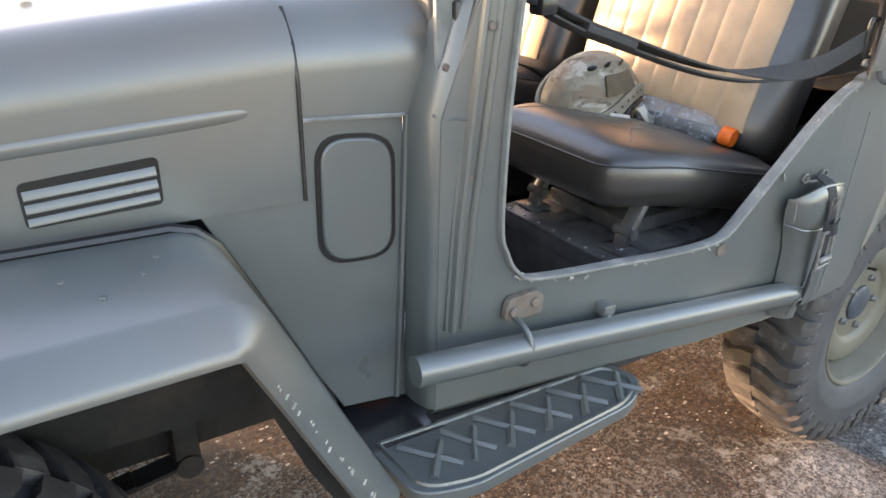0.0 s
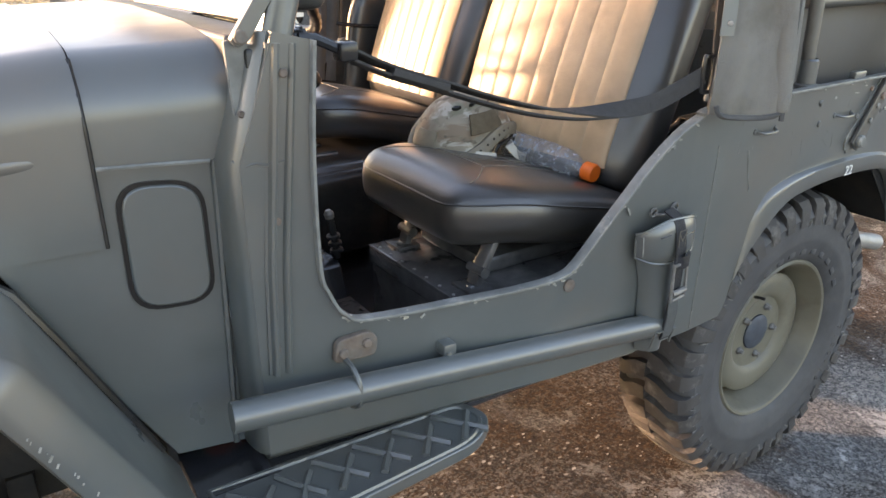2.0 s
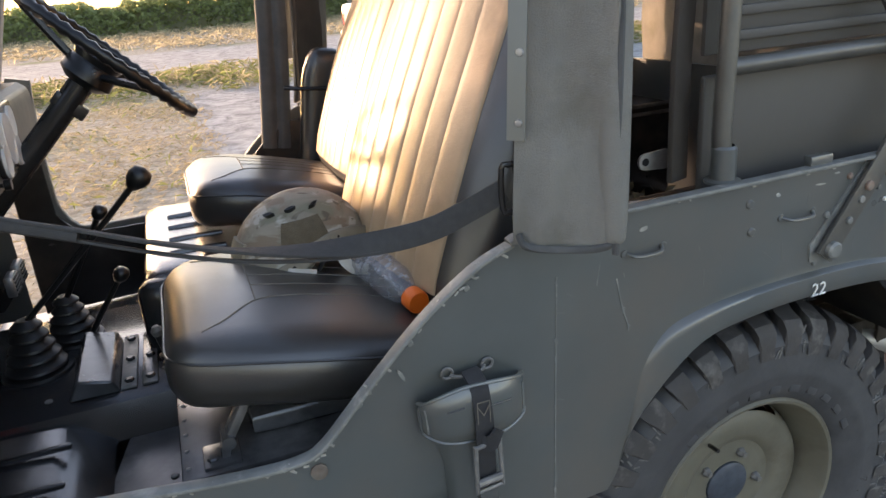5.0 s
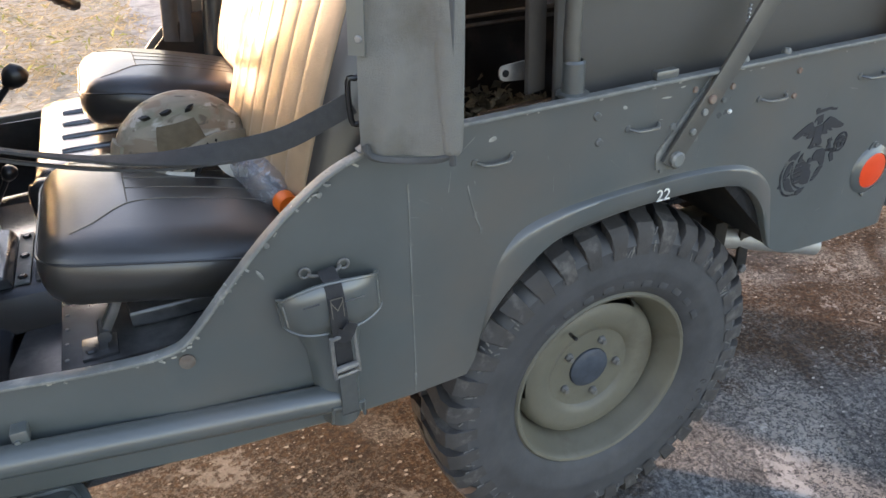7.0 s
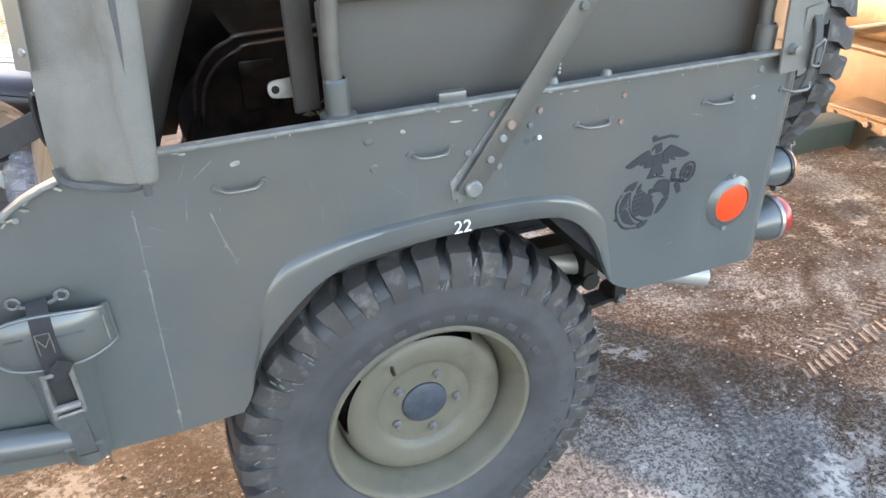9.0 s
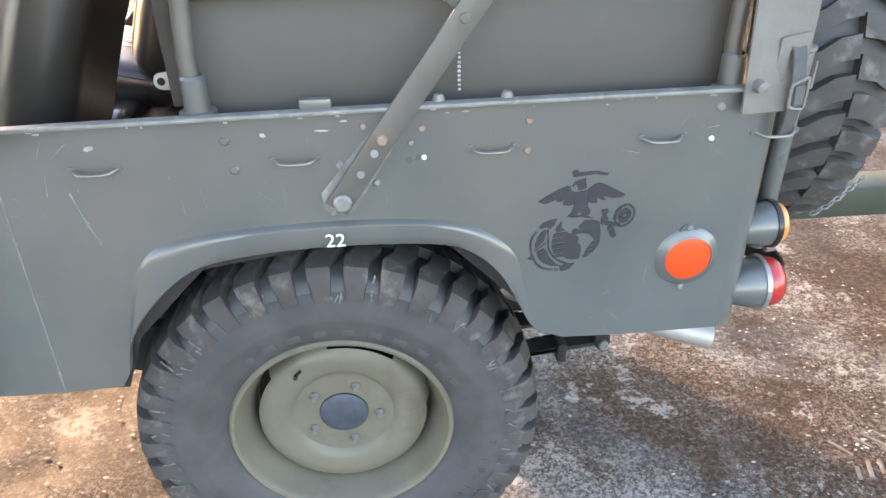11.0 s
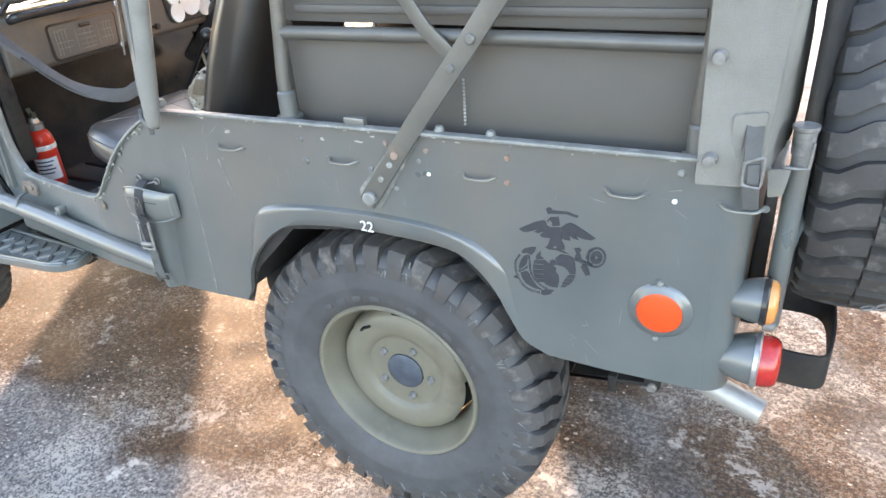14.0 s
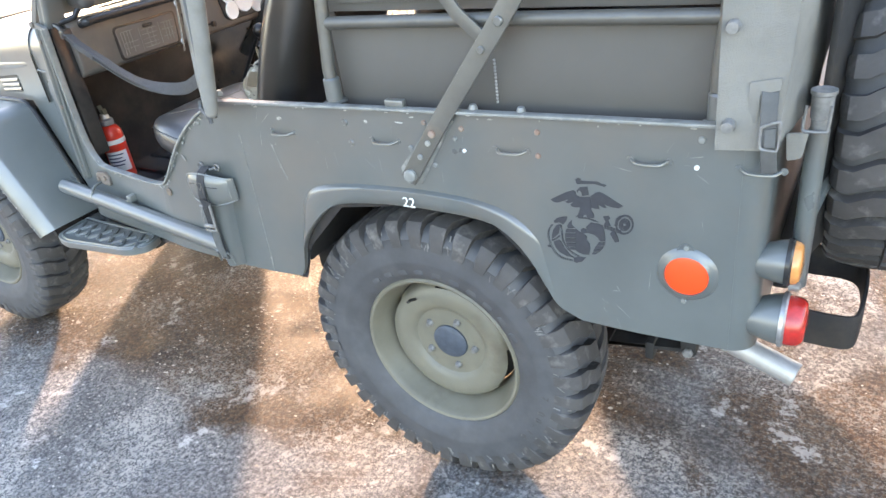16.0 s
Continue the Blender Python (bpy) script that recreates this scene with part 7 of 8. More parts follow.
# webbing across the door opening
BELT = [(-0.500, 0.004, 1.078), (-0.545, 0.012, 1.058), (-0.594, 0.020, 1.040), (-0.66, 0.026, 1.034), (-0.745, 0.030, 1.038), (-0.83, 0.034, 1.052), (-0.92, 0.038, 1.077), (-1.01, 0.044, 1.108), (-1.096, 0.050, 1.140), (-1.150, 0.056, 1.166)]
wide = [(0, 0.1, 1), (0.05, 0.1, 1), (0.1, 0.2, 1), (0.1, 0.5, 0.8), (0, 1, 0.25), (0, 1, -0.15), (0, 1, -0.22), (0, 1, -0.24), (0, 1, -0.26), (0, 1, -0.26)]
pts = smooth(BELT, 5)
wd = []
for i in range(len(pts)):
    f = i / 5
    a, b = Vector(wide[min(int(f), 9)]), Vector(wide[min(int(f) + 1, 9)])
    wd.append(tuple(a.lerp(b, f - int(f))))
bm = bmesh.new()
sweep(bm, pts, rounded(flat(0.030, 0.004), 0.0015, 2), wd)
belt = part("safety_strap", bm, BELT_WEB, jeep, "grey webbing strap slung across the door opening")
bm = bmesh.new()
sweep(bm, smooth([(x, y - 0.002, z - 0.012) for x, y, z in BELT[3:10]], 3), rounded(flat(0.020, 0.004), 0.0015, 2), (0, 1, -0.25))
part("strap_fold", bm, BELT_WEB, belt)
bm = bmesh.new()
sweep(bm, [(x, y - 0.003, z - 0.006) for x, y, z in BELT[7:9]], rounded(flat(0.026, 0.014), 0.005, 2), (0, 1, -0.25))
part("strap_sleeve", bm, BELT_WEB, belt)
bm = bmesh.new()
tube(bm, smooth([(-0.494, 0.0, 1.110), (-0.486, -0.002, 1.106), (-0.484, -0.002, 1.056), (-0.494, 0.0, 1.050), (-0.503, 0.002, 1.056), (-0.503, 0.002, 1.106)], 3, True), 0.004, 8, closed=True)
part("strap_ring", bm, BLACK, belt, "dark oblong ring")
bm = bmesh.new()
box(bm, -1.172, -1.145, 0.040, 0.070, 1.155, 1.180, 0.005)
tube(bm, [(-1.165, 0.055, 1.17), (-1.20, 0.06, 1.187), (-1.222, 0.062, 1.19)], 0.007, 8)
part("strap_clip", bm, BLACK, belt)

# ---- fire extinguisher on the floor behind the post ----
ext = thing("fire_extinguisher", (-1.315, 0.25, 0.556), "small red fire extinguisher with silver collar on the jeep floor", "fire extinguisher")
T = Matrix.Translation((-1.315, 0.25, 0.557)) @ Matrix.Scale(0.86, 4)
bm = bmesh.new()
lathe(bm, [(0, 0), (0.038, 0), (0.043, 0.006), (0.043, 0.262), (0.040, 0.280), (0.030, 0.296), (0.018, 0.304), (0.0, 0.305)], 30, T)
part("cylinder", bm, RED_PAINT, ext, angle=50)
bm = bmesh.new()
lathe(bm, [(0.018, 0.300), (0.026, 0.304), (0.026, 0.322), (0.018, 0.328), (0.014, 0.345), (0, 0.347)], 20, T)
part("valve_collar", bm, STEEL, ext, "grey metal valve collar")
bm = bmesh.new()
lathe(bm, [(0.0435, 0.232), (0.0445, 0.234), (0.0445, 0.248), (0.0435, 0.250)], 30, T)
part("clamp_band", bm, PAPER, ext)
bm = bmesh.new()
rows = [[bm.verts.new(T @ Vector((0.0436 * math.cos(a), 0.0436 * math.sin(a), z))) for a in [radians(-95 + 10 * i) for i in range(12)]] for z in (0.125, 0.205)]
for i in range(11):
    bm.faces.new((rows[0][i], rows[0][i + 1], rows[1][i + 1], rows[1][i]))
lab = part("label", bm, PAPER, ext, "white printed label")
for k, z in enumerate((0.190, 0.176, 0.162, 0.148)):
    bm = bmesh.new()
    rows = [[bm.verts.new(T @ Vector((0.0440 * math.cos(a), 0.0440 * math.sin(a), zz))) for a in [radians(-88 + 10 * i) for i in range(9 - k % 2)]] for zz in (z, z + 0.005)]
    for i in range(len(rows[0]) - 1):
        bm.faces.new((rows[0][i], rows[0][i + 1], rows[1][i + 1], rows[1][i]))
    part("print_bar", bm, BLUE_INK, lab)
bm = bmesh.new()
sweep(bm, [T @ Vector(p) for p in ((0, 0, 0.335), (-0.003, 0, 0.352), (-0.013, 0, 0.377))], flat(0.014, 0.004), (0, 1, 0))
sweep(bm, [T @ Vector(p) for p in ((0.005, 0, 0.335), (0.013, 0, 0.345), (0.009, 0, 0.365))], flat(0.014, 0.004), (0, 1, 0))
part("lever", bm, GREEN_PAINT, ext)

STRAP_PALE = material("pale_strap", (0.55, 0.52, 0.45), 0.8, var=0.1, scale=60, bump=0.3, bump_scale=500)

# ---- helmet on the passenger seat ----
helmet = thing("helmet", (-0.69, 0.44, 0.868), "camouflage-covered combat helmet with side rails on the seat", "helmet")
HM = Matrix.Translation((-0.690, 0.440, 0.898)) @ pose(0, 0, 0, 4, -6, 12) @ Matrix.Scale(0.93, 4)


def dome_pt(u, v, k=1.0):
    """u: round from the front (0) to the near side (90); v: 0 at the brow to 90 at the crown."""
    a, b = radians(u), radians(v)
    return Vector((-0.128 * k * math.cos(a) * math.cos(b), -0.104 * k * math.sin(a) * math.cos(b), 0.118 * k * math.sin(b)))


bm = bmesh.new()
rows = []
for i in range(48):
    u = 360 * i / 48
    ear = math.exp(-((abs(((u + 180) % 360) - 180) - 100) / 26) ** 2)
    nape = max(0, -math.cos(radians(u)))
    col = []
    for j in range(13):
        v = -26 + (116) * j / 12
        lim = -14 - 14 * nape + 34 * ear if nape < 0.9 else -28
        v2 = max(v, lim) if j else lim
        p = dome_pt(u, max(0, v2))
        if v2 < 0:
            p.z = 0.118 * math.sin(radians(v2)) * 0.9
        col.append(bm.verts.new(HM @ p))
    rows.append(col)
for i in range(48):
    for j in range(12):
        q = (rows[i][j], rows[(i + 1) % 48][j], rows[(i + 1) % 48][j + 1], rows[i][j + 1])
        if len({tuple(round(c, 6) for c in v.co) for v in q}) > 2:
            bm.faces.new(q)
bmesh.ops.remove_doubles(bm, verts=bm.verts[:], dist=0.0004)
bmesh.ops.recalc_face_normals(bm, faces=bm.faces)
bmesh.ops.solidify(bm, geom=bm.faces[:], thickness=0.008)
part("shell", bm, CAMO, helmet, "", angle=60)


def dome_patch(name, u0, u1, v0, v1, k0, k1, mat, parent, label="", n=8):
    bm = bmesh.new()
    lo, hi = [], []
    for i in range(n + 1):
        a, b = [], []
        for j in range(n + 1):
            u, v = u0 + (u1 - u0) * i / n, v0 + (v1 - v0) * j / n
            a.append(bm.verts.new(HM @ dome_pt(u, v, k0)))
            b.append(bm.verts.new(HM @ dome_pt(u, v, k1)))
        lo.append(a)
        hi.append(b)
    for i in range(n):
        for j in range(n):
            bm.faces.new((hi[i][j], hi[i + 1][j], hi[i + 1][j + 1], hi[i][j + 1]))
    edge = [(i, 0) for i in range(n)] + [(n, j) for j in range(n)] + [(i, n) for i in range(n, 0, -1)] + [(0, j) for j in range(n, 0, -1)]
    for (i, j), (k, l_) in zip(edge, edge[1:] + edge[:1]):
        bm.faces.new((hi[i][j], hi[k][l_], lo[k][l_], lo[i][j]))
    return part(name, bm, mat, parent, label, angle=45)


dome_patch("loop_patch", 58, 100, 26, 47, 1.00, 1.075, CAMO_PATCH, helmet, "brown fabric patch")
for u in (36, 70, 106):
    bm = bmesh.new()
    pts = []
    for du, dv in ((-9, -1.0), (-2, 1.3), (3, 1.8), (9, 1.0), (2, -1.3), (-3, -1.8)):
        pts.append((u + du, 61 + dv - abs(u - 74) * 0.10))
    a = [bm.verts.new(HM @ dome_pt(x, y, 1.0705)) for x, y in pts]
    b = [bm.verts.new(HM @ dome_pt(x, y, 0.98)) for x, y in pts]
    bm.faces.new(a)
    for i in range(6):
        bm.faces.new((a[i], a[(i + 1) % 6], b[(i + 1) % 6], b[i]))
    part("vent_hole", bm, BAKELITE, helmet, "dark vent slot")
for sgn in (1, -1):
    bm = bmesh.new()
    pts = [HM @ dome_pt(sgn * u, v, 1.035) for u, v in ((38, -1), (52, 3), (68, 10), (86, 19), (104, 22), (122, 18), (140, 10))]
    sweep(bm, smooth(pts, 4), rounded(flat(0.026, 0.010), 0.003, 2), (0.1, 0.2, 1))
    rail_ = part("side_rail", bm, CAMO_RAIL, helmet, "slotted accessory rail")
    for u, v in ((66, 10), (74, 14), (82, 18), (90, 20), (98, 22), (106, 22)):
        bm = bmesh.new()
        p = HM @ dome_pt(sgn * u, v, 1.092)
        lathe(bm, [(0, 0.0), (0.0032, 0.0008), (0, 0.0016)], 4, axis_to(p, HM.to_3x3() @ dome_pt(sgn * u, 5)))
        part("rail_slot", bm, BLACK, rail_)
    bm = bmesh.new()
    bolt(bm, HM @ dome_pt(sgn * 50, 2, 1.08), HM.to_3x3() @ dome_pt(sgn * 50, 2), 0.006, 0.004, 10)
    part("rail_screw", bm, BLACK, rail_)
dome_patch("front_shroud", -16, 16, 2, 30, 0.98, 1.05, CAMO_RAIL, helmet, "tan mount plate at the brow", 4)
bm = bmesh.new()
tube(bm, [HM @ (dome_pt(u, 0) * 1.012 + Vector((0, 0, -0.026 if u < 62 or u > 298 else (-0.044 if 142 < u < 218 else 0.020 if (80 < u < 122 or 238 < u < 280) else -0.012)))) for u in range(0, 360, 10)], 0.0045, 6, closed=True)
part("rim_trim", bm, BLACK, helmet)
bm = bmesh.new()
sweep(bm, smooth([HM @ dome_pt(118, 4, 0.96), Vector((-0.64, 0.345, 0.905)), Vector((-0.625, 0.335, 0.884)), Vector((-0.60, 0.34, 0.876))], 4), flat(0.018, 0.003), (0.6, 0.2, 0.6))
part("chin_strap", bm, STRAP_PALE, helmet, "pale chin strap")
bm = bmesh.new()
sweep(bm, smooth([HM @ dome_pt(70, 0, 0.95), Vector((-0.735, 0.335, 0.898)), Vector((-0.69, 0.325, 0.890))], 4), flat(0.018, 0.003), (0.6, 0.2, 0.6))
part("chin_strap", bm, STRAP_PALE, helmet, "pale chin strap")

# ---- water bottle lying against the backrest ----
B0, B1 = Vector((-0.604, 0.392, 0.892)), Vector((-0.571, 0.176, 0.876))
bottle = thing("water_bottle", (-0.585, 0.28, 0.858), "clear ribbed plastic water bottle with orange cap lying on the seat", "bottle")
BMX = axis_to(B0, B1 - B0)
L = (B1 - B0).length
bm = bmesh.new()
prof = [(0.0, 0.006), (0.022, 0.001), (0.030, 0.004), (0.0325, 0.012)]
for i in range(9):
    z = 0.018 + i * 0.0145
    prof += [(0.0325, z), (0.0325, z + 0.006), (0.0298, z + 0.0085), (0.0298, z + 0.011)]
prof += [(0.0325, 0.152), (0.0310, 0.163), (0.024, 0.180), (0.0155, 0.192), (0.0135, 0.197), (0.0135, L - 0.004), (0.0, L - 0.004)]
lathe(bm, prof, 30, BMX)
part("bottle_body", bm, PET, bottle, angle=50)
bm = bmesh.new()
lathe(bm, [(0.0, L + 0.010), (0.0165, L + 0.010), (0.0185, L + 0.006), (0.0185, L - 0.014), (0.0165, L - 0.016), (0.0, L - 0.016)], 26, BMX)
part("cap", bm, ORANGE_CAP, bottle, "orange screw cap")
bm = bmesh.new()
lathe(bm, [(0.0295, 0.085), (0.0332, 0.086), (0.0332, 0.112), (0.0295, 0.113)], 26, BMX)
part("wrapper", bm, thin_plastic("clear_wrapper", 0.2), bottle, "thin clear wrapper")


# ---- background ----
def wheel_simple(x, y, r, parent, s):
    bm = bmesh.new()
    lathe(bm, [(r * 0.6, -0.1), (r * 0.92, -0.11), (r, -0.08), (r, 0.08), (r * 0.92, 0.11), (r * 0.6, 0.1)], 32, axis_to((x, y, r), (0, -s, 0)))
    t = part("wheel", bm, RUBBER, parent, "black road tyre")
    bm = bmesh.new()
    lathe(bm, [(r * 0.62, 0.07), (r * 0.62, 0.095), (r * 0.56, 0.085), (r * 0.55, 0.04), (0, 0.04)], 32, axis_to((x, y, r), (0, -s, 0)))
    part("rim", bm, CHASSIS, t)
    for i in range(6):
        a = 2 * math.pi * i / 6
        bm = bmesh.new()
        d = Vector((math.cos(a), 0, math.sin(a)))
        c = Vector((x, y - s * 0.085, r))
        sweep(bm, [c + d * 0.03, c + d * r * 0.6], flat(0.075, 0.03), (0, 0, 1) if abs(d.z) < 0.9 else (1, 0, 0))
        part("spoke", bm, ALLOY, t)


truck = thing("pickup_truck", (7.0, 17.0, 0), "white double-cab pickup truck parked across the yard", "pickup truck")
ty = 16.2
bm = bmesh.new()
side = rounded([(4.35, 0.55), (4.28, 0.62), (4.30, 1.12), (6.05, 1.14), (6.10, 1.55), (6.35, 1.80), (7.55, 1.82), (8.15, 1.22), (9.25, 1.10), (9.35, 0.55)], 0.06, 3)
prism(bm, side, "y", ty, ty + 1.75)
part("body", bm, CAR_WHITE, truck, bevel=0.04)
for x0, x1 in ((6.25, 6.95), (7.05, 7.80)):
    bm = bmesh.new()
    prism(bm, rounded([(x0, 1.22), (x0 + 0.10, 1.72), (min(x1, 7.55), 1.74), (x1, 1.22)], 0.04, 3), "y", ty - 0.006, ty + 0.01)
    part("side_window", bm, CAR_GLASS, truck, "dark side glass")
for x in (5.15, 8.35):
    bm = bmesh.new()
    prism(bm, arc(x, 0.42, 0.47, 0, 180, 18), "y", ty - 0.01, ty + 0.12)
    part("wheel_arch", bm, CHASSIS, truck)
    wheel_simple(x, ty + 0.12, 0.38, truck, 1)
    wheel_simple(x, ty + 1.62, 0.38, truck, -1)
bm = bmesh.new()
box(bm, 4.20, 4.34, ty + 0.05, ty + 1.70, 0.50, 0.66, 0.03)
part("rear_bumper", bm, STEEL, truck, "bright rear bumper")
for y in (ty - 0.004, ty + 1.62):
    bm = bmesh.new()
    box(bm, 4.275, 4.42, y, y + 0.14, 0.72, 1.06, 0.03)
    part("tail_light", bm, RED, truck, "red tail light")
bm = bmesh.new()
box(bm, 4.26, 4.30, ty + 0.22, ty + 1.52, 0.70, 1.06, 0.02)
part("tailgate", bm, CAR_WHITE, truck)
truck.matrix_basis = Matrix.Translation((-1.79, -5.0, 0)) @ truck.matrix_basis

# utility pole beyond the yard
pole = thing("utility_pole", (8.6, 36.0, 0), "pale concrete utility pole at the field edge", "pole")
bm = bmesh.new()
lathe(bm, [(0.13, -0.1), (0.09, 7.5), (0, 7.52)], 12, Matrix.Translation((8.6, 36, 0)))
part("shaft", bm, CANVAS_PALE, pole)

# small trailer hitched behind
tr = thing("cargo_trailer", (2.5, 0.9, 0), "sand-coloured military trailer with tarpaulin behind the jeep", "trailer")
bm = bmesh.new()
box(bm, 1.86, 3.6, 0.22, 1.55, 0.52, 0.735, 0.02)
part("tub", bm, SAND, tr, "sand-painted steel tub", bevel=0.004)
bm = bmesh.new()
box(bm, 1.84, 3.62, 0.20, 1.57, 0.728, 0.745, 0.006)
tube(bm, [(1.838, 0.22, 0.742), (1.838, 1.55, 0.742)], 0.010, 8)
part("tub_rim", bm, SAND, tr)
bm = bmesh.new()
roundbox(bm, (2.75, 0.885, 0.85), (0.86, 0.65, 0.115), 0.10, 14, lambda p: p + Vector((0, 0, 0.02 * noise.noise(p * 5) + 0.01 * noise.noise(p * 14))))
part("tarpaulin", bm, SAND_CLOTH, tr, "wrinkled sand tarpaulin", angle=60)
bm = bmesh.new()
tube(bm, smooth([(1.90, 0.25, 0.95), (1.875, 0.6, 0.86), (1.88, 0.9, 0.77)], 4), 0.006, 6)
tube(bm, smooth([(1.90, 1.4, 0.95), (1.875, 1.1, 0.86), (1.88, 0.9, 0.77)], 4), 0.006, 6)
part("tarp_rope", bm, CANVAS_PALE, tr)
bm = bmesh.new()
box(bm, 1.03, 1.9, 0.60, 0.70, 0.475, 0.56, 0.006)
part("drawbar", bm, GREEN_PAINT, tr, "dark green drawbar")
bm = bmesh.new()
prism(bm, rounded([(0.46, 0.600), (0.72, 0.580), (0.72, 0.552), (0.66, 0.52), (0.62, 0.46), (0.58, 0.46), (0.55, 0.52), (0.46, 0.55)], 0.012, 3), "x", 1.70, 1.716)
box(bm, 1.70, 1.87, 0.46, 0.72, 0.572, 0.584, 0.003)
br = part("bracket_plate", bm, SAND, tr, "sand-painted bracket with bolts", bevel=0.003)
for y in (0.49, 0.56, 0.69):
    bm = bmesh.new()
    bolt(bm, (1.70, y, 0.558), (-1, 0, 0), 0.012, 0.008)
    part("bracket_bolt", bm, RUST, br)
bm = bmesh.new()
tube(bm, [(1.74, 0.41 + 0.035 * math.cos(a), 0.452 + 0.035 * math.sin(a)) for a in [2 * math.pi * i / 18 for i in range(18)]], 0.016, 8, closed=True)
part("towing_eye", bm, SAND, tr, "rusty sand-painted towing eye")
bm = bmesh.new()
box(bm, 1.72, 1.80, 0.36, 0.46, 0.485, 0.52, 0.004)
box(bm, 1.748, 1.762, 0.355, 0.465, 0.395, 0.49, 0.004)
part("eye_mount", bm, GREEN_PAINT, tr)
bm = bmesh.new()
prism(bm, rounded([(0.0, 0.43), (0.425, 0.43), (0.455, 0.56), (0.425, 0.70), (0.36, 0.735), (0.0, 0.735)], 0.015, 3), "x", 1.755, 1.855)
can = part("side_locker", bm, GREEN_PAINT, tr, "dark green locker with faded yellow stencil bars")
for k, (y0, y1, z) in enumerate(((0.28, 0.385, 0.645), (0.27, 0.395, 0.605), (0.27, 0.400, 0.565))):
    for j in range(3):
        w = (y1 - y0) / 3
        bm = bmesh.new()
        box(bm, 1.7535, 1.756, y0 + j * w, y0 + j * w + w * 0.7, z, z + 0.026)
        part("stencil_bar", bm, YELLOW, can)
for y in (0.35, 1.45):
    bm = bmesh.new()
    lathe(bm, [(0.2, -0.08), (0.35, -0.09), (0.375, -0.06), (0.375, 0.06), (0.35, 0.09), (0.2, 0.08)], 32, axis_to((2.9, y - 0.14 if y < 1 else y + 0.14, 0.375), (0, 1, 0)))
    part("wheel", bm, RUBBER, tr, "black trailer tyre")

# tread print of pale dried mud on the slab
bm = bmesh.new()
rng = random.Random(31)
t0, t1 = Vector((1.17, 0.205, 0.0)), Vector((3.4, 0.62, 0.0))
along_, side_ = (t1 - t0).normalized(), Vector((-(t1 - t0).y, (t1 - t0).x, 0)).normalized()
for k in range(66):
    for s_ in (-1, 1):
        if rng.random() < 0.16:
            continue
        c = t0 + along_ * (0.034 * k + (0.017 if s_ > 0 else 0.0)) + side_ * s_ * 0.040
        w, l_ = rng.uniform(0.0035, 0.006), rng.uniform(0.020, 0.036)
        box(bm, -w, w, -l_, l_, -0.002, rng.uniform(0.0015, 0.003), m=Matrix.Translation(c) @ Matrix.Rotation(math.atan2(side_.y, side_.x) - math.pi / 2 + s_ * 0.45 + rng.uniform(-0.1, 0.1), 4, "Z"))
tagged(part("tyre_track", bm, MUD, None, "pale dried tread print on the slab"), category="tyre track", kind="stuff")

# ---- planting ----
rnd = np.random.RandomState(7)


def leaf_cards(name, centres, size, mat, label, category, kind="stuff", parent=None, up=0.35, slim=0.45):
    """Many small bent leaves, joined: two triangles each."""
    n = len(centres)
    d1 = rnd.normal(size=(n, 3))
    d1[:, 2] *= 0.6
    d1 /= np.linalg.norm(d1, axis=1)[:, None]
    d2 = np.cross(d1, rnd.normal(size=(n, 3)) + np.array([0, 0, up]))
    d2 /= np.linalg.norm(d2, axis=1)[:, None]
    s = size * rnd.uniform(0.6, 1.3, size=(n, 1))
    v = np.stack([centres - d1 * s, centres + d2 * s * slim, centres + d1 * s, centres - d2 * s * slim], 1).reshape(-1, 3)
    v[1::4, 2] += s[:, 0] * 0.2
    v[3::4, 2] += s[:, 0] * 0.2
    idx = np.arange(n)[:, None] * 4
    f = np.concatenate([idx + np.array([[0, 1, 2]]), idx + np.array([[0, 2, 3]])])
    me = bpy.data.meshes.new(name)
    me.from_pydata(v.tolist(), [], f.tolist())
    me.materials.append(mat)
    ob = new(name, me)
    if parent is not None:
        ob.parent = parent
        ob.matrix_parent_inverse = parent.matrix_basis.inverted()
    if label or category:
        tagged(ob, label, category)
    if kind:
        tagged(ob, kind=kind)
    return ob


n = 60000
hx = rnd.uniform(-45, 45, n)
top = 1.75 + 0.22 * np.sin(hx * 0.35) + 0.16 * np.sin(hx * 1.1 + 1) + 0.12 * np.sin(hx * 2.7) + 0.08 * np.sin(hx * 6.1)
hz = top * np.sqrt(rnd.uniform(0.0, 1.0, n))
hy = 38 + rnd.uniform(0, 3.0, n) + (hz / 1.8) * 0.6
leaf_cards("hedge", np.stack([hx, hy, hz], 1), 0.15, LEAF, "leafy green hedge along the far field edge", "hedge")
bm = bmesh.new()
box(bm, -45, 45, 39.4, 40.8, 0, 1.35)
tagged(part("hedge_core", bm, LEAF_TREE), "dark inner growth of the hedge", "hedge", kind="stuff")


def tufts(name, n, x0, x1, y0, y1, h, size, mat, label, keep=None, slim=0.10):
    """Grass, thicker in patches."""
    gx, gy = rnd.uniform(x0, x1, n), rnd.uniform(y0, y1, n)
    ok = np.array([noise.noise(Vector((a * 0.9, b * 0.9, 7.7))) for a, b in zip(gx, gy)]) > rnd.uniform(-0.6, 0.5, n)
    if keep is not None:
        ok &= keep(gx, gy)
    gz = rnd.uniform(0.0, h, n)
    leaf_cards(name, np.stack([gx, gy, gz], 1)[ok], size, mat, label, "grass", up=1.5, slim=slim)


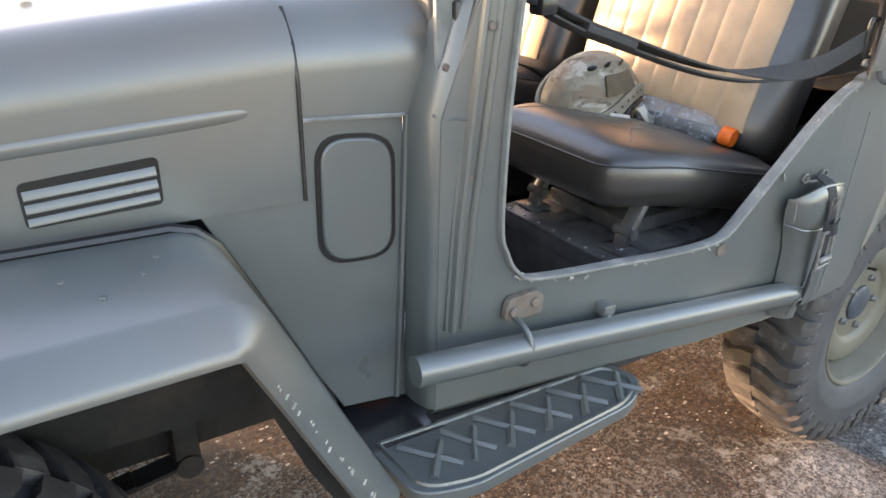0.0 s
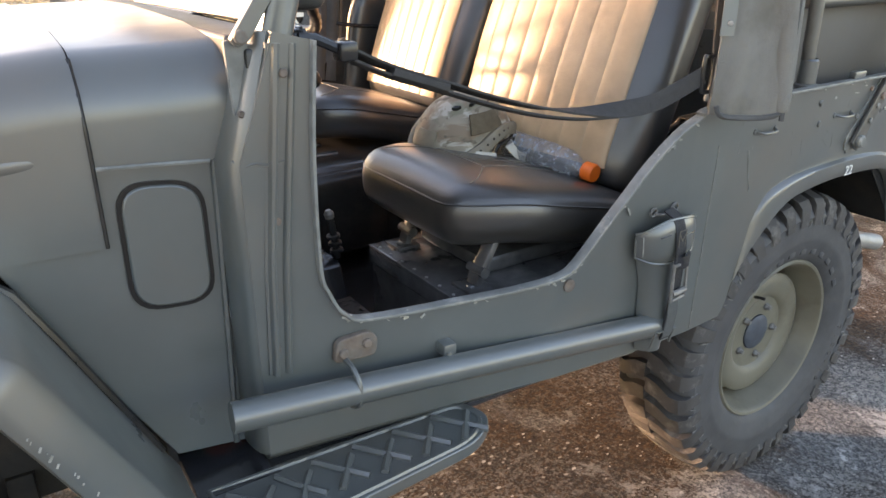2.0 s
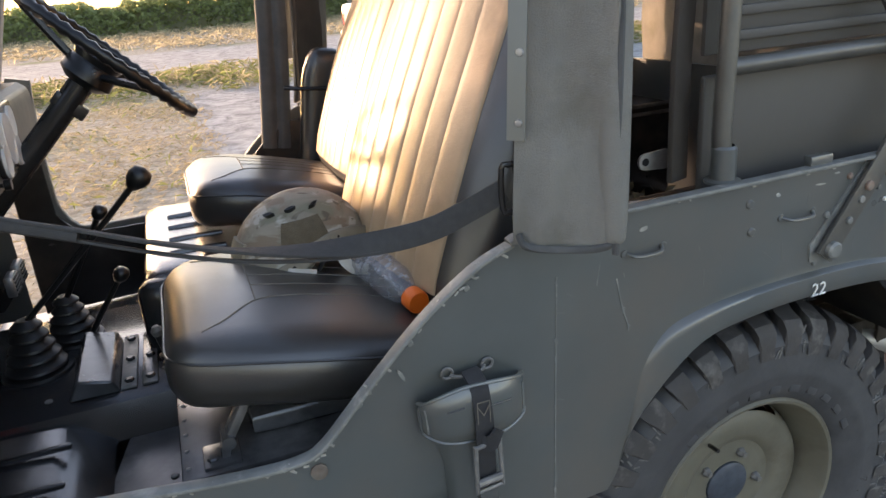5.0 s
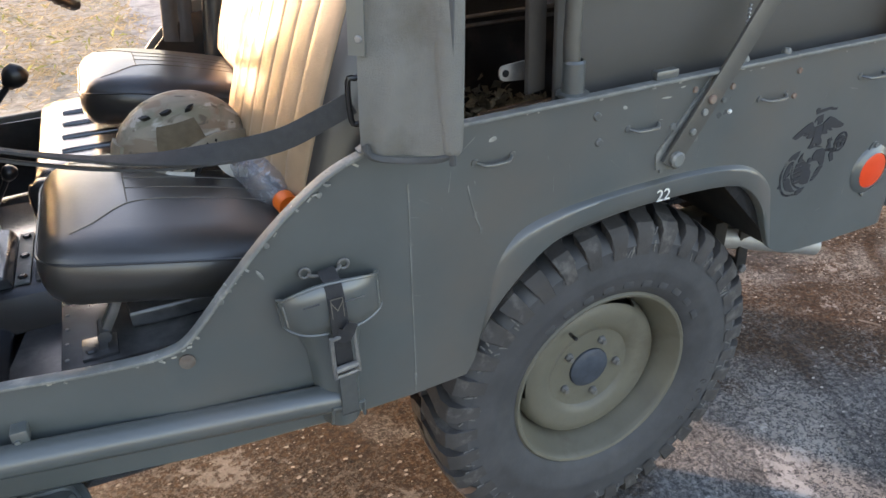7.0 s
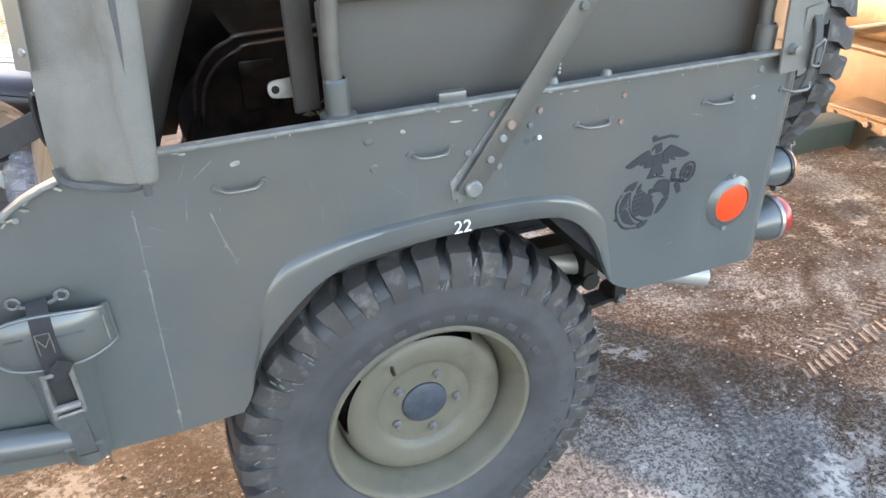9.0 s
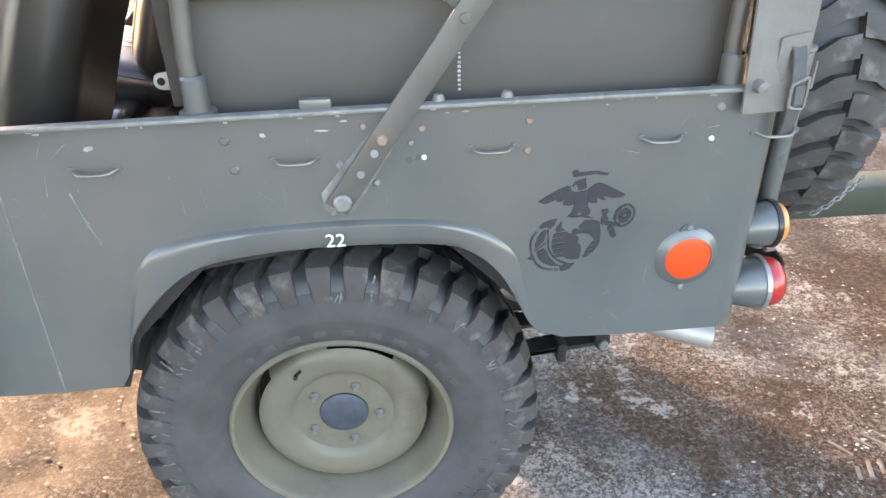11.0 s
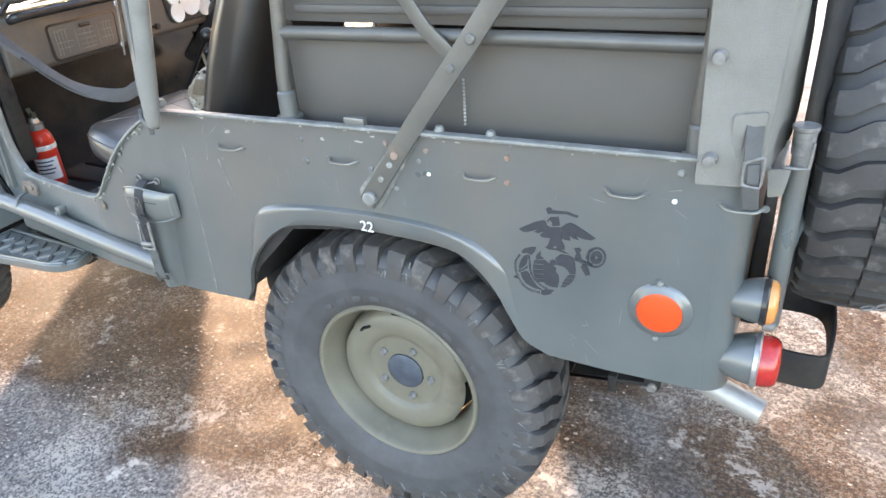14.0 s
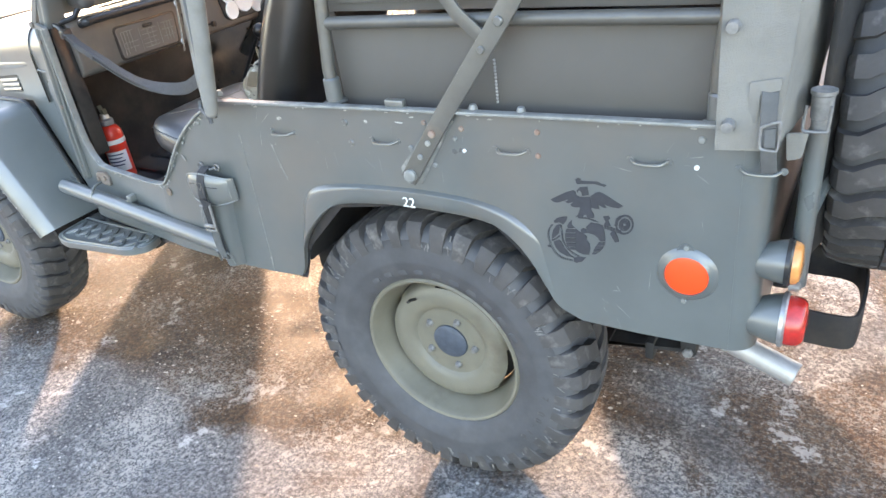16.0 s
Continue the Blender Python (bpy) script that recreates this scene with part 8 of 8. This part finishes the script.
tufts("verge_grass", 24000, -26, 26, 23.6, 38.2, 0.22, 0.17, STRAW, "dry straw-coloured grass on the verge", slim=0.12)
tufts("dry_grass", 60000, -9, -0.35, 2.6, 14.4, 0.05, 0.040, STRAW, "short dry grass beside the yard", lambda a, b: a < -0.45 + 0.08 * np.sin(b * 3.1), 0.06)
tufts("green_tufts", 16000, -12, 12, 11.0, 14.2, 0.20, 0.11, STRAW_GREEN, "yellow-green tufts between the tracks", slim=0.10)
tufts("straw_tufts", 12000, -12, 12, 10.9, 14.6, 0.20, 0.11, STRAW, "dry straw tufts between the tracks", slim=0.10)
tufts("field_weed", 2600, -9, -0.6, 4.5, 14.0, 0.08, 0.05, STRAW_GREEN, "sparse green weeds in the dry field", slim=0.2)


def tree(x, y, h, spread, seed, lean=0.0):
    t = thing("tree", (x, y, 0), "hazy dark-green tree beyond the hedge", "tree", "trees beyond the hedge")
    r = np.random.RandomState(seed)
    bm = bmesh.new()
    topp = Vector((x + lean, y, h * 0.62))
    tube(bm, smooth([(x, y, 0), (x + lean * 0.3, y, h * 0.3), topp], 4), 0.2, 8, radii=[0.26 - 0.02 * i for i in range(9)])
    cl = []
    for i in range(9):
        a = 2 * math.pi * i / 9 + r.uniform(-0.3, 0.3)
        st = Vector((x + lean * 0.5, y, h * r.uniform(0.38, 0.6)))
        en = Vector((x + lean + spread * 0.75 * math.cos(a), y + spread * 0.75 * math.sin(a), h * r.uniform(0.55, 0.95)))
        tube(bm, smooth([st, st.lerp(en, 0.5) + Vector((0, 0, 0.2)), en], 3), 0.06, 6, radii=[0.10 - 0.012 * k for k in range(7)])
        cl.append(en)
        cl.append(st.lerp(en, 0.65) + Vector((0, 0, r.uniform(0.3, 0.9))))
    part("trunk", bm, BARK, t)
    pts = []
    for c in cl + [topp + Vector((0, 0, h * 0.28))]:
        k = 700
        pts.append(np.array(c) + r.normal(size=(k, 3)) * np.array([spread * 0.20, spread * 0.20, h * 0.055]))
    leaf_cards("crown", np.concatenate(pts), 0.15, LEAF_TREE, "", "", "", t)


for args in ((-1.5, 86, 8.2, 3.2, 1, 0.4), (5.5, 92, 7.6, 2.3, 2, -0.3), (-12, 90, 8.0, 3.5, 3, 0.2), (-18, 84, 9.5, 4.0, 4, 0.0), (20, 92, 7.5, 3.2, 5, 0.0), (34, 90, 9.0, 4.0, 6, 0.3)):
    tree(*args)

# loose grit and crust flakes lying on the slab round the car
GRIT = material("crust_flakes", (0.40, 0.385, 0.355), 0.9, var=0.35, scale=40, bump=0, dirt=(0.10, 0.075, 0.05), dirt_amount=0.55, dirt_scale=9)
n = 26000
c = np.stack([rnd.uniform(-2.2, 2.6, n), rnd.uniform(-1.7, 1.9, n), np.full(n, 0.0012)], 1)
dens = np.array([noise.noise(Vector((p[0] * 2.1, p[1] * 2.1, 4.2))) + 0.6 * noise.noise(Vector((p[0] * 6.5, p[1] * 6.5, 1.2))) for p in c])
c = c[dens > rnd.uniform(-0.35, 0.75, n)]
n = len(c)
ang, size = rnd.uniform(0, 2 * math.pi, n), 0.0012 + 0.0042 * rnd.uniform(0, 1, n) ** 2.2
v = np.empty((n, 5, 3))
for k in range(5):
    rr = size * rnd.uniform(0.55, 1.25, n)
    a = ang + 2 * math.pi * k / 5
    v[:, k, 0], v[:, k, 1] = c[:, 0] + 1.5 * rr * np.cos(a), c[:, 1] + rr * np.sin(a)
    v[:, k, 2] = 0.0012 + rr * rnd.uniform(0.0, 0.5, n)
idx = np.arange(n)[:, None] * 5
me = bpy.data.meshes.new("grit")
me.from_pydata(v.reshape(-1, 3).tolist(), [], np.concatenate([idx + np.array([[0, 1, 2]]), idx + np.array([[0, 2, 3]]), idx + np.array([[0, 3, 4]])]).tolist())
me.materials.append(GRIT)
tagged(new("grit", me), "pale grit and crust flakes scattered on the slab", "grit", kind="stuff")

# crumpled camouflage net behind the seat
n = 900
c = rnd.normal(size=(n, 3)) * np.array([0.085, 0.09, 0.030]) + np.array([0.17, 0.78, 0.70])
c[:, 2] = np.clip(c[:, 2], 0.625, 0.80)
NET = material("net_strips", (0.16, 0.15, 0.10), 0.9, var=0.6, scale=30, bump=0)
leaf_cards("camouflage_net", c, 0.022, NET, "crumpled olive camouflage net stowed behind the seat", "net", "")
